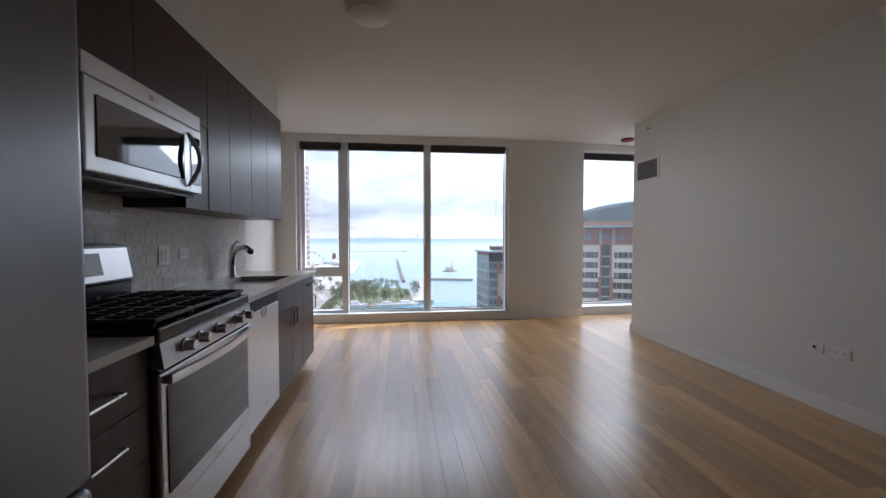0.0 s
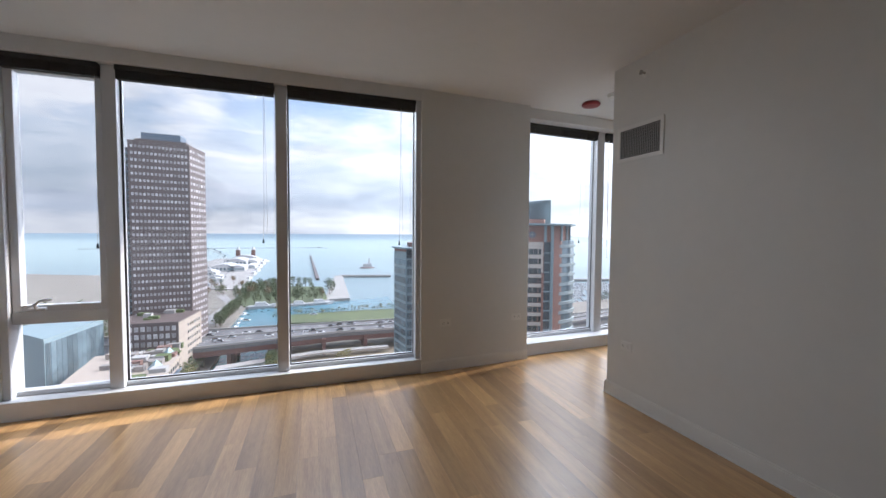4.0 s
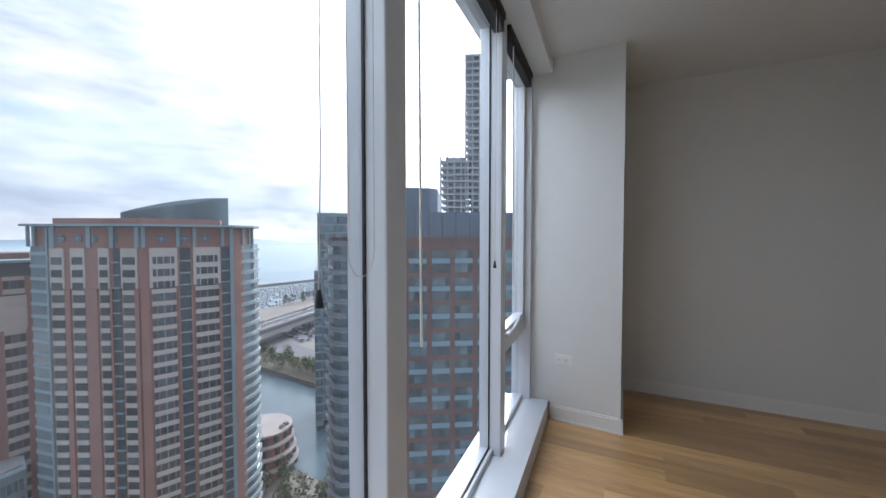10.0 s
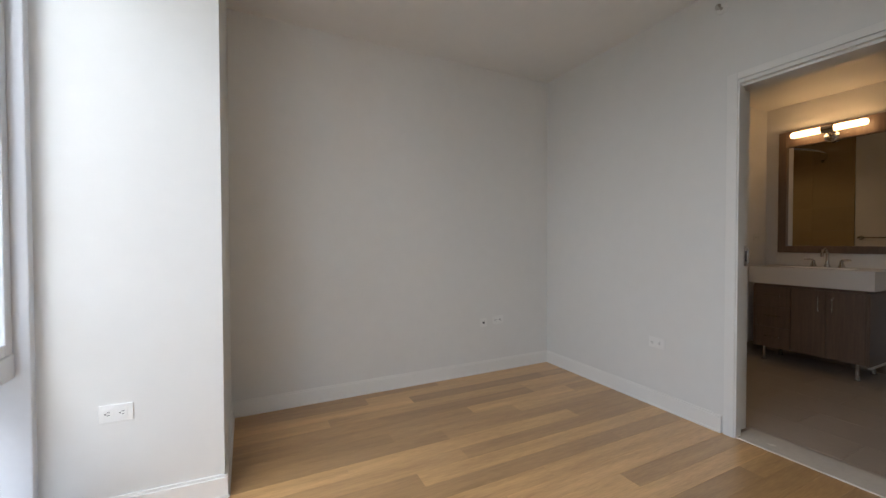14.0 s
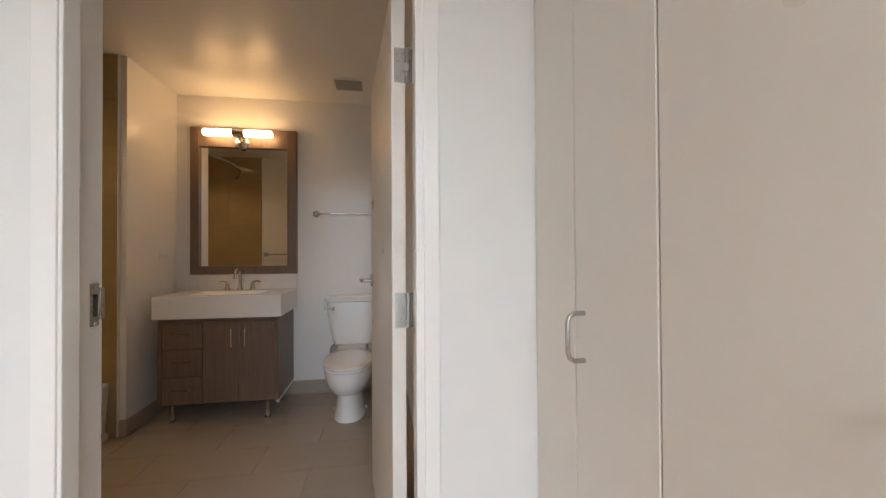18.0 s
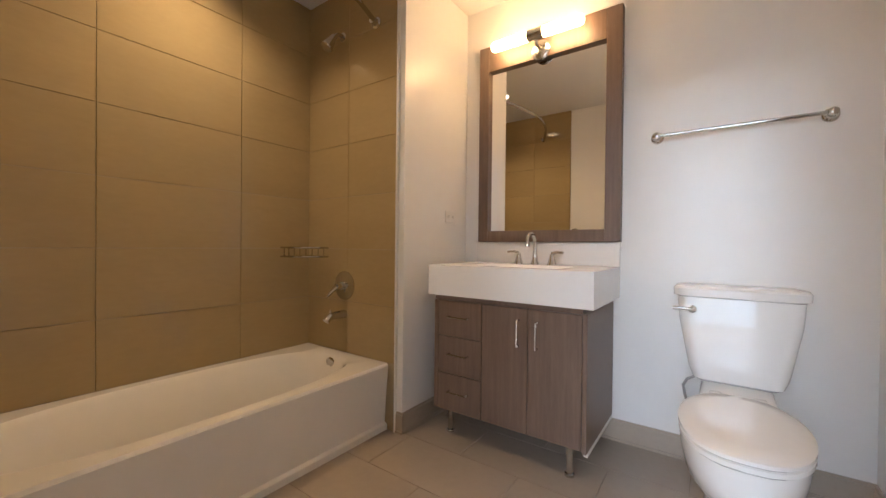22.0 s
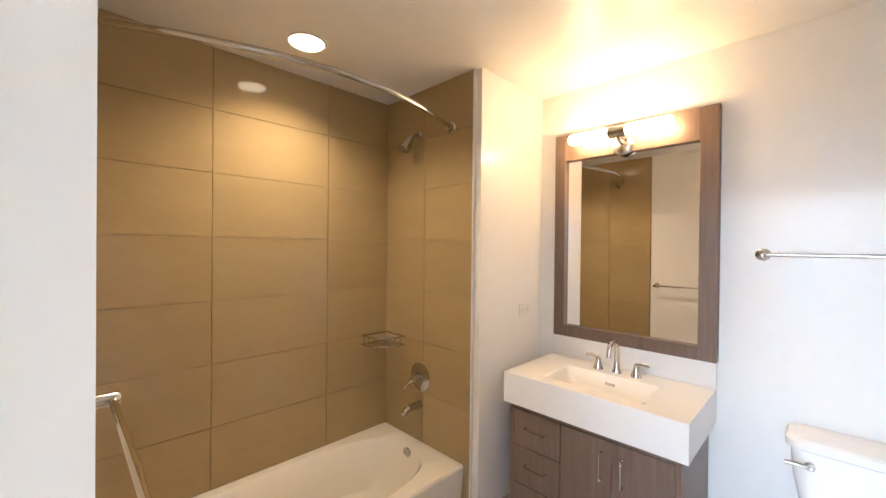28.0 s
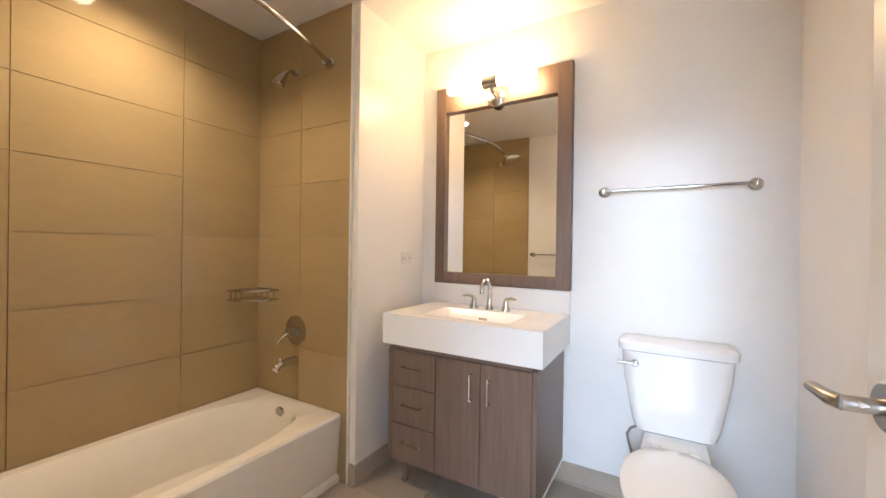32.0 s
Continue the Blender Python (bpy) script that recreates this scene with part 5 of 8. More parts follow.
# bathtub
def bathtub():
    x0, x1, y0, y1, zr = 6.332, XT - 0.001, YSH + 0.002, YN - 0.014, 0.362
    t = thing("bathtub", ((x0 + x1) / 2, (y0 + y1) / 2, 0), "white enamelled alcove bathtub with a curved inner rim", "bathtub")

    def oval(ex, cx_, cy_, hx, hy, z, n=48, pw=2.8):
        pts = []
        for k in range(n):
            a = k / n * math.tau
            c_, s = math.cos(a), math.sin(a)
            pts.append((cx_ + hx * math.copysign(abs(c_) ** (2 / pw), c_), cy_ + hy * math.copysign(abs(s) ** (2 / pw), s), z))
        return pts
    cx_, cy_ = (x0 + x1) / 2 + 0.005, (y0 + y1) / 2
    hx, hy = (x1 - x0) / 2, (y1 - y0) / 2
    bm = B()
    # rim from the outer rectangle to the inner oval, then the well
    n = 48
    outer = []
    for k in range(n):
        a = k / n * math.tau
        c_, s = math.cos(a), math.sin(a)
        m_ = max(abs(c_), abs(s))
        outer.append((min(max((x0 + x1) / 2 + hx * c_ / m_, x0), x1), cy_ + hy * s / m_))
    rings = [[(x, y, zr - 0.012) for x, y in outer], [(x + (0.008 if x < x0 + 0.001 else 0), y, zr) for x, y in outer],
             oval(0, cx_, cy_, hx - 0.055, hy - 0.06, zr, n), oval(0, cx_, cy_, hx - 0.075, hy - 0.085, zr - 0.02, n), oval(0, cx_, cy_, hx - 0.095, hy - 0.13, zr - 0.15, n),
             oval(0, cx_, cy_, hx - 0.12, hy - 0.20, zr - 0.26, n), oval(0, cx_, cy_, hx - 0.19, hy - 0.30, zr - 0.30, n)]
    loft(bm, rings, cap=False)
    bm.faces.new([bm.verts.new(p) for p in rings[-1]])
    part("well", bm, TUBM, t, smooth=True)
    bm = B()
    prof = [(x0 + 0.004, 0.0), (x0 + 0.004, 0.03), (x0 + 0.022, 0.04), (x0 + 0.012, 0.20), (x0 + 0.0, zr - 0.03), (x0, zr - 0.0125), (x0 + 0.06, zr - 0.0125), (x0 + 0.06, 0.0)]
    loft(bm, [[(x, y0, z) for x, z in prof], [(x, y1, z) for x, z in prof]])
    part("apron", bm, TUBM, t, "smooth front apron", smooth=True)
    part("overflow_plate", lathe(B(), [(0.037, 0), (0.036, 0.006), (0.02, 0.012), (0.008, 0.011)], (6.705, y0 + 0.088, 0.312), 24, 'Y'), CHROME, t, smooth=True)
    part("drain", lathe(B(), [(0.03, 0), (0.03, 0.003), (0.015, 0.005)], (6.705, y0 + 0.42, zr - 0.30), 20), CHROME, t, smooth=True)


bathtub()

# shower fittings
sh = thing("wall_shower", (6.725, YSH, 2.25), "small chrome wall shower on a bent arm", "shower")
part("flange", lathe(B(), [(0.028, 0), (0.027, 0.006), (0.012, 0.012)], (6.725, YSH, 2.25), 20, 'Y'), CHROME, sh, smooth=True)
part("arm", tube(B(), [(6.72, YSH, 2.25), (6.72, YSH + 0.03, 2.25), (6.72, YSH + 0.055, 2.24), (6.722, YSH + 0.072, 2.222)], 0.011, 10), CHROME, sh, smooth=True)
bm = B()
cyl(bm, (6.722, YSH + 0.068, 2.226), (6.726, YSH + 0.084, 2.200), 0.016, 0.022, 18)
cyl(bm, (6.726, YSH + 0.083, 2.202), (6.735, YSH + 0.112, 2.148), 0.022, 0.036, 20)
cyl(bm, (6.735, YSH + 0.112, 2.148), (6.736, YSH + 0.115, 2.142), 0.036, 0.030, 20)
part("head", bm, CHROME, sh, smooth=True)
vv = thing("shower_valve", (6.69, YSH, 0.762), "round chrome shower valve with a lever", "shower valve")
part("escutcheon", lathe(B(), [(0.088, 0), (0.086, 0.008), (0.05, 0.016), (0.03, 0.02)], (6.69, YSH, 0.762), 32, 'Y'), CHROME, vv, smooth=True)
bm = B()
cyl(bm, (6.69, YSH + 0.018, 0.762), (6.69, YSH + 0.065, 0.762), 0.026, 0.022, 18)
tube(bm, [(6.69, YSH + 0.06, 0.762), (6.715, YSH + 0.075, 0.735), (6.745, YSH + 0.085, 0.70)], [0.016, 0.012, 0.009], 10)
part("lever", bm, CHROME, vv, smooth=True)
sp = thing("tub_spout", (6.715, YSH, 0.55), "short polished chrome tub spout", "tub spout")
bm = B()
tube(bm, [(6.69, YSH, 0.592), (6.69, YSH + 0.07, 0.594), (6.69, YSH + 0.115, 0.588), (6.69, YSH + 0.138, 0.566)], [0.026, 0.023, 0.021, 0.019], 14)
part("spout", bm, CHROME, sp, smooth=True)
part("diverter", cyl(B(), (6.69, YSH + 0.105, 0.605), (6.69, YSH + 0.105, 0.628), 0.006, 0.008, 10), CHROME, sp)
rod = thing("curtain_rod", (6.4, 1.5, 2.24), "curved chrome shower curtain rod", "curtain rod")
pts = []
for k in range(25):
    f = k / 24
    pts.append((6.44 + 0.085 * f - 0.205 * math.sin(math.pi * f), YSH + 0.012 + (YN - 0.03 - YSH) * f, 2.24))
part("rod", tube(B(), pts, 0.0125, 12), CHROME, rod, smooth=True)
for (x, y), s in (((6.44, YSH), 1), ((6.525, YN - 0.012), -1)):
    bm = B()
    lathe(bm, [(0.032, 0), (0.031, s * 0.008), (0.02, s * 0.014), (0.018, s * 0.045)], (x, y, 2.24), 20, 'Y')
    part("flange", bm, CHROME, rod, smooth=True)
# corner soap basket
bk = thing("soap_basket", (XT - 0.09, YSH + 0.09, 0.93), "chrome wire corner soap basket", "soap basket")
R = 0.20
for z, r in ((0.985, 0.0055), (0.93, 0.005)):
    pts = [(XT - 0.004, YSH + 0.004, z)] + [(XT - 0.004 - R * math.cos(a), YSH + 0.004 + R * math.sin(a), z) for a in [math.pi / 2 * (1 - k / 10) for k in range(11)]]
    part("rim", tube(B(), pts, r, 8, closed=True), CHROME, bk, smooth=True)
for k in range(1, 9):
    a = math.pi / 2 * k / 9
    e = (XT - 0.004 - R * math.cos(a), YSH + 0.004 + R * math.sin(a))
    part("wire", tube(B(), [(e[0], e[1], 0.985), (e[0], e[1], 0.93)], 0.003, 6), CHROME, bk)
for k in range(1, 8):
    x = XT - 0.004 - R * k / 8
    y = YSH + 0.004 + math.sqrt(max(R * R - (R * k / 8) ** 2, 0.0))
    part("wire", tube(B(), [(x, YSH + 0.004, 0.93), (x, y, 0.93)], 0.003, 6), CHROME, bk)
# towel bar on the door wall beside the tub
tb2 = thing("towel_bar", (5.85, YN - 0.012, 1.19), "polished chrome towel bar on the white wall beside the tub", "towel bar")
for x in (5.555, 6.150):
    bm = B()
    lathe(bm, [(0.027, 0), (0.026, -0.006), (0.0185, -0.009), (0.0165, -0.012), (0.0165, -0.076), (0.012, -0.083)], (x, YN - 0.012, 1.19), 20, 'Y')
    part("post", bm, CHROME, tb2, smooth=True)
part("bar", cyl(B(), (5.555, YN - 0.080, 1.19), (6.150, YN - 0.080, 1.19), 0.008, 0.008, 14), CHROME, tb2, smooth=True)

# ---- outside: a lake shore seen from a high floor ----
GZ = -68.0
S = 0.68          # the shore's plan below is drawn for a height of 100 and scaled


def lake_material():
    """Water whose colour changes from the harbour over pale shallows to the deep; its paleness includes sky reflection.
    """
    m = bpy.data.materials.new("lake water")
    m.use_nodes = True
    nt = m.node_tree
    b = nt.nodes["Principled BSDF"]
    geo = nt.nodes.new("ShaderNodeNewGeometry")
    sp = nt.nodes.new("ShaderNodeSeparateXYZ")
    mp = nt.nodes.new("ShaderNodeMapping")
    mp.inputs["Scale"].default_value = (0.0007, 0.004, 1)
    ns = nt.nodes.new("ShaderNodeTexNoise")
    ns.inputs["Scale"].default_value, ns.inputs["Detail"].default_value = 1.0, 4.0
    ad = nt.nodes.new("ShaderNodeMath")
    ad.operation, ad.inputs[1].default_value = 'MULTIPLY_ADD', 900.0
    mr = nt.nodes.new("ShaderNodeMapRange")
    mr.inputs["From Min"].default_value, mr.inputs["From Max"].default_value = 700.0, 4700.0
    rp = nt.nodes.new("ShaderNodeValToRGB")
    # the water's own zones, lifted so the base colour also carries reflected sky
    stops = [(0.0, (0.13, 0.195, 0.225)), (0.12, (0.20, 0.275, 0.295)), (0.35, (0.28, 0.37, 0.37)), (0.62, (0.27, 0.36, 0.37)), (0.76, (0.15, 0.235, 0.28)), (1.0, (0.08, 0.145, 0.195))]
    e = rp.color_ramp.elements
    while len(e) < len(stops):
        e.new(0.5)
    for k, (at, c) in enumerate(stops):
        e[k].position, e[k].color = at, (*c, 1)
    wv = nt.nodes.new("ShaderNodeTexNoise")
    wv.inputs["Scale"].default_value, wv.inputs["Detail"].default_value = 0.25, 5.0
    bp = nt.nodes.new("ShaderNodeBump")
    bp.inputs["Strength"].default_value, bp.inputs["Distance"].default_value = 0.25, 0.1
    L = nt.links.new
    L(geo.outputs["Position"], sp.inputs[0])
    L(geo.outputs["Position"], mp.inputs["Vector"])
    L(geo.outputs["Position"], wv.inputs["Vector"])
    L(mp.outputs[0], ns.inputs["Vector"])
    L(ns.outputs["Fac"], ad.inputs[0])
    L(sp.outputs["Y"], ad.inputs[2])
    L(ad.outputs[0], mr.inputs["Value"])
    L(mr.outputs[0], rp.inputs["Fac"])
    L(rp.outputs["Color"], b.inputs["Base Color"])
    L(wv.outputs["Fac"], bp.inputs["Height"])
    L(bp.outputs[0], b.inputs["Normal"])
    b.inputs["Roughness"].default_value = 0.3
    b.inputs["Specular IOR Level"].default_value = 0.25
    return m


WATER = lake_material()
BASIN = material("harbour basin water", (0.07, 0.17, 0.215), 0.2, var=0.2, scale=0.03, bump=0.3, bump_scale=0.5, spec=0.35)
RIVER = material("river water", (0.075, 0.115, 0.13), 0.22, var=0.25, scale=0.02, bump=0.35, bump_scale=0.5, spec=0.4)
CANAL = material("canal water", (0.026, 0.135, 0.125), 0.14, var=0.25, scale=0.03, bump=0.3, bump_scale=0.6)
LAND = material("city ground", (0.192, 0.174, 0.15), 0.9, var=0.3, scale=0.05)
SAND = material("sandy ground", (0.33, 0.27, 0.19), 0.95, var=0.2, scale=0.06)
LAWN = material("lawn", (0.085, 0.108, 0.05), 0.95, var=0.3, scale=0.05)
ASPH = material("asphalt", (0.12, 0.12, 0.126), 0.85, var=0.2, scale=0.08)
CONC = material("pale concrete", (0.29, 0.28, 0.27), 0.85, var=0.2, scale=0.1)
PALEW = material("white boat paint", (0.46, 0.465, 0.47), 0.4, var=0.06, scale=1.0, island=0.1)
BRICK = material("red brick facade", (0.31, 0.165, 0.132), 0.85, var=0.16, scale=0.3)
SCRUB = material("dry grass and scrub", (0.085, 0.078, 0.05), 0.95, var=0.35, scale=0.15, bump=0.3, bump_scale=2)
# both construction tower colours are paled and blued to imitate haze
RAWC = material("raw pale concrete", (0.44, 0.46, 0.48), 0.85, var=0.12, scale=0.2)
HAZEC = material("pale blue wrapped core", (0.30, 0.36, 0.42), 0.7, var=0.15, scale=0.2)
BRICKD = material("dark brick facade", (0.17, 0.095, 0.08), 0.8, var=0.16, scale=0.3)
LIME = material("pale stone facade", (0.36, 0.305, 0.26), 0.85, var=0.1, scale=0.3)
TEAL = material("teal metal cladding", (0.27, 0.36, 0.39), 0.4, metal=0.2, var=0.08, scale=0.4)
BROWN = material("dark brown tower cladding", (0.115, 0.088, 0.084), 0.5, var=0.15, scale=0.3)
SLATE = material("blue grey cladding", (0.11, 0.15, 0.20), 0.45, var=0.1, scale=0.3)
SKYGLASS = material("facade glass", (0.20, 0.27, 0.31), 0.15, metal=0.4, var=0.5, scale=0.35, rand=0.35)
SKYGLASSI = material("facade glass far", (0.20, 0.27, 0.31), 0.15, metal=0.4, var=0.5, scale=0.35, island=0.35)
# pale base colour stands in for the sky mirrored in the panes
LITGLASS = material("bright facade glass", (0.42, 0.40, 0.41), 0.3, metal=0.2, var=0.4, scale=0.3, rand=0.4)
LITGLASSI = material("bright facade glass far", (0.42, 0.40, 0.41), 0.3, metal=0.2, var=0.4, scale=0.3, island=0.4)
BLACKT = material("black tower cladding", (0.03, 0.03, 0.034), 0.4, var=0.2, scale=0.3)
BANDT = material("pale grey teal band", (0.33, 0.39, 0.40), 0.6, var=0.1, scale=0.3)
PGLASS = material("apartment glass", (0.10, 0.135, 0.145), 0.12, var=0.6, scale=0.5, rand=0.55)
PGLASSI = material("apartment glass far", (0.10, 0.135, 0.145), 0.12, var=0.6, scale=0.5, island=0.55)
RAILG = material("grey glass rail", (0.20, 0.22, 0.25), 0.2, var=0.1, scale=0.5)
PANEL = material("pale blue panel", (0.235, 0.325, 0.375), 0.5, var=0.1, scale=0.3)
LEAF = material("tree leaves", (0.060, 0.082, 0.030), 0.8, var=0.4, scale=0.6, island=0.45, rand=0.0)
LEAFY = material("autumn leaves", (0.18, 0.155, 0.05), 0.8, var=0.3, scale=0.6, island=0.35)
LEAFR = material("rusty leaves", (0.135, 0.085, 0.04), 0.8, var=0.3, scale=0.6, island=0.35)
BARK = material("bark", (0.096, 0.072, 0.054), 0.9)
ROOFW = material("pale roof", (0.31, 0.305, 0.30), 0.8, var=0.2, scale=0.4, island=0.2)


def g(x, y, z=0.0):
    return (x * S, y * S, GZ + z)


def slab(name, outline, z0, z1, mat, label, category, kind="structure"):
    return solid(name, prism(B(), [(x * S, y * S) for x, y in outline], GZ + z0, GZ + z1), mat, label, category, kind)


bm = B()
lake_rows = [(-140, GZ - 2.0), (1500, GZ - 2.0), (2600, GZ - 1.0), (3600, GZ + 16.0), (4300, GZ + 42.0)]
lake_verts = [[bm.verts.new((x * (1.0 if y < 3000 else 0.6), y if abs(x) < 2500 or y < 2000 else y * 0.72, z)) for x in (-4000, -2000, 0, 2000, 4000)] for y, z in lake_rows]
for low, high in zip(lake_verts, lake_verts[1:]):
    for k in range(4):
        bm.faces.new((low[k], low[k + 1], high[k + 1], high[k]))
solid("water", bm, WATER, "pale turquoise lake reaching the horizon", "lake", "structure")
slab("canal_water", [(-72, 40), (-31, 40), (-37, 350), (-40, 455), (-84, 455), (-74, 350)], -1.99, -1.6, CANAL, "dark teal canal water", "canal")
slab("basin_water", [(-85, 452), (-38, 452), (-28, 496), (110, 500), (112, 610), (52, 592), (2, 573), (-47, 570), (-86, 560)], -1.99, -1.55, BASIN, "blue harbour basin behind the highway", "basin")
slab("river_water", [(108, -100), (201, -100), (198, 196), (209, 300), (250, 420), (112, 500), (124, 300), (122, 166)], -1.99, -1.58, RIVER, "grey blue river", "river")
slab("ground", [(-1200, 40), (-71, 40), (-73, 350), (-86, 452), (-86, 562), (-112, 622), (-123, 731), (-127, 849), (-330, 1000), (-900, 1250), (-1200, 1250)], -2.5, 0, LAND, "city ground west of the canal", "ground")
slab("ground_quay", [(-32, 40), (108, 40), (122, 130), (122, 166), (124, 300), (116, 440), (-39, 448), (-37, 346)], -2.5, 0, LAND, "quay between the canal and the river", "ground")
slab("ground_sand", [(-34, 345), (-34, 300), (-21, 262), (60, 262), (118, 300), (118, 335), (40, 352)], 0.001, 0.3, SAND, "bare sandy plot beside the highway", "ground")
slab("path", [(-30, 300), (-24, 318), (-4, 332), (26, 338), (50, 330), (50, 326), (26, 333), (-2, 327), (-20, 315), (-26, 299)], 0.301, 0.36, CONC, "pale curved footpath on the sandy plot", "path")
slab("ground_lawn", [(-39, 455), (-29, 497), (44, 501), (112, 498), (112, 440), (39, 443)], -2.5, 0.4, LAWN, "green lawn beyond the highway", "lawn")
slab("ground_park", [(-86, 566), (-47, 572), (2, 575), (20, 592), (18, 640), (15, 730), (3, 739), (-50, 761), (-91, 778), (-117, 766), (-112, 625)], -2.5, 0.4, LAWN, "wooded park on a quay", "park")
slab("quay_edge", [(-86, 562), (-47, 568), (2, 571), (22, 588), (20, 592), (2, 576), (-47, 573), (-86, 567)], -2.5, 0.9, CONC, "pale stone quay edge", "quay")
slab("wharf", [(19, 592), (52, 594), (62, 908), (45, 911), (19, 640)], -2.5, 0.8, CONC, "gravel wharf reaching into the lake", "wharf")
slab("jetty", [(58, 913), (170, 886), (168, 873), (61, 899)], -2.5, 1.5, CONC, "stone jetty", "jetty")
slab("pier", [(-330, 830), (-123, 731), (-127, 849), (-144, 1176), (-158, 1494), (-175, 1520), (-330, 1560)], -2.5, 1.0, CONC, "long pleasure pier", "pier")
slab("ground_east", [(199, -100), (900, -100), (900, 520), (482, 485), (364, 470), (250, 420), (208, 300), (197, 196)], -2.5, 0, LAND, "ground beyond the river", "ground")
slab("river_bank", [(197, 100), (222, 100), (221, 223), (238, 300), (262, 345), (236, 380), (208, 300), (197, 196)], 0.001, 0.4, SCRUB, "olive brown river bank with dry grass", "bank")
slab("road_promenade", [(223, 100), (246, 100), (246, 220), (262, 290), (300, 372), (280, 382), (239, 300), (223, 223)], 0.001, 0.25, ASPH, "riverside road", "road")
slab("avenue", [(-120, 480), (-97, 470), (-106, 601), (-134, 690), (-146, 680), (-116, 600)], 0.001, 0.25, CONC, "pale avenue west of the basin", "road")
slab("street", [(-118, 150), (-84, 160), (-80, 300), (-90, 380), (-104, 380), (-98, 300)], 0.001, 0.2, ASPH, "street between the canal and the terraces", "road")
slab("breakwater", [(-17, 1691), (-12, 1691), (11, 861), (4, 861)], -2.5, 1.0, BROWN, "narrow dark breakwater", "breakwater")
slab("breakwater_far", [(-1200, 2560), (31, 2566), (31, 2572), (-1200, 2566)], -2.5, -0.4, CONC, "long far breakwater", "breakwater")
slab("harbour_mole", [(480, 700), (670, 665), (1500, 640), (1500, 652), (672, 677), (482, 711)], -2.5, 1.6, CONC, "pale concrete harbour mole", "mole")

# highway: deck, walls, piers
RUST = material("rusty red girder paint", (0.12, 0.055, 0.048), 0.7, var=0.2, scale=0.2)
PAINT = material("white lane paint", (0.6, 0.6, 0.58), 0.7, var=0.1, scale=0.5)
hw = thing("highway", g(0, 410), "elevated highway on steel girders and piers", "highway", kind="structure")
deck = [(-420, 290), (-77, 316), (20, 331), (70, 329), (150, 314), (230, 302), (320, 321), (420, 365), (900, 580), (900, 680), (400, 392), (350, 354), (262, 334), (150, 352), (69, 366), (23, 367), (-84, 371), (-420, 350)]
part("deck", prism(B(), [(x * S, y * S) for x, y in deck], GZ + 9.5, GZ + 11.5), ASPH, hw, "dark asphalt deck")
for off in (0, 9):
    e = deck[off:off + 9]
    for a, b in zip(e, e[1:]):
        d = (Vector((b[0] - a[0], b[1] - a[1], 0))).normalized()
        nrm = Vector((-d.y, d.x, 0)) * 1.0
        part("parapet", prism(B(), [(a[0] * S, a[1] * S), (b[0] * S, b[1] * S), (b[0] * S + nrm.x * 0.5, b[1] * S + nrm.y * 0.5), (a[0] * S + nrm.x * 0.5, a[1] * S + nrm.y * 0.5)], GZ + 11.5, GZ + 12.5), CONC, hw)
        part("girder", prism(B(), [(a[0] * S + nrm.x * 0.2, a[1] * S + nrm.y * 0.2), (b[0] * S + nrm.x * 0.2, b[1] * S + nrm.y * 0.2), (b[0] * S + nrm.x, b[1] * S + nrm.y), (a[0] * S + nrm.x, a[1] * S + nrm.y)], GZ + 6.8, GZ + 9.49), RUST if a[0] < 240 and b[0] < 260 else CONC, hw, "weathered girder")
mid = [(-415, 322), (-80, 345), (22, 350), (70, 348), (150, 334), (246, 319), (335, 338), (410, 379), (890, 625)]
for a, b in zip(mid, mid[1:]):
    d = (Vector((b[0] - a[0], b[1] - a[1], 0))).normalized()
    part("median", prism(B(), [(a[0] * S, a[1] * S), (b[0] * S, b[1] * S), (b[0] * S - d.y * 0.6, b[1] * S + d.x * 0.6), (a[0] * S - d.y * 0.6, a[1] * S + d.x * 0.6)], GZ + 11.5, GZ + 12.3), CONC, hw)
lanes = B()
for a, b in zip(mid, mid[1:]):
    va, vb = Vector(a), Vector(b)
    d = (vb - va).normalized()
    n_ = Vector((-d.y, d.x))
    for off in (-12.5, -7.5, 7.5, 12.5):
        u = 0.0
        while u < (vb - va).length - 6:
            p = va + d * u + n_ * off
            q = p + d * 5.5
            prism(lanes, [((v + n_ * w).x * S, (v + n_ * w).y * S) for v, w in ((p, -0.2), (q, -0.2), (q, 0.2), (p, 0.2))], GZ + 11.5, GZ + 11.53)
            u += 14.0
part("lane_marks", lanes, PAINT, hw, "dashed white lane marks", kind="stuff")
for x in range(-400, 240, 34):
    yc = 318 + 0.075 * (x + 77) if x < 60 else 329 - 0.16 * (x - 70)
    for dy in (3, 20, 36):
        part("pier_column", box(B(), x * S - 1, x * S + 1, (yc + dy) * S - 1.2, (yc + dy) * S + 1.2, GZ - 2, GZ + 9.49), RUST if x % 68 else CONC, hw)
part("lower_deck", prism(B(), [(x * S, y * S) for x, y in [(-66, 300), (-34, 308), (0, 318), (60, 319), (60, 325), (0, 325), (-36, 316), (-66, 309)]], GZ + 2.5, GZ + 3.6), CONC, hw, "pale access ramp")

rx = random.Random(11)


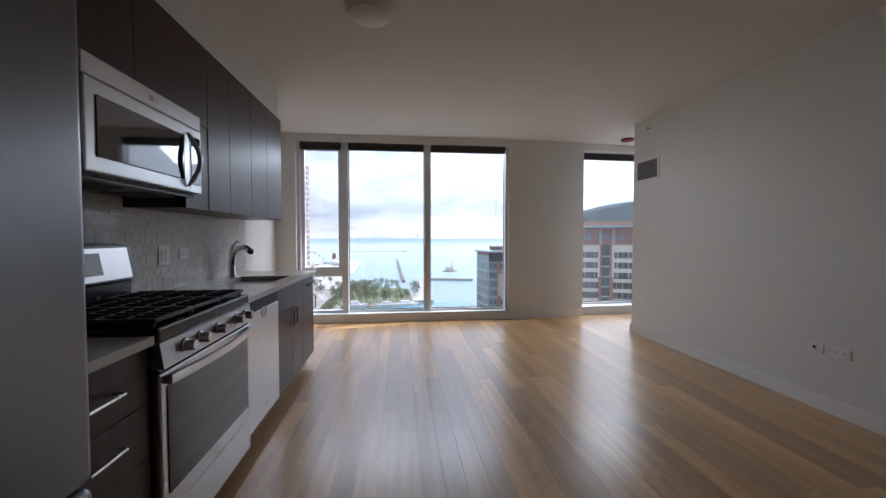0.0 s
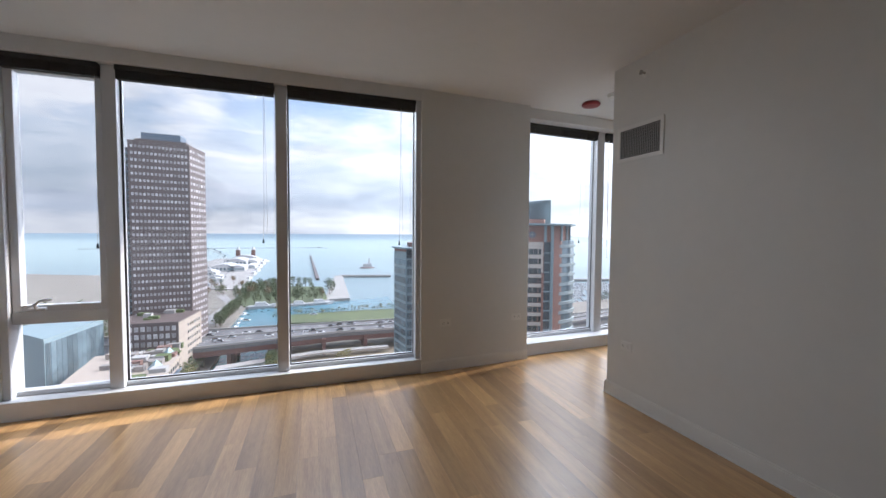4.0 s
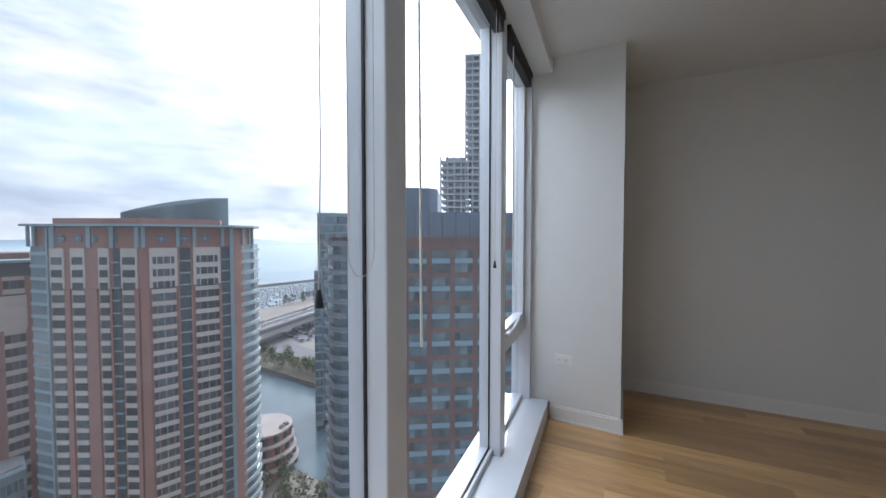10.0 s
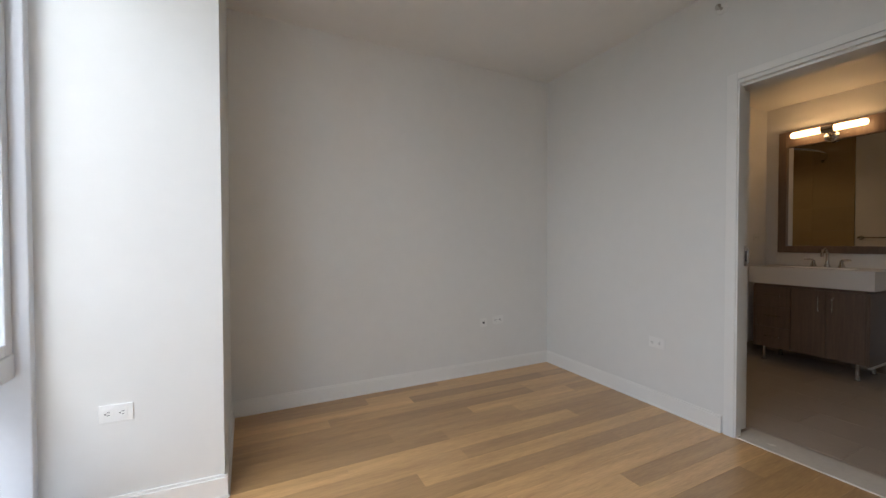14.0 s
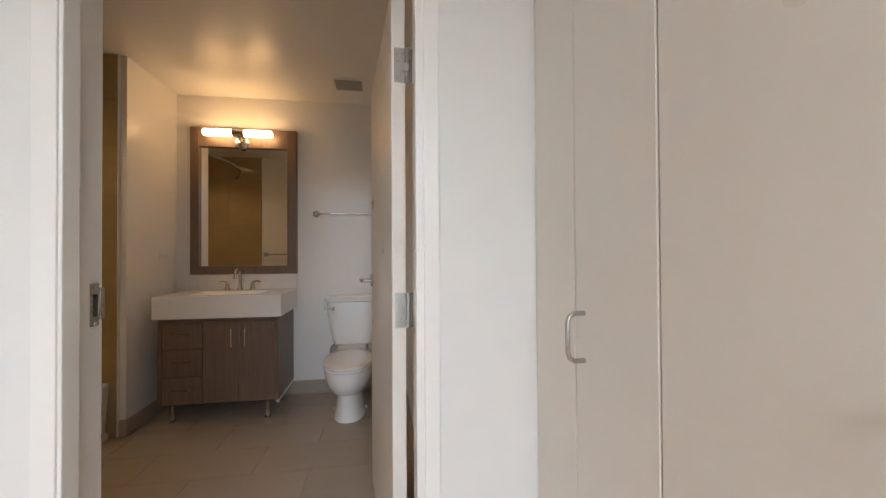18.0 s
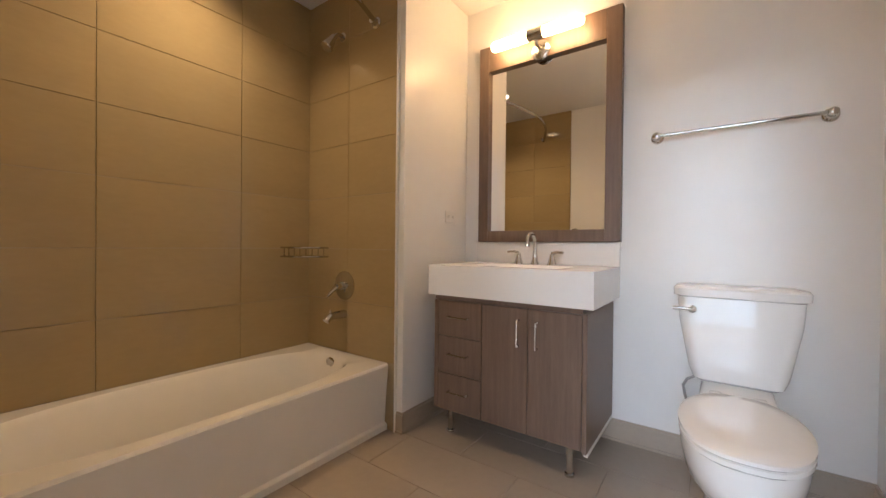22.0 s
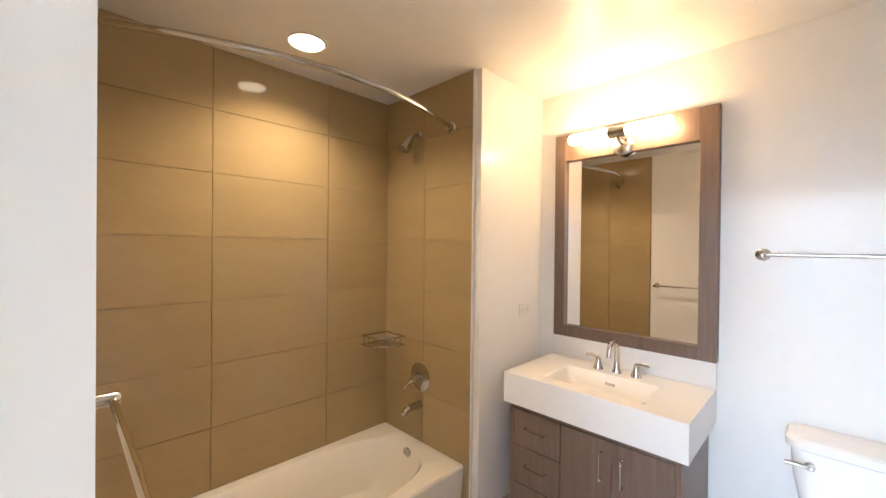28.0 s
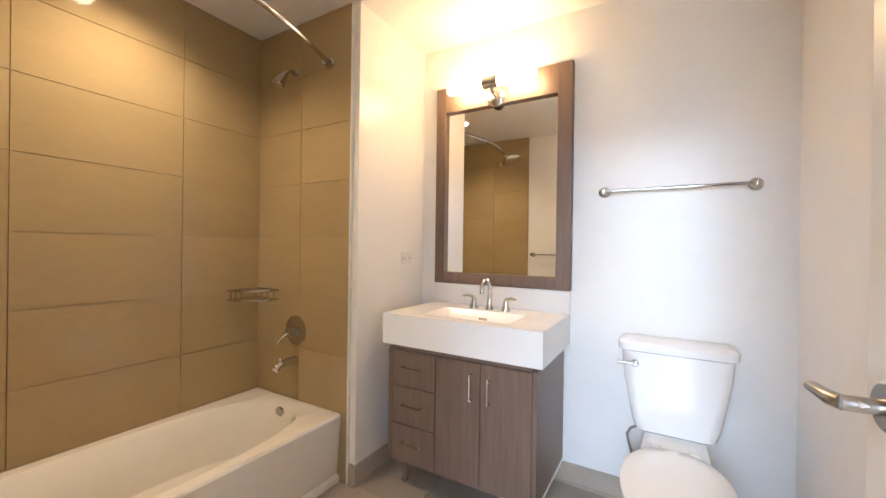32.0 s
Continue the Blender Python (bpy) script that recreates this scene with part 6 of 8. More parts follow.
def car(x, y, z, turn, mat):
    t = thing("car", (x, y, z), "small parked or passing car seen from above", "car", "cars on the roads")
    bm = B()
    box(bm, -2.2, 2.2, -0.9, 0.9, 0.25, 0.85, 0.15, 1)
    part_ = part("body", bm, mat, t)
    part_.matrix_parent_inverse = Matrix.Identity(4)
    bm = B()
    loft(bm, [[(-1.5, -0.8, 0.85), (1.1, -0.8, 0.85), (1.1, 0.8, 0.85), (-1.5, 0.8, 0.85)], [(-1.1, -0.65, 1.4), (0.5, -0.65, 1.4), (0.5, 0.65, 1.4), (-1.1, 0.65, 1.4)]])
    c2 = part("cabin", bm, BLACK, t, "dark glass cabin")
    c2.matrix_parent_inverse = Matrix.Identity(4)
    for wx in (-1.4, 1.4):
        for wy in (-0.85, 0.85):
            w = part("wheel", cyl(B(), (wx, wy - 0.1, 0.33), (wx, wy + 0.1, 0.33), 0.33, None, 10), BLACK, t)
            w.matrix_parent_inverse = Matrix.Identity(4)
    t.rotation_euler = (0, 0, turn)
    return t


CARW = material("white car paint", (0.7, 0.7, 0.7), 0.3, var=0.02)
CARD = material("dark car paint", (0.04, 0.045, 0.05), 0.3, var=0.02)
CARS = material("silver car paint", (0.35, 0.36, 0.38), 0.3, var=0.02)
protos = [car(*g(-60 + 30 * k, 400 + 5 * k)[:2], GZ + 11.5, 0.0, m) for k, m in enumerate((CARW, CARD, CARS))]
for k in range(40):
    i = rx.choice((1, 1, 2, 2, 3, 3, 4, 5, 5))
    va, vb = Vector(mid[i]), Vector(mid[i + 1])
    d = (vb - va).normalized()
    p = va + (vb - va) * rx.random() + Vector((-d.y, d.x)) * rx.choice((-15, -10, -5, 5, 10, 15))
    copy_thing(rx.choice(protos), Matrix.Translation(g(p.x, p.y, 11.5)) @ Matrix.Rotation(math.atan2(d.y, d.x) + rx.choice((0, math.pi)), 4, 'Z'))
for r in range(7):
    for k in range(8):
        if rx.random() < 0.75:
            copy_thing(rx.choice(protos), Matrix.Translation(g(272 + k * 7 + r * 3.5, 293 + r * 10 - k * 2.5, 0.02)) @ Matrix.Rotation(radians(80), 4, 'Z'))
for k in range(9):
    copy_thing(rx.choice(protos), Matrix.Translation(g(233 + k * 0.8 + (8 if k % 2 else 0), 110 + k * 14, 0.26)) @ Matrix.Rotation(radians(88), 4, 'Z'))
for k in range(16):
    copy_thing(rx.choice(protos), Matrix.Translation(g(-99 + k * 0.5 + (10 if k % 2 else 0), 170 + k * 9, 0.22)) @ Matrix.Rotation(radians(86), 4, 'Z'))
slab("car_park", [(264, 290), (335, 268), (362, 348), (302, 372)], 0.001, 0.015, ASPH, "car park below the highway", "car park")


def crown_mesh(name, seed, mat, r, h, clumps=150):
    """A crown of many small leaf clumps with gaps and an uneven outline."""
    q = random.Random(seed)
    v, f = [], []
    lobes = [(q.uniform(-0.45, 0.45) * r, q.uniform(-0.45, 0.45) * r, q.uniform(0.25, 0.8) * h, q.uniform(0.4, 0.65) * r) for _ in range(7)]
    for k in range(clumps):
        lx, ly, lz, lr = q.choice(lobes)
        d = Vector((q.gauss(0, 1), q.gauss(0, 1), q.gauss(0, 0.9))).normalized() * lr * q.uniform(0.75, 1.05)
        c = Vector((lx, ly, lz)) + d
        s = q.uniform(0.10, 0.2) * r
        i = len(v)
        for _ in range(4):
            v.append(tuple(c + Vector((q.gauss(0, 1), q.gauss(0, 1), q.gauss(0, 0.7))).normalized() * s))
        f += [(i, i + 1, i + 2), (i, i + 2, i + 3), (i, i + 3, i + 1), (i + 1, i + 3, i + 2)]
    me = bpy.data.meshes.new(name)
    me.from_pydata(v, [], f)
    me.materials.append(mat)
    return me


def trunk_mesh(h, r):
    bm = B()
    tube(bm, [(0, 0, 0), (0.1, 0.05, h * 0.5), (0.0, 0.1, h)], [r, r * 0.75, r * 0.4], 7)
    for a in (0.3, 2.4, 4.4):
        tube(bm, [(0, 0.05, h * 0.55), (math.cos(a) * r * 6, math.sin(a) * r * 6, h * 1.15)], [r * 0.45, r * 0.15], 5)
    return finish(bm, "trunk", BARK)


tree_kinds = []
for k, (mat, word) in enumerate(((LEAF, "green"), (LEAF, "green"), (LEAFY, "yellow autumn"), (LEAFR, "rusty autumn"))):
    tree_kinds.append((crown_mesh("crown", 20 + k, mat, 3.4, 6.5), trunk_mesh(3.2, 0.22), word))


def tree(x, y, kind, scale, z=0.0):
    cm, tm, word = tree_kinds[kind]
    t = thing("tree", g(x, y, z), "broad %s tree on the shore far below" % word, "tree", "shore trees")
    for nm, me, up in (("trunk", tm, 0), ("crown", cm, 2.2)):
        o = new(nm, me)
        o.parent = t
        o.location = (0, 0, up)
    t.scale = (scale, scale, scale * rx.uniform(0.85, 1.2))
    t.rotation_euler = (0, 0, rx.uniform(0, 6.28))


def grove(label, rows):
    """Trees too far or too dense to pick apart, joined."""
    mats = [LEAF, LEAFY, LEAFR, BARK]
    v, f, mi = [], [], []
    for x, y, kind, sc, z in rows:
        turn, high = rx.uniform(0, 6.28), rx.uniform(0.85, 1.2)
        c, s_ = math.cos(turn), math.sin(turn)
        X, Y, Z = g(x, y, z)
        for me, up in ((tree_kinds[kind][0], 2.2), (tree_kinds[kind][1], 0.0)):
            i = len(v)
            v += [(X + sc * (c * q.co.x - s_ * q.co.y), Y + sc * (s_ * q.co.x + c * q.co.y), Z + sc * high * (q.co.z + up)) for q in me.vertices]
            f += [tuple(i + k for k in p.vertices) for p in me.polygons]
            mi += [mats.index(me.materials[0])] * len(me.polygons)
    me = bpy.data.meshes.new("grove")
    me.from_pydata(v, [], f)
    for m in mats:
        me.materials.append(m)
    me.polygons.foreach_set("material_index", mi)
    tagged(new("grove", me), label, "trees", kind="stuff")


far_trees = []


def bush(*row):
    far_trees.append(row if len(row) == 5 else (*row, 0.0))


for k in range(95):          # park
    x, y = rx.uniform(-108, 12), rx.uniform(580, 735)
    if x > -45 and y > 600 and rx.random() < 0.75:
        continue
    bush(x, y, rx.choice((0, 1, 0, 1, 0, 3)), rx.uniform(0.9, 1.5), 0.4)
for k in range(7):
    tree(-52 + k * 9 + rx.uniform(-2, 2), 592 + rx.uniform(-4, 4), rx.choice((0, 1)), rx.uniform(1.2, 1.6), 0.4)
for k in range(6):
    tree(-70 + k * 11, 745 + rx.uniform(-5, 5), 0, rx.uniform(1.1, 1.5), 0.4)
for k in range(46):          # avenue west of the basin
    tree(-92 - rx.uniform(0, 5) - (k % 2) * 2, 456 + k * 2.5, rx.choice((0, 1, 0)), rx.uniform(0.8, 1.1))
for k in range(90):          # right bank of the canal
    tree(-29.5 + rx.uniform(-3, 4), 165 + k * 1.75, rx.choice((0, 1, 2, 0, 1, 2)), rx.uniform(0.55, 0.95))
for k in range(30):          # left bank of the canal
    tree(-76 - rx.uniform(0, 7), 175 + k * 5.2, rx.choice((2, 0, 2, 2, 1)), rx.uniform(0.6, 0.95))
for k in range(75):          # wood left of the tower
    bush(rx.uniform(-330, -135), rx.uniform(380, 560), rx.choice((0, 1)), rx.uniform(1.1, 1.7))
for k in range(70):          # far bank of the river
    f = rx.random()
    bush(200 + 12 * f + rx.uniform(0, 13), 150 + 150 * f, rx.choice((0, 1, 0, 2)), rx.uniform(0.6, 1.0))
for k in range(34):          # near bank of the river
    bush(rx.uniform(100, 121), rx.uniform(95, 168), rx.choice((0, 1, 0)), rx.uniform(0.55, 0.8))
for k in range(34):          # lawn edge along the basin
    bush(-24 + k * 3.9 + rx.uniform(-2, 2), 496 + rx.uniform(-4, 3), rx.choice((1, 0, 2, 2)), rx.uniform(0.3, 0.6), 0.4)
for x, y, kd, sc in ((-35, 462, 2, 1.45), (-33, 470, 2, 1.1), (24, 640, 0, 2.0), (28, 650, 1, 1.6), (33, 256, 0, 1.3), (37, 262, 0, 1.0), (-16, 288, 2, 0.8), (20, 296, 2, 0.95), (24, 300, 2, 0.8), (-12, 282, 2, 0.6), (12, 282, 2, 0.5)):
    tree(x, y, kd, sc, 0.3)
for k in range(26):          # court between the townhouses
    tree(rx.uniform(-2, 7), rx.uniform(202, 237), rx.choice((3, 3, 3, 1)), rx.uniform(0.45, 0.75))
for k in range(26):
    bush(400 + k * 9, 455 + k * 2 + rx.uniform(-8, 8), rx.choice((0, 1)), rx.uniform(0.9, 1.3))
for k in range(40):
    bush(rx.uniform(-250, -120), rx.uniform(640, 830), rx.choice((0, 3, 1)), rx.uniform(0.9, 1.4))

grove("green and autumn trees along the shore", far_trees)

# townhouses by the canal
DECKING = material("roof deck", (0.24, 0.22, 0.21), 0.9, var=0.25, scale=0.5)
BARREL = material("pale blue metal roof", (0.30, 0.345, 0.40), 0.5, metal=0.2, var=0.1, scale=0.5)


def townhouse(x, y, w, d, h, n):
    t = thing("townhouse", g(x, y), "red brick townhouse with a pale roof terrace", "house", "townhouses by the canal")
    X, Y = x * S, y * S
    part("wall", box(B(), X, X + w, Y, Y + d, GZ, GZ + h), BRICK, t, "red brick walls")
    part("roof", box(B(), X - 0.1, X + w + 0.1, Y - 0.1, Y + d + 0.1, GZ + h, GZ + h + 0.3), DECKING, t, "grey roof terrace deck")
    bm = B()
    for q in ((X - 0.15, X + w + 0.15, Y - 0.15, Y + 0.2), (X - 0.15, X + w + 0.15, Y + d - 0.2, Y + d + 0.15), (X - 0.15, X + 0.12, Y + 0.2, Y + d - 0.2), (X + w - 0.12, X + w + 0.15, Y + 0.2, Y + d - 0.2)):
        box(bm, *q, GZ + h + 0.3, GZ + h + 1.1)
    part("parapet", bm, ROOFW, t, "pale parapet")
    part("penthouse", box(B(), X + w * 0.08, X + w * 0.62, Y + d * 0.5, Y + d * 0.94, GZ + h + 0.3, GZ + h + 2.8), ROOFW, t, "white roof room")
    bm = B()
    n_ = 9
    rr = min(w * 0.2, 1.3)
    ring = [(X + w * 0.78 + rr * math.cos(math.pi * k / (n_ - 1)), GZ + h + 1.1 + rr * math.sin(math.pi * k / (n_ - 1))) for k in range(n_)]
    loft(bm, [[(a, Y + d * 0.25, b) for a, b in ring], [(a, Y + d * 0.85, b) for a, b in ring]])
    box(bm, X + w * 0.78 - rr, X + w * 0.78 + rr, Y + d * 0.25, Y + d * 0.85, GZ + h + 0.3, GZ + h + 1.1)
    part("barrel_roof", bm, BARREL, t, "pale blue barrel roof")
    for k in range(3):
        for fl in range(3):
            part("window", box(B(), X + w * (0.12 + 0.3 * k), X + w * (0.28 + 0.3 * k), Y - 0.06, Y + 0.02, GZ + 1.5 + fl * 3, GZ + 3.2 + fl * 3), SKYGLASS, t)
    for k in range(3):
        q = random.Random(n * 7 + k)
        a, b = X + w * q.uniform(0.05, 0.8), Y + d * q.uniform(0.05, 0.3)
        part("planter", box(B(), a, a + 1.2, b, b + 0.6, GZ + h + 0.5, GZ + h + 1.1), q.choice((PALEW, BRICKD, LEAF)), t)


n = 0
for x0, y0, cols, rows, w, d in ((-21, 240, 6, 1, 4.8, 11.6), (-19.5, 201, 1, 5, 10.4, 4.7), (8.5, 201, 1, 5, 8.8, 4.9), (-18.5, 183, 5, 1, 4.8, 7.6), (-17, 163, 5, 1, 4.8, 7.6)):
    for i in range(cols):
        for j in range(rows):
            townhouse(x0 + i * (w + 0.02) / S, y0 + j * (d + 0.02) / S, w, d, 9.5, n)
            n += 1
bm = B()
for r0 in (10, 14, 18):
    for k in range(16):
        a0, a1 = math.pi * k / 16, math.pi * (k + 1) / 16
        prism(bm, [(2 * S + r0 * math.cos(a0), 288 * S + r0 * 0.6 * math.sin(a0)), (2 * S + r0 * math.cos(a1), 288 * S + r0 * 0.6 * math.sin(a1)),
                   (2 * S + (r0 + 2) * math.cos(a1), 288 * S + (r0 + 2) * 0.6 * math.sin(a1)), (2 * S + (r0 + 2) * math.cos(a0), 288 * S + (r0 + 2) * 0.6 * math.sin(a0))], GZ, GZ + 1.2)
solid("garden_terraces", bm, LEAF, "curved planted garden terraces", "garden")


# ---- towers ----
def tower(name, label, outline, z0, z1, wall_mat, floor_h, facets, group="towers", parapet=1.0, limit=300):
    """A tower on an outline of (x, y); facets: (index, columns, window width share, window height share, glass, glass for the joined rest, inset)."""
    cx = sum(p[0] for p in outline) / len(outline)
    cy = sum(p[1] for p in outline) / len(outline)
    t = thing(name, (cx, cy, z0), label, "tower", group)
    part("wall", prism(B(), outline, z0, z1), wall_mat, t)
    part("roof", prism(B(), [(cx + (x - cx) * 1.01, cy + (y - cy) * 1.01) for x, y in outline], z1, z1 + parapet), wall_mat, t)
    meshes = {}
    used = 0
    verts, faces = {}, {}
    jobs = []
    for idx, cols, ws, hs, gm, gmi, margin in facets:
        p, q = Vector(outline[idx]), Vector(outline[(idx + 1) % len(outline)])
        d = q - p
        ln = d.length
        d.normalize()
        nrm = Vector((d.y, -d.x))
        if (Vector((cx, cy)) - p).dot(nrm) > 0:
            nrm = -nrm
        cw = (ln - 2 * margin) / cols
        rows = int((z1 - z0) / floor_h)
        for r in range(rows):
            z = z1 - (r + 1) * floor_h + floor_h * (1 - hs) * 0.5
            for c in range(cols):
                o = p + d * (margin + cw * (c + 0.5 - ws / 2))
                jobs.append((r, o, d, nrm, cw * ws, floor_h * hs, gm, gmi, z))
    jobs.sort(key=lambda j: j[0])
    for r, o, d, nrm, w, h, gm, gmi, z in jobs:
        if used < limit:
            key = (round(w, 2), round(h, 2), gm.name)
            if key not in meshes:
                meshes[key] = block_mesh("window", w, h, 0.12, gm, 0.05)
            m = Matrix(((d.x, 0, nrm.x, o.x), (d.y, 0, nrm.y, o.y), (0, 1, 0, z), (0, 0, 0, 1)))
            piece("window", meshes[key], t, m)
            used += 1
        else:
            v, f = verts.setdefault(gmi.name, []), faces.setdefault(gmi.name, [])
            i = len(v)
            for zz in (z, z + h):
                for k in (0, w):
                    for e in (0.0, 0.1):
                        v.append((o.x + d.x * k + nrm.x * e, o.y + d.y * k + nrm.y * e, zz))
            f += [(i + 1, i + 3, i + 7, i + 5), (i, i + 1, i + 5, i + 4), (i + 2, i + 6, i + 7, i + 3), (i + 4, i + 5, i + 7, i + 6), (i, i + 2, i + 3, i + 1)]
    for k, v in verts.items():
        me = bpy.data.meshes.new("windows")
        me.from_pydata(v, [], faces[k])
        me.materials.append(bpy.data.materials[k])
        o = new("window_rows", me)
        o.parent = t
        o.matrix_parent_inverse = Matrix.Translation(-Vector(t.location))
        o["kind"] = "stuff"
    return t


def block_mesh(name, sx, sy, sz, mat, bev=0.0012):
    """A slab from the origin, with its upper edges eased."""
    b = bev
    v = [(0, 0, 0), (sx, 0, 0), (sx, sy, 0), (0, sy, 0), (0, 0, sz - b), (sx, 0, sz - b), (sx, sy, sz - b), (0, sy, sz - b), (b, b, sz), (sx - b, b, sz), (sx - b, sy - b, sz), (b, sy - b, sz)]
    f = [(3, 2, 1, 0), (0, 1, 5, 4), (1, 2, 6, 5), (2, 3, 7, 6), (3, 0, 4, 7), (4, 5, 9, 8), (5, 6, 10, 9), (6, 7, 11, 10), (7, 4, 8, 11), (8, 9, 10, 11)]
    me = bpy.data.meshes.new(name)
    me.from_pydata(v, [], f)
    me.materials.append(mat)
    return me


def polar(az, d):
    """A plan place by its bearing from the windows."""
    a = radians(az)
    return (2.0 + d * math.sin(a), 4.0 + d * math.cos(a))


def on_face(p, q, az_):
    """The plan place at which a bearing from the windows meets the line through p and q."""
    a = radians(az_)
    o, r = Vector((2.0, 4.0)), Vector((math.sin(a), math.cos(a)))
    p, q = Vector(p), Vector(q)
    e = q - p
    k = ((p - o).x * e.y - (p - o).y * e.x) / (r.x * e.y - r.y * e.x)
    return o + r * k


def outward(p, q):
    d = (Vector(q) - Vector(p)).normalized()
    n = Vector((d.y, -d.x))
    if (Vector((2, 4)) - Vector(p)).dot(n) < 0:
        n = -n
    return d, n


class Facade:
    """Window panes, panels and bands on a tower: the first few hundred as single pieces, the rest joined by material."""
    def __init__(self, owner, limit):
        self.owner, self.limit, self.meshes, self.rest = owner, limit, {}, {}

    def add(self, name, o, d, n, w, z, h, mat, joined, proud=0.12):
        if self.limit > 0:
            self.limit -= 1
            key = (name, round(w, 2), round(h, 2), mat.name, proud)
            if key not in self.meshes:
                self.meshes[key] = block_mesh(name, w, h, proud, mat, min(0.04, proud * 0.4))
            piece(name, self.meshes[key], self.owner, Matrix(((d.x, 0, n.x, o.x), (d.y, 0, n.y, o.y), (0, 1, 0, z), (0, 0, 0, 1))))
            return
        v, f = self.rest.setdefault((name, joined.name), ([], []))
        i = len(v)
        for zz in (z, z + h):
            for k in (0, w):
                for e in (0.0, proud):
                    v.append((o.x + d.x * k + n.x * e, o.y + d.y * k + n.y * e, zz))
        f += [(i + 1, i + 3, i + 7, i + 5), (i, i + 1, i + 5, i + 4), (i + 2, i + 6, i + 7, i + 3), (i + 4, i + 5, i + 7, i + 6), (i, i + 2, i + 3, i + 1)]

    def close(self):
        for (name, k), (v, f) in self.rest.items():
            me = bpy.data.meshes.new(name + "_rows")
            me.from_pydata(v, [], f)
            me.materials.append(bpy.data.materials[k])
            o = new(name + "_rows", me)
            o.parent = self.owner
            o.matrix_parent_inverse = Matrix.Translation(-Vector(self.owner.location))
            o["kind"] = "stuff"


def strip(t, name, p, q, az0, az1, z0, z1, out, mat, label=""):
    """A flat upright slab on a face between two bearings."""
    d, n = outward(p, q)
    a, b = on_face(p, q, az0), on_face(p, q, az1)
    return part(name, prism(B(), [tuple(a), tuple(b), tuple(b + n * out), tuple(a + n * out)], z0, z1), mat, t, label)


DGLASS = material("dark facade glass", (0.06, 0.078, 0.088), 0.12, var=0.5, scale=0.35, rand=0.45)
DGLASSI = material("dark facade glass far", (0.06, 0.078, 0.088), 0.12, var=0.5, scale=0.35, island=0.45)
STONE = material("warm white stone band", (0.52, 0.46, 0.41), 0.8, var=0.1, scale=0.3, rand=0.06)
STONEI = material("warm white stone band far", (0.52, 0.46, 0.41), 0.8, var=0.1, scale=0.3, island=0.06)

# the dark tower beyond the canal, its darker twin, its podium
ZT = 43.0
dt = [polar(-21.2, 233), polar(-15.25, 230), polar(-13.55, 247), polar(-18.8, 262)]
tower("dark_tower", "dark brown office tower with rows of bright square windows", dt, GZ, ZT, BROWN, 3.25,
      [(0, 15, 0.62, 0.40, LITGLASS, LITGLASSI, 0.6), (1, 6, 0.6, 0.42, LITGLASS, LITGLASSI, 0.4)], limit=300)
tower("dark_tower", "black glass tower behind the brown one", [polar(-23.0, 262), polar(-20.6, 258), polar(-20.2, 275), polar(-22.4, 280)], GZ, 43.5, BLACKT, 3.25,
      [(0, 6, 0.95, 0.28, SKYGLASS, SKYGLASSI, 0.1)], limit=120)
cr = thing("tower_crown", (*polar(-17, 240), ZT), "stepped dark mechanical crown of the tower", "roof block")
part("lower_step", prism(B(), [polar(-20.6, 236), polar(-15.5, 232), polar(-14.8, 242), polar(-19.0, 255)], ZT + 1.0, ZT + 2.6), BROWN, cr)
part("upper_step", prism(B(), [polar(-19.95, 238), polar(-16.1, 234), polar(-15.5, 241), polar(-18.8, 252)], ZT + 2.6, ZT + 6.2), SLATE, cr)
pod = [polar(-23.1, 214), polar(-16.85, 205), polar(-14.4, 230), polar(-20.4, 244)]
pb = tower("podium_block", "dark podium with pale square windows and a beige side", pod, GZ, -40.5, BROWN, 3.4, [(0, 10, 0.68, 0.62, LITGLASS, LITGLASSI, 0.5)], limit=200)
strip(pb, "side_wall", pod[1], pod[2], -16.85, -14.4, GZ, -40.0, 0.3, LIME, "beige concrete side wall")
fc = Facade(pb, 120)
d, n = outward(pod[1], pod[2])
for r in range(7):
    for c in range(6):
        o = on_face(pod[1], pod[2], -15.9 + 0.24 * c) + n * 0.3
        fc.add("side_window", o, d, n, 1.3, -44.0 - r * 3.3, 1.4, DGLASS, DGLASSI, 0.08)
fc.close()
for k in range(9):
    q = random.Random(k)
    x, y = polar(q.uniform(-21.5, -16.2), q.uniform(215, 232))
    part("roof_unit", box(B(), x, x + q.uniform(2, 5), y, y + q.uniform(2, 4), -39.5, -39.5 + q.uniform(0.6, 2.0)), q.choice((ROOFW, LEAF, CONC)), pb)
tower("glass_block", "teal glass office block by the park", [polar(-28.6, 188), polar(-23.8, 215), polar(-26.0, 240), polar(-31.0, 215)], GZ, -37.5, TEAL, 30.0,
      [(0, 12, 0.96, 0.94, SKYGLASS, SKYGLASSI, 0.3)], limit=80)
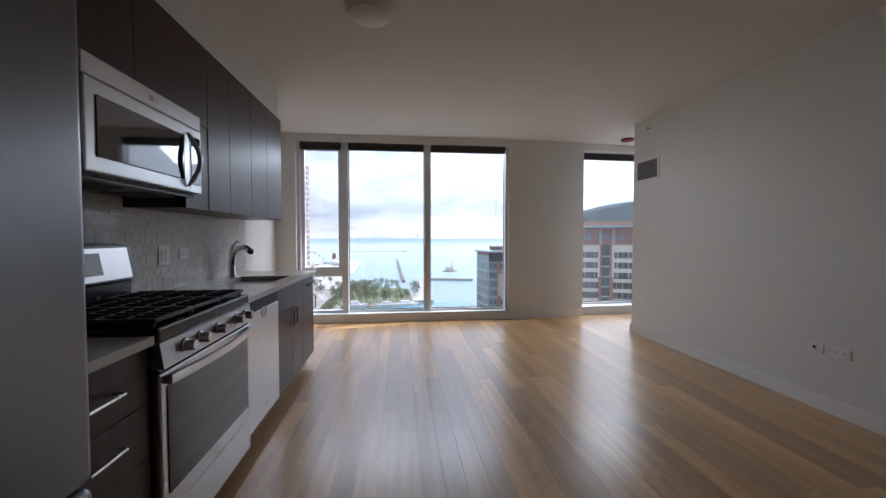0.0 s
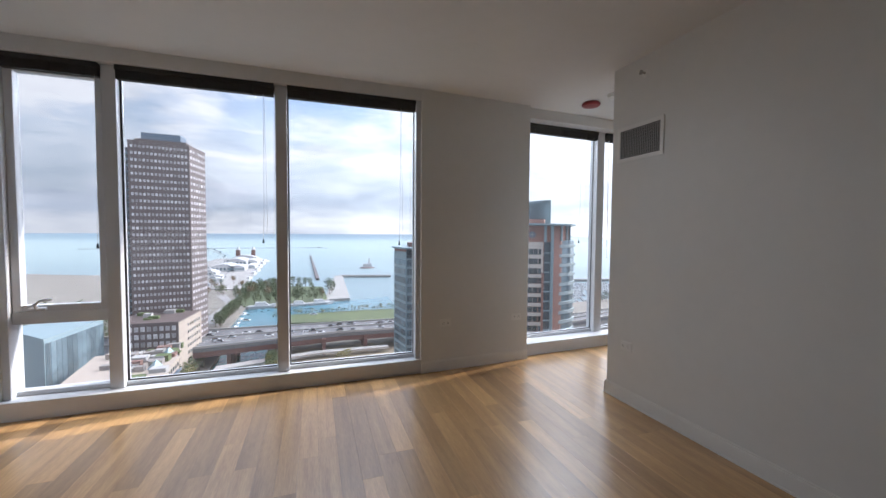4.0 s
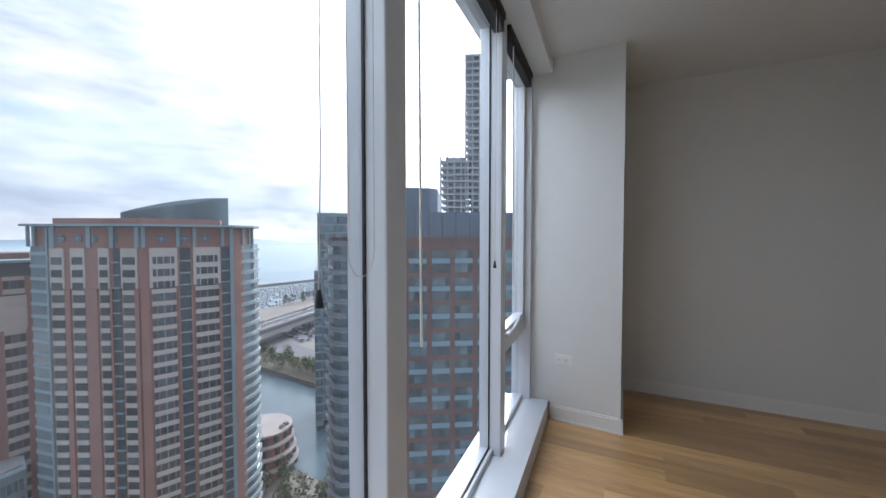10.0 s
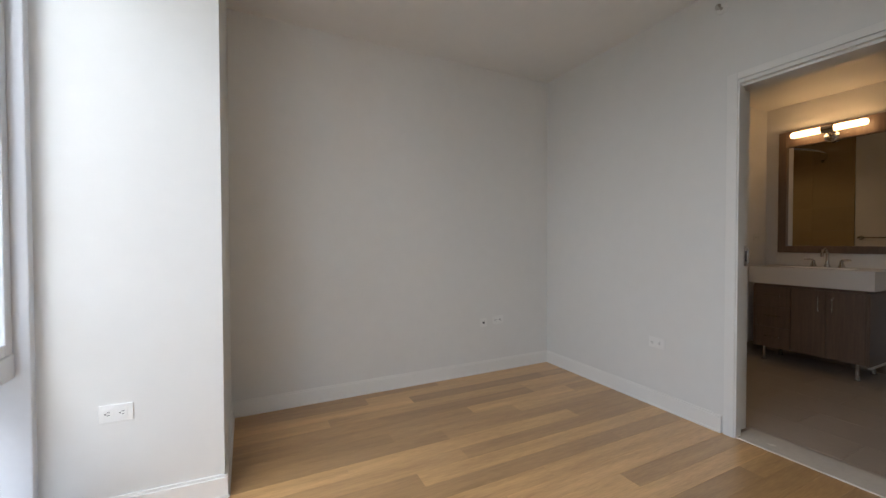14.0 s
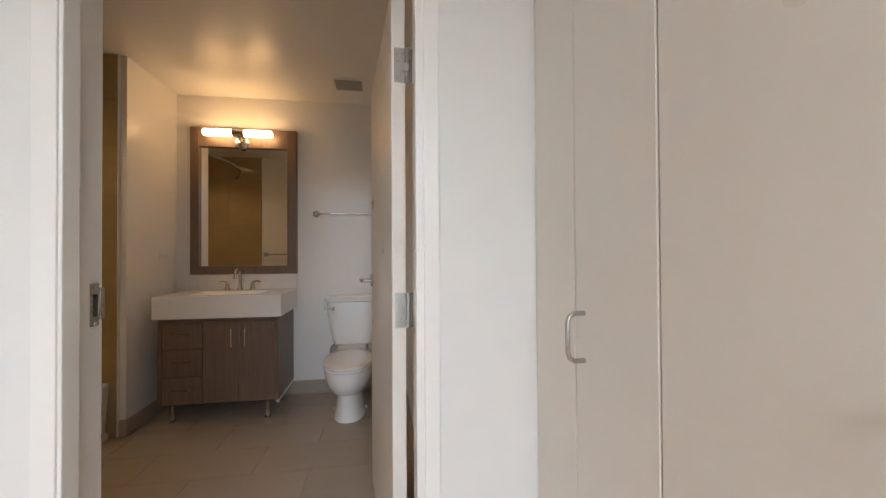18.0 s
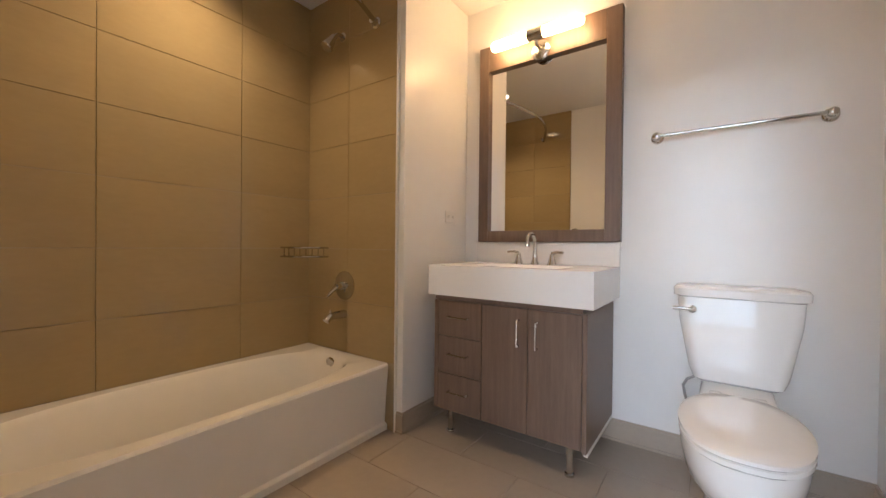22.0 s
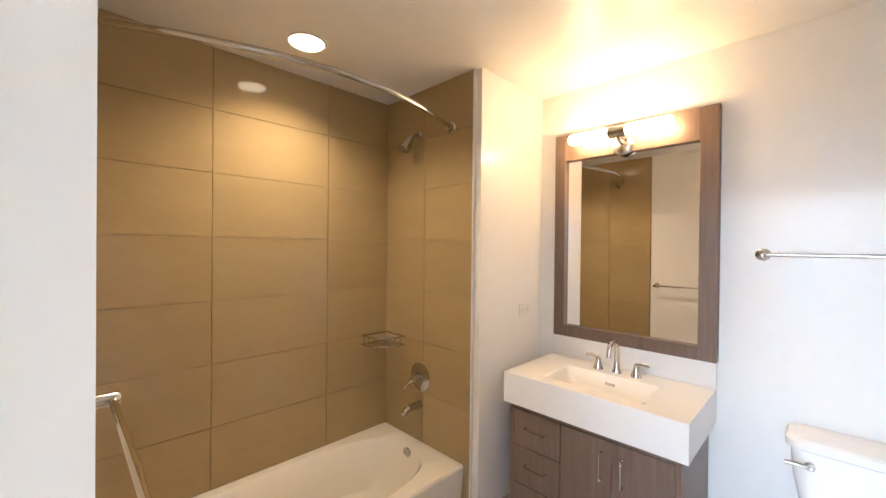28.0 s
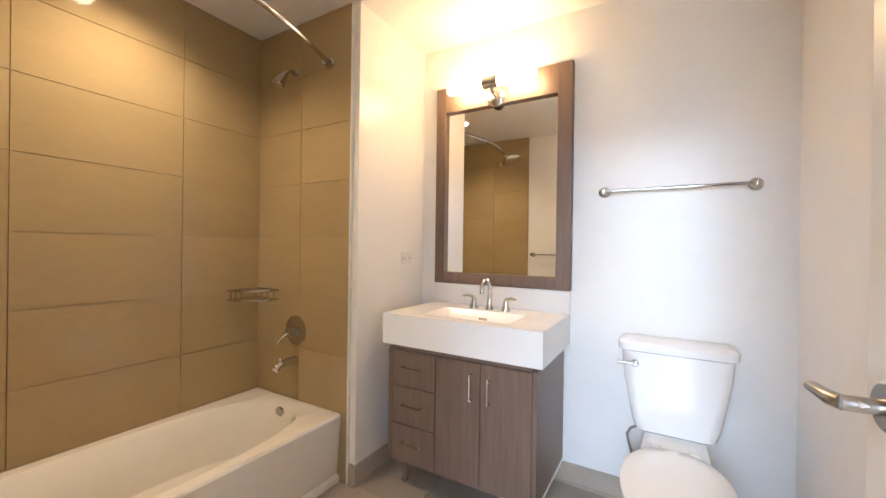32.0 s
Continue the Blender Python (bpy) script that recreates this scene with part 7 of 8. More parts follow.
# the long terraced block along the street
ZTR = -48.5
tb0 = [polar(-22.4, 130), polar(-16.9, 177), polar(-18.3, 190), polar(-24.6, 196), polar(-30.0, 150)]
tbk = tower("terrace_block", "beige terraced apartment block with planted roof and balconies", tb0, GZ, ZTR, LIME, 3.2, [(0, 18, 0.45, 0.5, DGLASS, DGLASSI, 0.6)], limit=120)
d, n = outward(tb0[0], tb0[1])
for k in range(17):
    p = Vector(tb0[0]).lerp(Vector(tb0[1]), (k + 0.7) / 18)
    for fl in range(5):
        bm = B()
        a, b = p - d * 1.1, p + d * 1.1
        z = ZTR - 3.6 - fl * 3.2
        prism(bm, [tuple(a), tuple(b), tuple(b + n * 1.4), tuple(a + n * 1.4)], z, z + 0.2)
        prism(bm, [tuple(a + n * 1.32), tuple(b + n * 1.32), tuple(b + n * 1.4), tuple(a + n * 1.4)], z + 0.2, z + 1.1)
        part("balcony", bm, SLATE, tbk, "dark balcony")
q = random.Random(5)
for k in range(90):
    a = q.uniform(-28.5, -17.6)
    dmin = 132 + (a + 22.4) * 8.2 if a > -22.4 else 131
    dd = q.uniform(max(dmin, 131) + 3, 190 if a > -24.5 else 160)
    x, y = polar(a, dd)
    if Vector((x, y)).to_tuple() and (Vector((x, y)) - Vector(tb0[0])).dot(n) < -3.0:
        part("roof_box", box(B(), x, x + q.uniform(1.5, 6), y, y + q.uniform(1.5, 4), ZTR + 1, ZTR + 1 + q.uniform(0.4, 2.4)), q.choice((ROOFW, CONC, LEAF, LEAF, BRICKD, DECKING, LIME, DECKING)), tbk)
for az_, dd in ((-18.75, 163), (-20.65, 147), (-22.3, 137), (-17.4, 178)):
    x, y = polar(az_ - 0.5, dd + 2)
    part("turret_roof", cyl(B(), (x, y, ZTR + 1), (x, y, ZTR + 4.2), 2.9, 0.2, 4), TEAL, tbk, "grey green pyramid roof")

# the brick tower by the river: a left face, a main face and a rounded glazed corner
ZR = 3.2
LC, MC, RC = polar(18.0, 109), polar(25.4, 97), polar(34.9, 99.5)
RA = [polar(16.9, 113), LC, MC, RC, polar(36.0, 101.3), polar(36.7, 104.3), polar(37.1, 108.5), polar(36.5, 126), polar(20.0, 138)]
rt = thing("brick_tower", (*polar(28, 110), GZ), "tall red brick apartment tower with pale stone bays", "tower", "towers")
part("wall", prism(B(), RA, GZ, ZR), BRICK, rt, "red brick walls")
fc = Facade(rt, 300)
FH = 2.5


def bay(face, az0, az1, cols, stone=True, margin=0.12):
    """A stack of windows with pale bands between them, framed by stone at the top three floors."""
    p, q = face
    d, n = outward(p, q)
    a, b = on_face(p, q, az0), on_face(p, q, az1)
    if (b - a).dot(d) < 0:
        a, b = b, a
    w = (b - a).length
    if stone:
        part("stone_bay", prism(B(), [tuple(a), tuple(b), tuple(b + n * 0.25), tuple(a + n * 0.25)], -8.9, -1.0), STONE, rt, "pale stone bay")
    for r in range(27):
        z = -2.75 - r * FH - 1.45
        base = n * (0.25 if stone and r < 3 else 0.02)
        m = 0.18 if r < 3 else margin
        u = a + d * (w * m * 0.5)
        span = w * (1 - m)
        shares = [1.0] if cols == 1 else ([0.2, 0.6, 0.2] if cols == 3 else [0.5, 0.5])
        run = 0.0
        for sh in shares:
            fc.add("window", u + base + d * (span * run + 0.09), d, n, span * sh - 0.18, z, 1.45, DGLASS, DGLASSI, 0.06)
            if sh > 0.4 and cols == 3:
                fc.add("window_bar", u + base + d * (span * (run + sh * 0.5) - 0.05), d, n, 0.1, z, 1.45, STONE, STONEI, 0.12)
            run += sh
        if r >= 3:
            fc.add("spandrel", u + n * 0.02, d, n, span, z + 1.5, FH - 1.6, STONE, STONEI, 0.22)
    return a, b


LEFT, MAIN = (LC, MC), (MC, RC)
bay(MAIN, 26.3, 29.0, 3)
bay(MAIN, 30.6, 33.5, 3)
bay(LEFT, 23.8, 25.25, 1)
bay(LEFT, 21.9, 22.8, 1)
bay(LEFT, 19.7, 20.8, 1)
bay(LEFT, 18.15, 19.2, 1)
fc.close()
for face, a0, a1 in ((MAIN, 25.42, 26.25), (MAIN, 29.02, 29.2), (MAIN, 30.35, 30.58), (MAIN, 33.3, 33.6), (LEFT, 25.0, 25.38), (LEFT, 20.85, 21.8), (LEFT, 22.85, 23.05), (LEFT, 19.25, 19.65)):
    strip(rt, "brick_pier", *face, a0, a1, GZ, -9.0, 0.4, BRICK)
for face, a0, a1 in ((MAIN, 29.25, 30.32), (MAIN, 33.62, 34.6), (LEFT, 23.1, 23.75)):
    strip(rt, "balcony_recess", *face, a0, a1, GZ, -1.0, 0.05, DGLASS, "dark balcony recess")
    for r in range(27):
        strip(rt, "balcony", *face, a0, a1, -3.9 - r * FH, -3.65 - r * FH, 0.5, TEAL)
strip(rt, "corner_post", *MAIN, 34.55, 34.95, GZ, ZR, 0.5, TEAL, "grey teal corner post")
strip(rt, "corner_post", *LEFT, 17.95, 18.1, GZ, ZR, 0.4, TEAL, "grey teal corner post")
curve = [Vector(p) for p in RA[3:7]]
axis = Vector(polar(35.0, 108.5))
smooth_curve = []
for k in range(len(curve) - 1):
    for f in (0.0, 0.33, 0.67):
        smooth_curve.append(curve[k].lerp(curve[k + 1], f))
smooth_curve.append(curve[-1])
r_mean = sum((p - axis).length for p in smooth_curve) / len(smooth_curve)
smooth_curve = [axis + (p - axis).normalized() * (r_mean * 0.5 + (p - axis).length * 0.5 + 0.25) for p in smooth_curve]
part("glass_bay", prism(B(), [tuple(p) for p in smooth_curve] + [tuple(axis)], GZ, -0.6), SKYGLASS, rt, "rounded glazed corner bay")
left_bay = [polar(16.75, 112.5), polar(17.95, 108.6), polar(18.0, 112)]
part("glass_bay", prism(B(), left_bay, GZ, -0.6), SKYGLASS, rt, "glazed corner bay")
for r in range(28):
    z = -2.0 - r * FH
    ring = [tuple(axis + (p - axis) * 1.06) for p in smooth_curve]
    part("balcony", prism(B(), ring + [tuple(p) for p in reversed(smooth_curve)], z - 0.45, z + 0.35), BANDT, rt, "pale curved balcony band")
    part("balcony", prism(B(), [polar(16.65, 112.8), polar(17.9, 108.2), polar(17.95, 108.8), polar(16.8, 112.9)], z - 0.35, z + 0.3), TEAL, rt)
for face, azs in ((MAIN, (27.5, 29.75, 31.9)), (LEFT, (19.0, 20.3, 21.5, 23.2))):
    d, n = outward(*face)
    for a_ in azs:
        p = on_face(*face, a_)
        bm = B()
        lathe(bm, [(0.85, 0), (0.85, 0.12), (0.7, 0.14)], (0, 0, 0), 20)
        w_ = part("round_window", bm, SLATE, rt, "round dark window")
        m = Matrix(((d.x, 0, n.x, p.x), (d.y, 0, n.y, p.y), (0, 1, 0, 0.9), (0, 0, 0, 1)))
        w_.data.transform(m)
        bm = B()
        box(bm, -0.06, 0.06, -0.8, 0.8, 0.14, 0.2)
        box(bm, -0.8, 0.8, -0.06, 0.06, 0.14, 0.2)
        bar = part("window_cross", bm, STONE, w_)
        bar.data.transform(m)
eave = [polar(16.0, 110), polar(25.5, 94.6), polar(35.2, 97), polar(37.4, 101), polar(38.1, 107), polar(37, 126), polar(19.5, 137)]
part("eave", prism(B(), eave, ZR + 0.1, ZR + 0.55), TEAL, rt, "wide flat teal eave")
part("attic", prism(B(), [polar(18.4, 108), polar(25.5, 97), polar(33.6, 99), polar(34, 114), polar(21, 128)], ZR + 0.55, ZR + 1.7), BRICK, rt)
for az_, d_ in ((36.1, 101.2), (36.8, 104.3), (37.2, 108), (17.0, 111.8), (16.6, 113)):
    x, y = polar(az_, d_)
    part("eave_post", cyl(B(), (x, y, -0.7), (x, y, ZR + 0.1), 0.3, None, 10), TEAL, rt)
for k, (face, azs) in enumerate(((MAIN, (25.6, 28.9, 30.6, 33.6)), (LEFT, (18.2, 21.0, 22.9, 25.1)))):
    for a_ in azs:
        strip(rt, "frieze_post", *face, a_, a_ + 0.35, -0.9, ZR + 0.1, 0.35, TEAL)
fin = B()
p0, p1 = Vector(polar(23.9, 106)), Vector(polar(34.5, 104))
ring0, ring1 = [], []
for k in range(13):
    f = k / 12
    c_ = p0.lerp(p1, f)
    zt = 6.4 + 3.8 * math.sin(f * math.pi / 2) ** 0.9
    ring0.append((c_.x, c_.y, zt))
    ring1.append((c_.x + 0.3, c_.y + 1.2, zt))
loft(fin, [[(x, y, ZR + 0.5) for x, y, _ in ring0], ring0, ring1, [(x, y, ZR + 0.5) for x, y, _ in ring1]], cap=False)
part("curved_screen", fin, TEAL, rt, "curved teal roof screen")
# its lower neighbour
N0, N1, N2 = polar(11.1, 142), polar(12.9, 131), polar(16.9, 133)
ZB = -4.6
nb = thing("brick_tower", (*polar(14, 142), GZ), "lower red brick tower with a teal glass corner", "tower", "towers")
part("wall", prism(B(), [N0, N1, N2, polar(18.5, 150), polar(12, 162)], GZ, ZB), BRICK, nb)
fc = Facade(nb, 160)
for r in range(24):
    z = ZB - 6.0 - r * 3.1
    d, n = outward(N1, N2)
    a, b = on_face(N1, N2, 14.75), on_face(N1, N2, 16.2)
    w = (b - a).length
    for k in range(3):
        fc.add("window", a + d * (w * (k + 0.06) / 3), d, n, w * 0.29, z, 1.8, DGLASS, DGLASSI, 0.06)
    fc.add("spandrel", a, d, n, w, z + 1.9, 1.1, STONE, STONEI, 0.22)
    for p, q, a0, a1, cols in ((N1, N2, 12.95, 14.1, 3), (N0, N1, 11.2, 12.85, 5)):
        d, n = outward(p, q)
        a, b = on_face(p, q, a0), on_face(p, q, a1)
        w = (b - a).length
        for k in range(cols):
            fc.add("window", a + (b - a) * ((k + 0.05) / cols) + n * 0.15, (b - a).normalized(), n, w * 0.9 / cols, z, 2.1, SKYGLASS, SKYGLASSI, 0.06)
fc.close()
strip(nb, "stone_bay", N1, N2, 14.3, 16.3, -20.0, -12.2, 0.2, STONE, "pale stone bay")
strip(nb, "glass_bay", N1, N2, 12.9, 14.15, GZ, ZB - 1, 0.12, TEAL, "teal glazed bay")
strip(nb, "glass_bay", N0, N1, 11.1, 12.9, GZ, ZB - 1, 0.12, TEAL, "teal glazed bay")
strip(nb, "top_band", N1, N2, 12.9, 16.9, ZB - 3.2, ZB - 0.2, 0.3, DGLASS, "dark glazed top floor")
part("roof_edge", prism(B(), [polar(10.7, 141), polar(12.8, 128.5), polar(17.2, 130.5), polar(18.5, 150), polar(12, 162)], ZB, ZB + 0.6), TEAL, nb)
part("attic", prism(B(), [polar(13.3, 136), polar(16.6, 137), polar(17, 150), polar(13, 150)], ZB + 0.6, ZB + 2.0), BRICKD, nb)
tower("podium_block", "low grey podium with a white roof beside the tower", [polar(8.5, 135), polar(13.5, 122), polar(15.9, 124), polar(15.5, 142)], GZ, -50.5, TEAL, 4.0, [(0, 8, 0.8, 0.6, SKYGLASS, SKYGLASSI, 0.4), (1, 5, 0.8, 0.6, SKYGLASS, SKYGLASSI, 0.4)], limit=80)
part("white_roof", prism(B(), [polar(10, 135), polar(13.6, 124), polar(15.6, 126), polar(15.3, 139)], -49.5, -49.2), ROOFW, bpy.data.objects["podium_block.001"], "white flat roof")
# low building with round terraces by the river
low = thing("terrace_block", (*polar(38.2, 128), GZ), "low red and white building with round terraces", "building")
for k in range(4):
    zc = GZ + 3.2 * k
    c_ = Vector(polar(38.3, 126))
    rr = 9.5 - 0.6 * k
    ring = [(c_.x + rr * math.cos(math.tau * j / 28), c_.y + rr * math.sin(math.tau * j / 28)) for j in range(28)]
    part("storey", prism(B(), [(c_.x + (x - c_.x) * 0.9, c_.y + (y - c_.y) * 0.9) for x, y in ring], zc, zc + 2.7), BRICK, low)
    part("terrace_ring", prism(B(), ring, zc + 2.7, zc + 3.2), STONE, low, "white round terrace edge")
    for j in range(0, 28, 2):
        x, y = ring[j]
        part("window", box(B(), x * 0.9 + c_.x * 0.1 - 0.5, x * 0.9 + c_.x * 0.1 + 0.5, y * 0.9 + c_.y * 0.1 - 0.5, y * 0.9 + c_.y * 0.1 + 0.5, zc + 0.5, zc + 2.2), DGLASS, low)
    for j in range(6):
        q = random.Random(j + k * 9)
        a = q.uniform(3.4, 6.0)
        part("planter", box(B(), c_.x + rr * 0.85 * math.cos(a), c_.x + rr * 0.85 * math.cos(a) + 1.2, c_.y + rr * 0.85 * math.sin(a), c_.y + rr * 0.85 * math.sin(a) + 1.2, zc + 3.2, zc + 3.9), q.choice((LEAF, STONE, BRICKD)), low)

# the brown tower with blue panels
DC = 54.0


def face_c(az_, push=0.0):
    d = (DC + push) / math.cos(radians(az_ - 58.0))
    return polar(az_, d)


CC = [face_c(46.7, 5.5), face_c(47.4, 1.6), face_c(48.6, 0.4), face_c(50.4, 0.0), face_c(84, 0.0), face_c(80, 30), face_c(50, 30)]
ZCc = 1.0
ct = thing("brown_tower", (*face_c(60, 10), GZ), "brown brick tower with pale blue window panels", "tower", "towers")
part("wall", prism(B(), CC, GZ, ZCc), BRICKD, ct, "brown brick walls")
part("coping", prism(B(), [face_c(47.0, 2.0), face_c(48.4, 0.1), face_c(50.2, -0.25), face_c(84, -0.25), face_c(84, 0.4), face_c(50.4, 0.4)], ZCc, ZCc + 0.25), BRICKD, ct)
fc = Facade(ct, 300)
d, n = outward(CC[3], CC[4])
if d.dot(Vector(CC[4]) - Vector(CC[3])) < 0:
    d = -d
foot = Vector(face_c(58.0))
UP = 3.85
for r in range(18):
    for c in range(9):
        o = foot + d * (-6.24 + 3.2 * c)
        z = -0.55 - r * UP
        for x0, w in ((0.0, 0.72), (0.78, 0.98), (1.82, 0.6)):
            fc.add("window", o + d * x0, d, n, w, z - 1.1, 1.1, PGLASS, PGLASSI, 0.05)
            fc.add("window", o + d * x0, d, n, w, z - 3.1, 1.2, PGLASS, PGLASSI, 0.05)
        fc.add("panel", o - d * 0.03, d, n, 2.5, z - 1.86, 0.7, PANEL, PANEL, 0.14)
fc.close()
studs = B()
for r in range(18):
    for c in range(9):
        o = foot + d * (-6.24 + 3.2 * c - 0.42) + n * 0.05
        box(studs, o.x - 0.06, o.x + 0.06, o.y - 0.06, o.y + 0.06, -0.2 - r * UP, -0.05 - r * UP)
part("wall_studs", studs, CONC, ct, "small pale studs", kind="stuff")
outp = [face_c(46.3, 4.0), face_c(46.9, 1.0), face_c(47.5, -0.2), face_c(48.4, -0.9), face_c(49.4, -0.9), face_c(50.4, -0.4)]
inner = [CC[0], CC[1], CC[2], face_c(50.4, -0.05)]
part("balcony_glazing", prism(B(), [face_c(46.8, 4.6), face_c(47.5, 0.9), face_c(48.6, -0.2), face_c(50.35, -0.05), CC[2], CC[1]], GZ, ZCc - 0.8), PGLASS, ct, "glazing behind the balconies")
for r in range(34):
    z = ZCc - 1.0 - r * UP / 2
    part("balcony_slab", prism(B(), inner + outp[::-1], z, z + 0.16), CONC, ct)
    bm = B()
    for a, b in zip(outp, outp[1:]):
        va, vb = Vector(a), Vector(b)
        n2 = Vector(((vb - va).y, -(vb - va).x)).normalized() * 0.05
        prism(bm, [a, b, (b[0] + n2.x, b[1] + n2.y), (a[0] + n2.x, a[1] + n2.y)], z + 0.16, z + 0.75)
    part("balcony_rail", bm, RAILG, ct, "grey glass balcony rail")
pent = thing("roof_block", (*face_c(58, 8), ZCc), "blue-grey mechanical block on the roof", "roof block")
part("lower_block", prism(B(), [face_c(50.4, 1.5), face_c(76, 1.5), face_c(76, 22), face_c(51, 22)], ZCc + 0.25, ZCc + 3.75), SLATE, pent)
part("upper_block", prism(B(), [face_c(52.4, 4), face_c(54.0, 2.6), face_c(61.2, 2.6), face_c(62.4, 4), face_c(63, 18), face_c(53, 18)], ZCc + 3.75, ZCc + 7.3), SLATE, pent)
for k in range(12):
    a, b = face_c(51.0 + k * 2.0, 1.44), face_c(51.0 + k * 2.0 + 0.12, 1.5)
    part("panel_seam", box(B(), min(a[0], b[0]), max(a[0], b[0]), min(a[1], b[1]), max(a[1], b[1]), ZCc + 0.3, ZCc + 3.7), BROWN, pent)
gt = tower("glass_tower", "pale blue glass tower behind", [polar(45.4, 150), polar(49.6, 150), polar(49.8, 170), polar(45.6, 170)], GZ, 9.0, TEAL, 3.2,
           [(0, 8, 0.92, 0.8, SKYGLASS, SKYGLASSI, 0.1)], limit=90)
tower("glass_tower", "lower glass wing of the tower", [polar(44.9, 146), polar(46.0, 146), polar(46.2, 165), polar(45.1, 165)], GZ, -12.0, TEAL, 3.2, [(0, 3, 0.92, 0.8, SKYGLASS, SKYGLASSI, 0.1)], limit=60)
for az0, az1, zt in ((63.2, 67.25, 40.5), (66.9, 71.0, 90.0)):
    dd = 190
    o = [polar(az0, dd), polar(az1, dd), polar(az1, dd + 22), polar(az0 + 0.4, dd + 22)]
    t = thing("construction_tower", (*polar(az0 + 1, dd), GZ), "concrete tower under construction with open floors", "tower", "towers")
    part("core", prism(B(), [polar(az0 + 0.7, dd + 3), polar(az1 - 0.5, dd + 3), polar(az1 - 0.5, dd + 18), polar(az0 + 0.9, dd + 18)], GZ, zt), HAZEC, t)
    z = -20.0
    while z < zt:
        part("floor_slab", prism(B(), o, z, z + 0.9), RAWC, t)
        z += 3.2
    for k in range(5):
        a = az0 + (az1 - az0) * k / 4
        x, y = polar(a, dd + 0.4)
        part("column", box(B(), x - 0.4, x + 0.4, y - 0.1, y + 0.5, -20.0, zt), RAWC, t)

# pier buildings, wheel, boats
def hall(x, y, w, d, h, label):
    t = thing("pier_hall", g(x, y), label, "hall", "pier halls")
    part("wall", box(B(), x * S, x * S + w, y * S, y * S + d, GZ + 1, GZ + 1 + h), PALEW, t)
    bm = B()
    ring = [(x * S + w * k / 8, GZ + 1 + h + 0.25 * w * math.sin(math.pi * k / 8) * 0.5) for k in range(9)]
    loft(bm, [[(a, y * S, b) for a, b in ring], [(a, y * S + d, b) for a, b in ring]])
    part("roof", bm, PALEW, t, "white curved roof")
    for k in range(6):
        part("window", box(B(), x * S + w * (0.06 + 0.16 * k), x * S + w * (0.16 + 0.16 * k), y * S - 0.2, y * S + 0.1, GZ + 3, GZ + 1 + h * 0.8), SKYGLASS, t)


for x, y, w, d, h in ((-205, 900, 16, 14, 4), (-190, 850, 12, 10, 4), (-250, 960, 30, 26, 6), (-238, 1060, 34, 50, 8), (-200, 1060, 24, 40, 7), (-170, 1120, 14, 50, 6), (-245, 1230, 40, 60, 9), (-200, 1260, 26, 50, 7), (-180, 1350, 12, 40, 5), (-250, 1370, 50, 30, 9)):
    hall(x, y, w, d, h, "white pier hall with a curved roof")
for x in (-241, -195):
    t = thing("pier_turret", g(x, 1430), "brown turret with a white cap at the pier head", "turret", "pier turrets")
    X, Y, _ = g(x, 1430)
    part("shaft", box(B(), X - 4, X + 4, Y - 4, Y + 4, GZ + 1, GZ + 26), BRICKD, t)
    part("cap", cyl(B(), (X, Y, GZ + 26), (X, Y, GZ + 35), 4.5, 0.5, 8), PALEW, t)
fw = thing("ferris_wheel", g(-183, 800), "tall white ferris wheel on the pier", "ferris wheel")
X, Y, _ = g(-183, 800)
cz = GZ + 24.5
for r in (22, 20):
    part("rim", tube(B(), [(X + r * math.cos(a), Y, cz + r * math.sin(a)) for a in [math.tau * k / 40 for k in range(40)]], 0.3, 6, closed=True), PALEW, fw)
for k in range(20):
    a = math.tau * k / 20
    part("spoke", tube(B(), [(X, Y, cz), (X + 22 * math.cos(a), Y, cz + 22 * math.sin(a))], 0.1, 5), PALEW, fw)
    part("gondola", box(B(), X + 22.8 * math.cos(a) - 0.8, X + 22.8 * math.cos(a) + 0.8, Y - 1, Y + 1, cz + 22.8 * math.sin(a) - 0.8, cz + 22.8 * math.sin(a) + 0.8, 0.3, 1), SLATE, fw)
for s_ in (-12, 12):
    part("leg", tube(B(), [(X, Y, cz), (X + s_, Y, GZ + 1)], 0.8, 6), PALEW, fw)


def boat_mesh(bm, x, y, z, ln, a):
    c, s_ = math.cos(a), math.sin(a)

    def tr(u, v, w):
        return (x + u * c - v * s_, y + u * s_ + v * c, z + w)
    w = ln * 0.14
    loft(bm, [[tr(-ln / 2, -w * 0.8, 0), tr(ln * 0.2, -w * 0.8, 0), tr(ln * 0.45, 0, 0), tr(ln * 0.2, w * 0.8, 0), tr(-ln / 2, w * 0.8, 0)],
              [tr(-ln / 2, -w, ln * 0.12), tr(ln * 0.22, -w, ln * 0.12), tr(ln * 0.52, 0, ln * 0.14), tr(ln * 0.22, w, ln * 0.12), tr(-ln / 2, w, ln * 0.12)]])
    loft(bm, [[tr(-ln * 0.3, -w * 0.7, ln * 0.12), tr(ln * 0.15, -w * 0.6, ln * 0.12), tr(ln * 0.15, w * 0.6, ln * 0.12), tr(-ln * 0.3, w * 0.7, ln * 0.12)],
              [tr(-ln * 0.28, -w * 0.6, ln * 0.24), tr(ln * 0.05, -w * 0.5, ln * 0.24), tr(ln * 0.05, w * 0.5, ln * 0.24), tr(-ln * 0.28, w * 0.6, ln * 0.24)]])


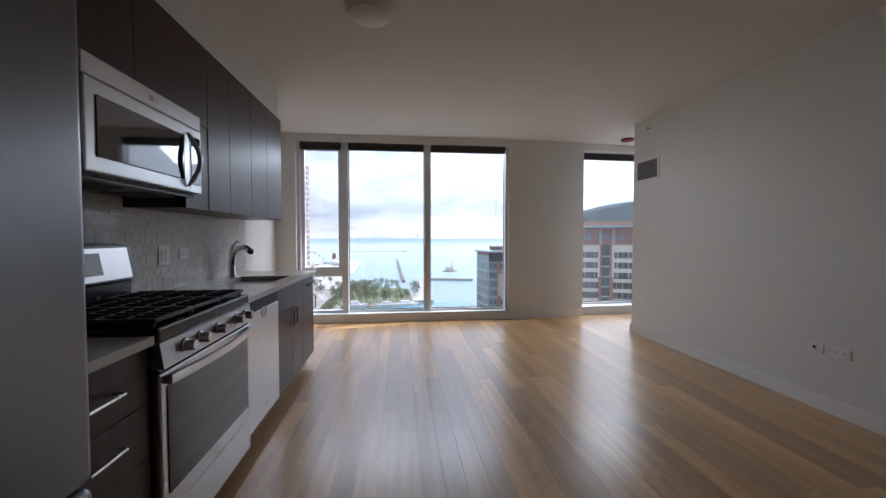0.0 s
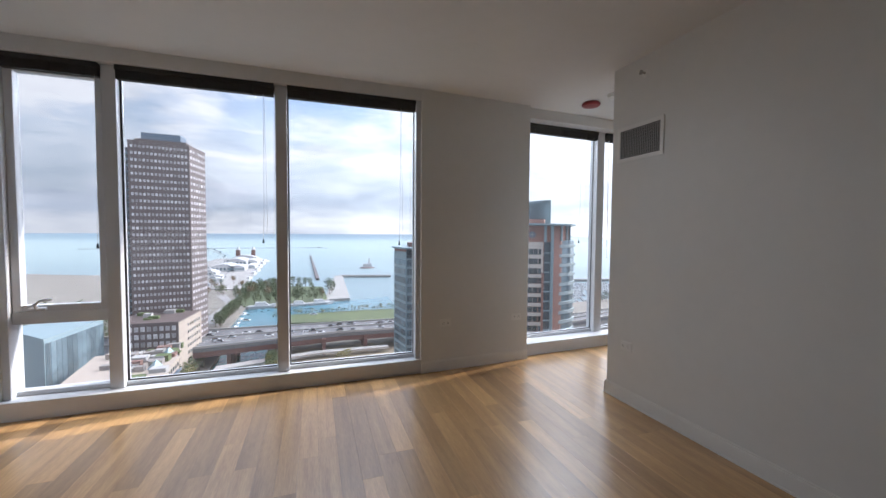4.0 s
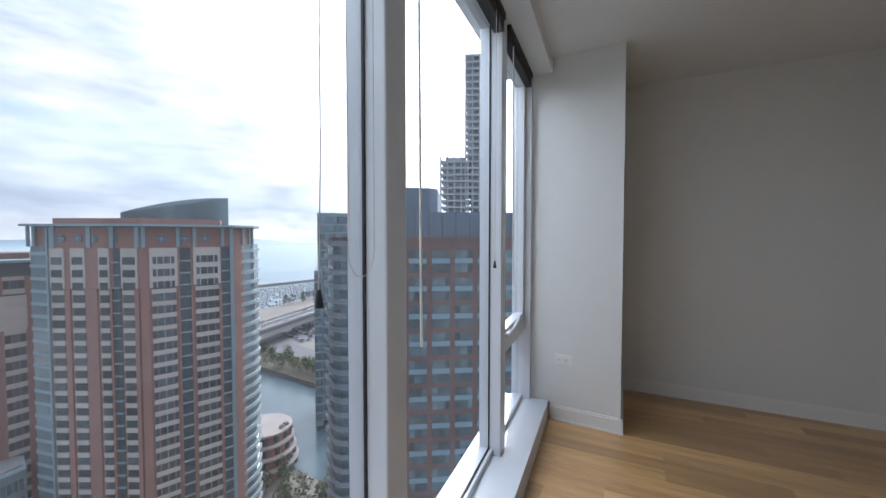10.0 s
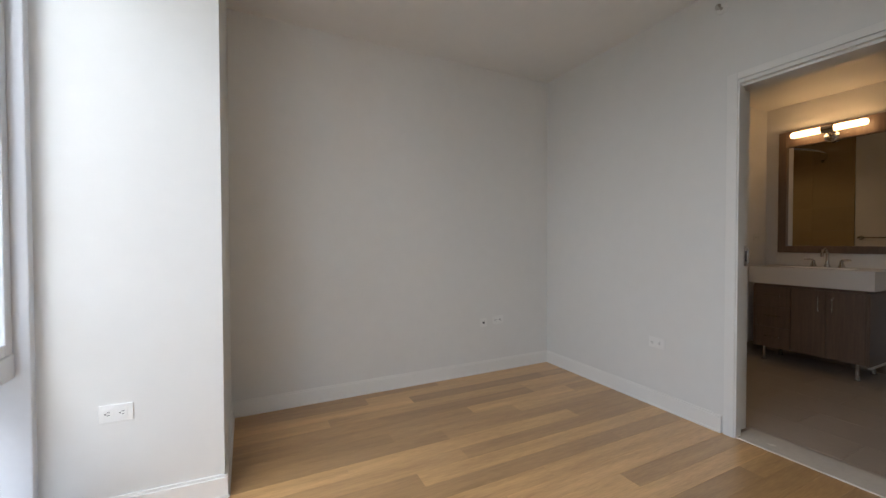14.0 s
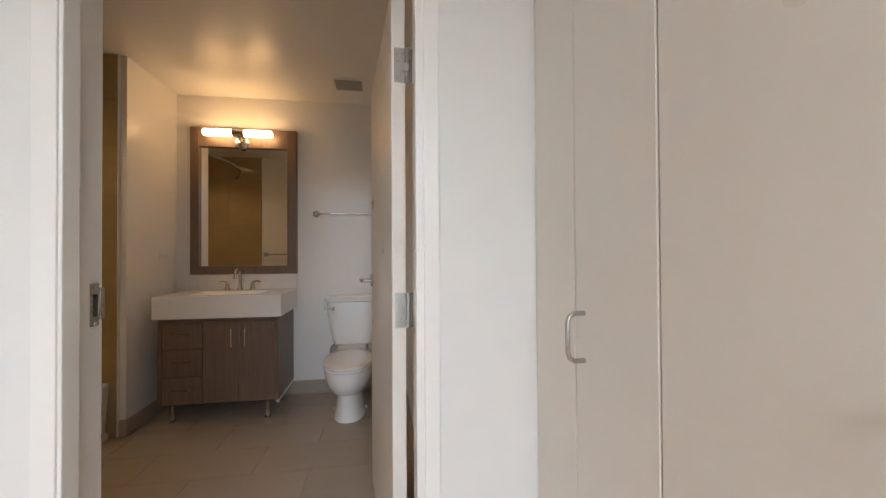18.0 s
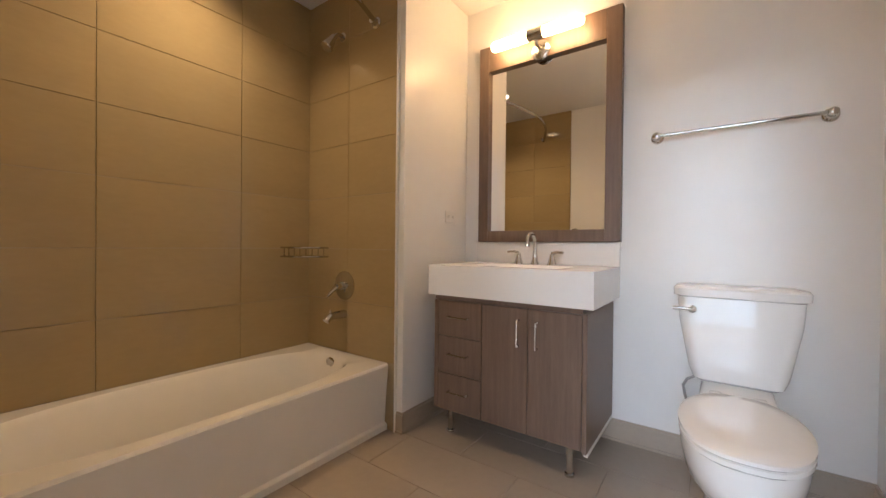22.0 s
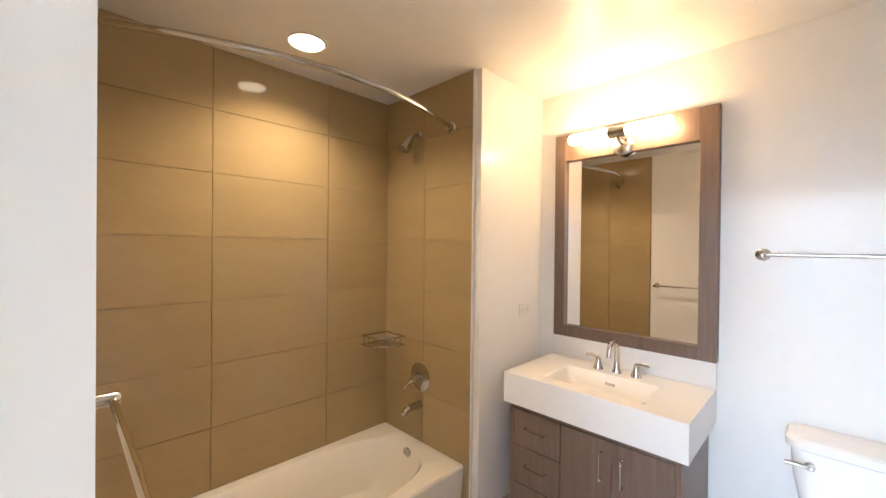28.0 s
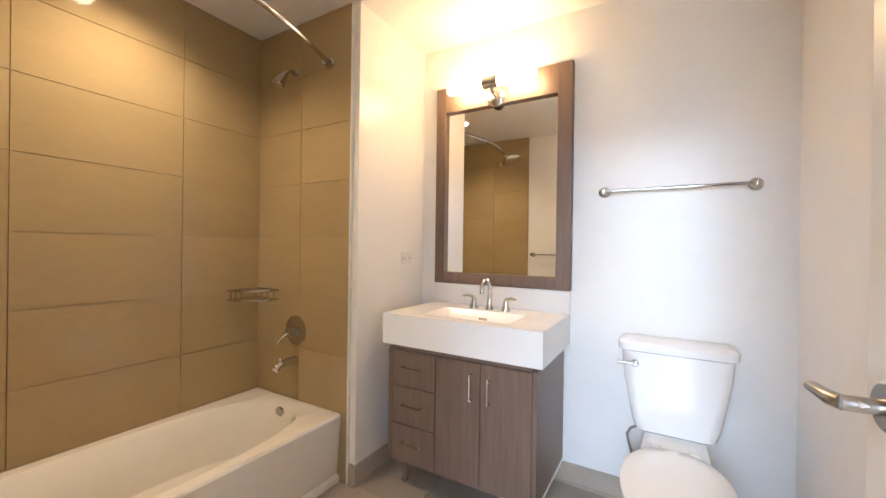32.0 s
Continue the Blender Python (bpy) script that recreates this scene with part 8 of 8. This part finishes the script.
bm = B()
for r in range(9):
    for k in range(46):
        if rx.random() < 0.85:
            x, y = 372 + k * 6 + r * 17, 492 + r * 20 - k * 0.4
            boat_mesh(bm, x * S, y * S, GZ - 2.0, rx.uniform(6, 10), radians(80 + rx.uniform(-5, 5)))
solid("moored_boats", bm, PALEW, "rows of white boats moored in the harbour", "boats", "stuff")
for x, y, ln, a in ((-64, 566, 26, 4), (-47, 566, 18, 4), (-17, 569, 22, 6), (10, 571, 24, 10), (-81, 480, 7, 70), (-81, 500, 8, 70), (-82, 530, 9, 75), (-80, 460, 8, 65), (-66, 250, 10, 75), (-66, 232, 9, 75), (-125, 790, 18, 75), (-130, 900, 22, 78), (-135, 1000, 26, 80), (-138, 1080, 30, 80), (-146, 1200, 28, 80), (-150, 1300, 30, 80), (-155, 1400, 30, 60), (31, 2540, 26, 0), (70, 2480, 14, 0), (150, 700, 12, 10)):
    t = thing("boat", g(x, y, -2.0), "white motor boat on the water", "boat", "boats on the water")
    bm = B()
    X, Y, Zb = g(x, y, -2.0)
    boat_mesh(bm, X, Y, Zb, ln, radians(a))
    part("hull", bm, PALEW, t)
for k in range(2):
    slab("dock", [(-71, 298 + 10 * k), (-55, 300 + 10 * k), (-55, 301.6 + 10 * k), (-71, 299.6 + 10 * k)], -1.4, -0.9, CONC, "narrow floating dock in the canal", "dock")
light = thing("harbour_station", g(146, 1120), "white harbour station on a rock", "station")
X, Y, _ = g(146, 1120)
part("house", box(B(), X - 8, X + 8, Y - 5, Y + 5, GZ - 2, GZ + 7), PALEW, light)
part("tower_shaft", cyl(B(), (X + 4, Y, GZ + 7), (X + 4, Y, GZ + 17), 2, 1.4, 10), PALEW, light)
part("rock", lathe(B(), [(16, -2.5), (14, -0.5), (9, 0.6)], (X, Y, GZ), 14), BROWN, light)

# ---- pieces: planks, tiles, mosaic ----
rng = random.Random(4)


PW = 0.1115
plank_meshes = {}


def plank(x, y, length):
    key = round(length, 2)
    if key not in plank_meshes:
        plank_meshes[key] = block_mesh("plank", PW - 0.0004, key - 0.0004, 0.0119, OAK, 0.0004)
    piece("plank", plank_meshes[key], floor_base, Matrix.Translation((x, y, -0.0119)))


def lay(x0, x1, y0, y1, lengths):
    n = int(math.ceil((x1 - x0) / PW))
    for i in range(n):
        y = y0 - rng.choice((0.0, 0.3, 0.6, 0.9))
        while y < y1 - 0.02:
            ln = rng.choice(lengths)
            a, b = max(y, y0), min(y + ln, y1)
            if b - a > 0.04:
                plank(x0 + i * PW, a, b - a)
            y += ln


lay(XK - 0.22, XW, -0.6, 5.5, (1.4, 1.7, 2.0, 1.1))
lay(XK - 0.22 + math.ceil((XW - XK + 0.22) / PW) * PW, XE, YS - 0.004, 5.85, (0.9, 1.2, 1.5, 1.8))
# unseen floor of the deepened space behind the start of the walk
solid("floor_entry", box(B(), XK, XW, -5.46, -0.6, -0.0119, 0.0), OAK, "oak floor behind the kitchen", "floor", "structure")

# bathroom wall tiles, 0.61 by 0.305
TZ = [0.365, 0.670, 0.980, 1.290, 1.602, 1.912, 2.220, HB]
grout = solid("tile_wall", box(B(), XT + 0.0005, XT + 0.0119, YSH, YN - 0.012, 0.0, HB), GROUT, "beige glossy rectangular wall tiles over the tub", "tiled wall", "structure")
grout2 = solid("tile_wall_end", box(B(), XST + 0.045, XT, YSH - 0.0119, YSH - 0.0005, 0.0, HB), GROUT, "beige glossy rectangular wall tiles behind the shower", "tiled wall", "structure")
tile_meshes = {}


def wall_tile(parent, w, h, m):
    key = (round(w, 3), round(h, 3))
    if key not in tile_meshes:
        tile_meshes[key] = block_mesh("tile", w - 0.003, h - 0.003, 0.006, TILE, 0.0004)
    piece("tile", tile_meshes[key], parent, m)


ys = [YSH, 1.198, 1.810, YN - 0.0300]
RXT = Matrix(((0, 0, -1, 0), (1, 0, 0, 0), (0, 1, 0, 0), (0, 0, 0, 1)))     # slab up along -x
RYT = Matrix(((-1, 0, 0, 0), (0, 0, 1, 0), (0, 1, 0, 0), (0, 0, 0, 1)))     # slab up along +y
for z0, z1 in zip(TZ, TZ[1:]):
    for a, b in zip(ys, ys[1:]):
        wall_tile(grout, b - a, z1 - z0, Matrix.Translation((XT + 0.0005, a + 0.0015, z0 + 0.0015)) @ RXT)
    for a, b in ((XST + 0.045, 6.665), (6.665, XT)):
        wall_tile(grout2, b - a, z1 - z0, Matrix.Translation((b - 0.0015, YSH - 0.0005, z0 + 0.0015)) @ RYT)
grout3 = solid("tile_wall_door_end", box(B(), XST - 0.03, XT, YN - 0.0235, YN - 0.0121, 0.0, HB), GROUT, "beige glossy rectangular wall tiles at the door end of the tub", "tiled wall", "structure")
RZT = Matrix(((1, 0, 0, 0), (0, 0, -1, 0), (0, 1, 0, 0), (0, 0, 0, 1)))     # slab up along -y
for z0, z1 in zip(TZ, TZ[1:]):
    for a, b in ((XST - 0.03, 6.63), (6.63, XT - 0.009)):
        wall_tile(grout3, b - a, z1 - z0, Matrix.Translation((a + 0.0015, YN - 0.0235, z0 + 0.0015)) @ RZT)
solid("tile_edge_trim", box(B(), XST + 0.038, XST + 0.0445, YSH - 0.0119, YSH + 0.007, 0.0, HB), TRIM, "white tile edge trim", "trim", "structure")

# bathroom floor tiles, 0.61 by 0.305
fx = [XBW, 4.66, 5.27, 5.88, 6.34]
row = 0
y = YB
while y < YS - 0.18:
    y1 = min(y + 0.305, YS - 0.175)
    off = 0.0 if row % 2 == 0 else 0.305
    xs = [XBW] + [v for v in [4.355 + off + 0.61 * k for k in range(5)] if XBW + 0.05 < v < 6.30] + [6.345]
    for a, b in zip(xs, xs[1:]):
        key = ("f", round(b - a, 3), round(y1 - y, 3))
        if key not in tile_meshes:
            tile_meshes[key] = block_mesh("floor_tile", b - a - 0.003, y1 - y - 0.003, 0.004, FTILE, 0.0008)
        piece("floor_tile", tile_meshes[key], bath_floor, Matrix.Translation((a + 0.0015, y + 0.0015, -0.004)))
    y = y1
    row += 1

# mosaic backsplash: stacked strips, the nearest as single tiles
splash = solid("backsplash", box(B(), XK, XK + 0.004, 0.72, 3.60, ZC + 0.0005, ZU0 + 0.08), SGROUT, "grey stone mosaic backsplash of small stacked strips", "backsplash", "structure")
mos = {}
verts, faces = [], []
count = 0
z = ZC + 0.002
row = 0
while z < ZU0 + 0.05:
    h = 0.0158
    y = 0.72 + (0.026 if row % 9 > 5 else 0.0)
    while y < 3.58:
        w = 0.052
        if not (YR0 < y < YR1 and z < 1.19):
            near = 2.0 < y < 2.9 and z > 1.0 and count < 300
            t = 0.004 + rng.uniform(0.0015, 0.004)
            if near:
                key = (w, h, round(t, 3))
                if key not in mos:
                    mos[key] = block_mesh("mosaic_tile", w - 0.0015, h - 0.0015, round(t, 3), MOS, 0.0006)
                piece("mosaic_tile", mos[key], splash, Matrix.Translation((XK + 0.001, y + w, z)) @ Matrix(((0, 0, 1, 0), (-1, 0, 0, 0), (0, 1, 0, 0), (0, 0, 0, 1))))
                count += 1
            else:
                i = len(verts)
                x = XK + t
                tilt = rng.uniform(-0.0016, 0.0016)
                y1, z1 = min(y + w, 3.60) - 0.0015, z + h - 0.0015
                verts += [(XK + 0.001, y, z), (XK + 0.001, y1, z), (XK + 0.001, y1, z1), (XK + 0.001, y, z1), (x, y, z), (x + tilt, y1, z), (x + tilt, y1, z1), (x, y, z1)]
                faces += [(i + 4, i + 5, i + 6, i + 7), (i, i + 1, i + 5, i + 4), (i + 1, i + 2, i + 6, i + 5), (i + 2, i + 3, i + 7, i + 6), (i + 3, i, i + 4, i + 7)]
        y += w
    z += h
    row += 1
me = bpy.data.meshes.new("mosaic")
me.from_pydata(verts, [], faces)
me.materials.append(MOSI)
rest = new("mosaic_tiles", me)
rest.parent = splash
rest["kind"] = "stuff"
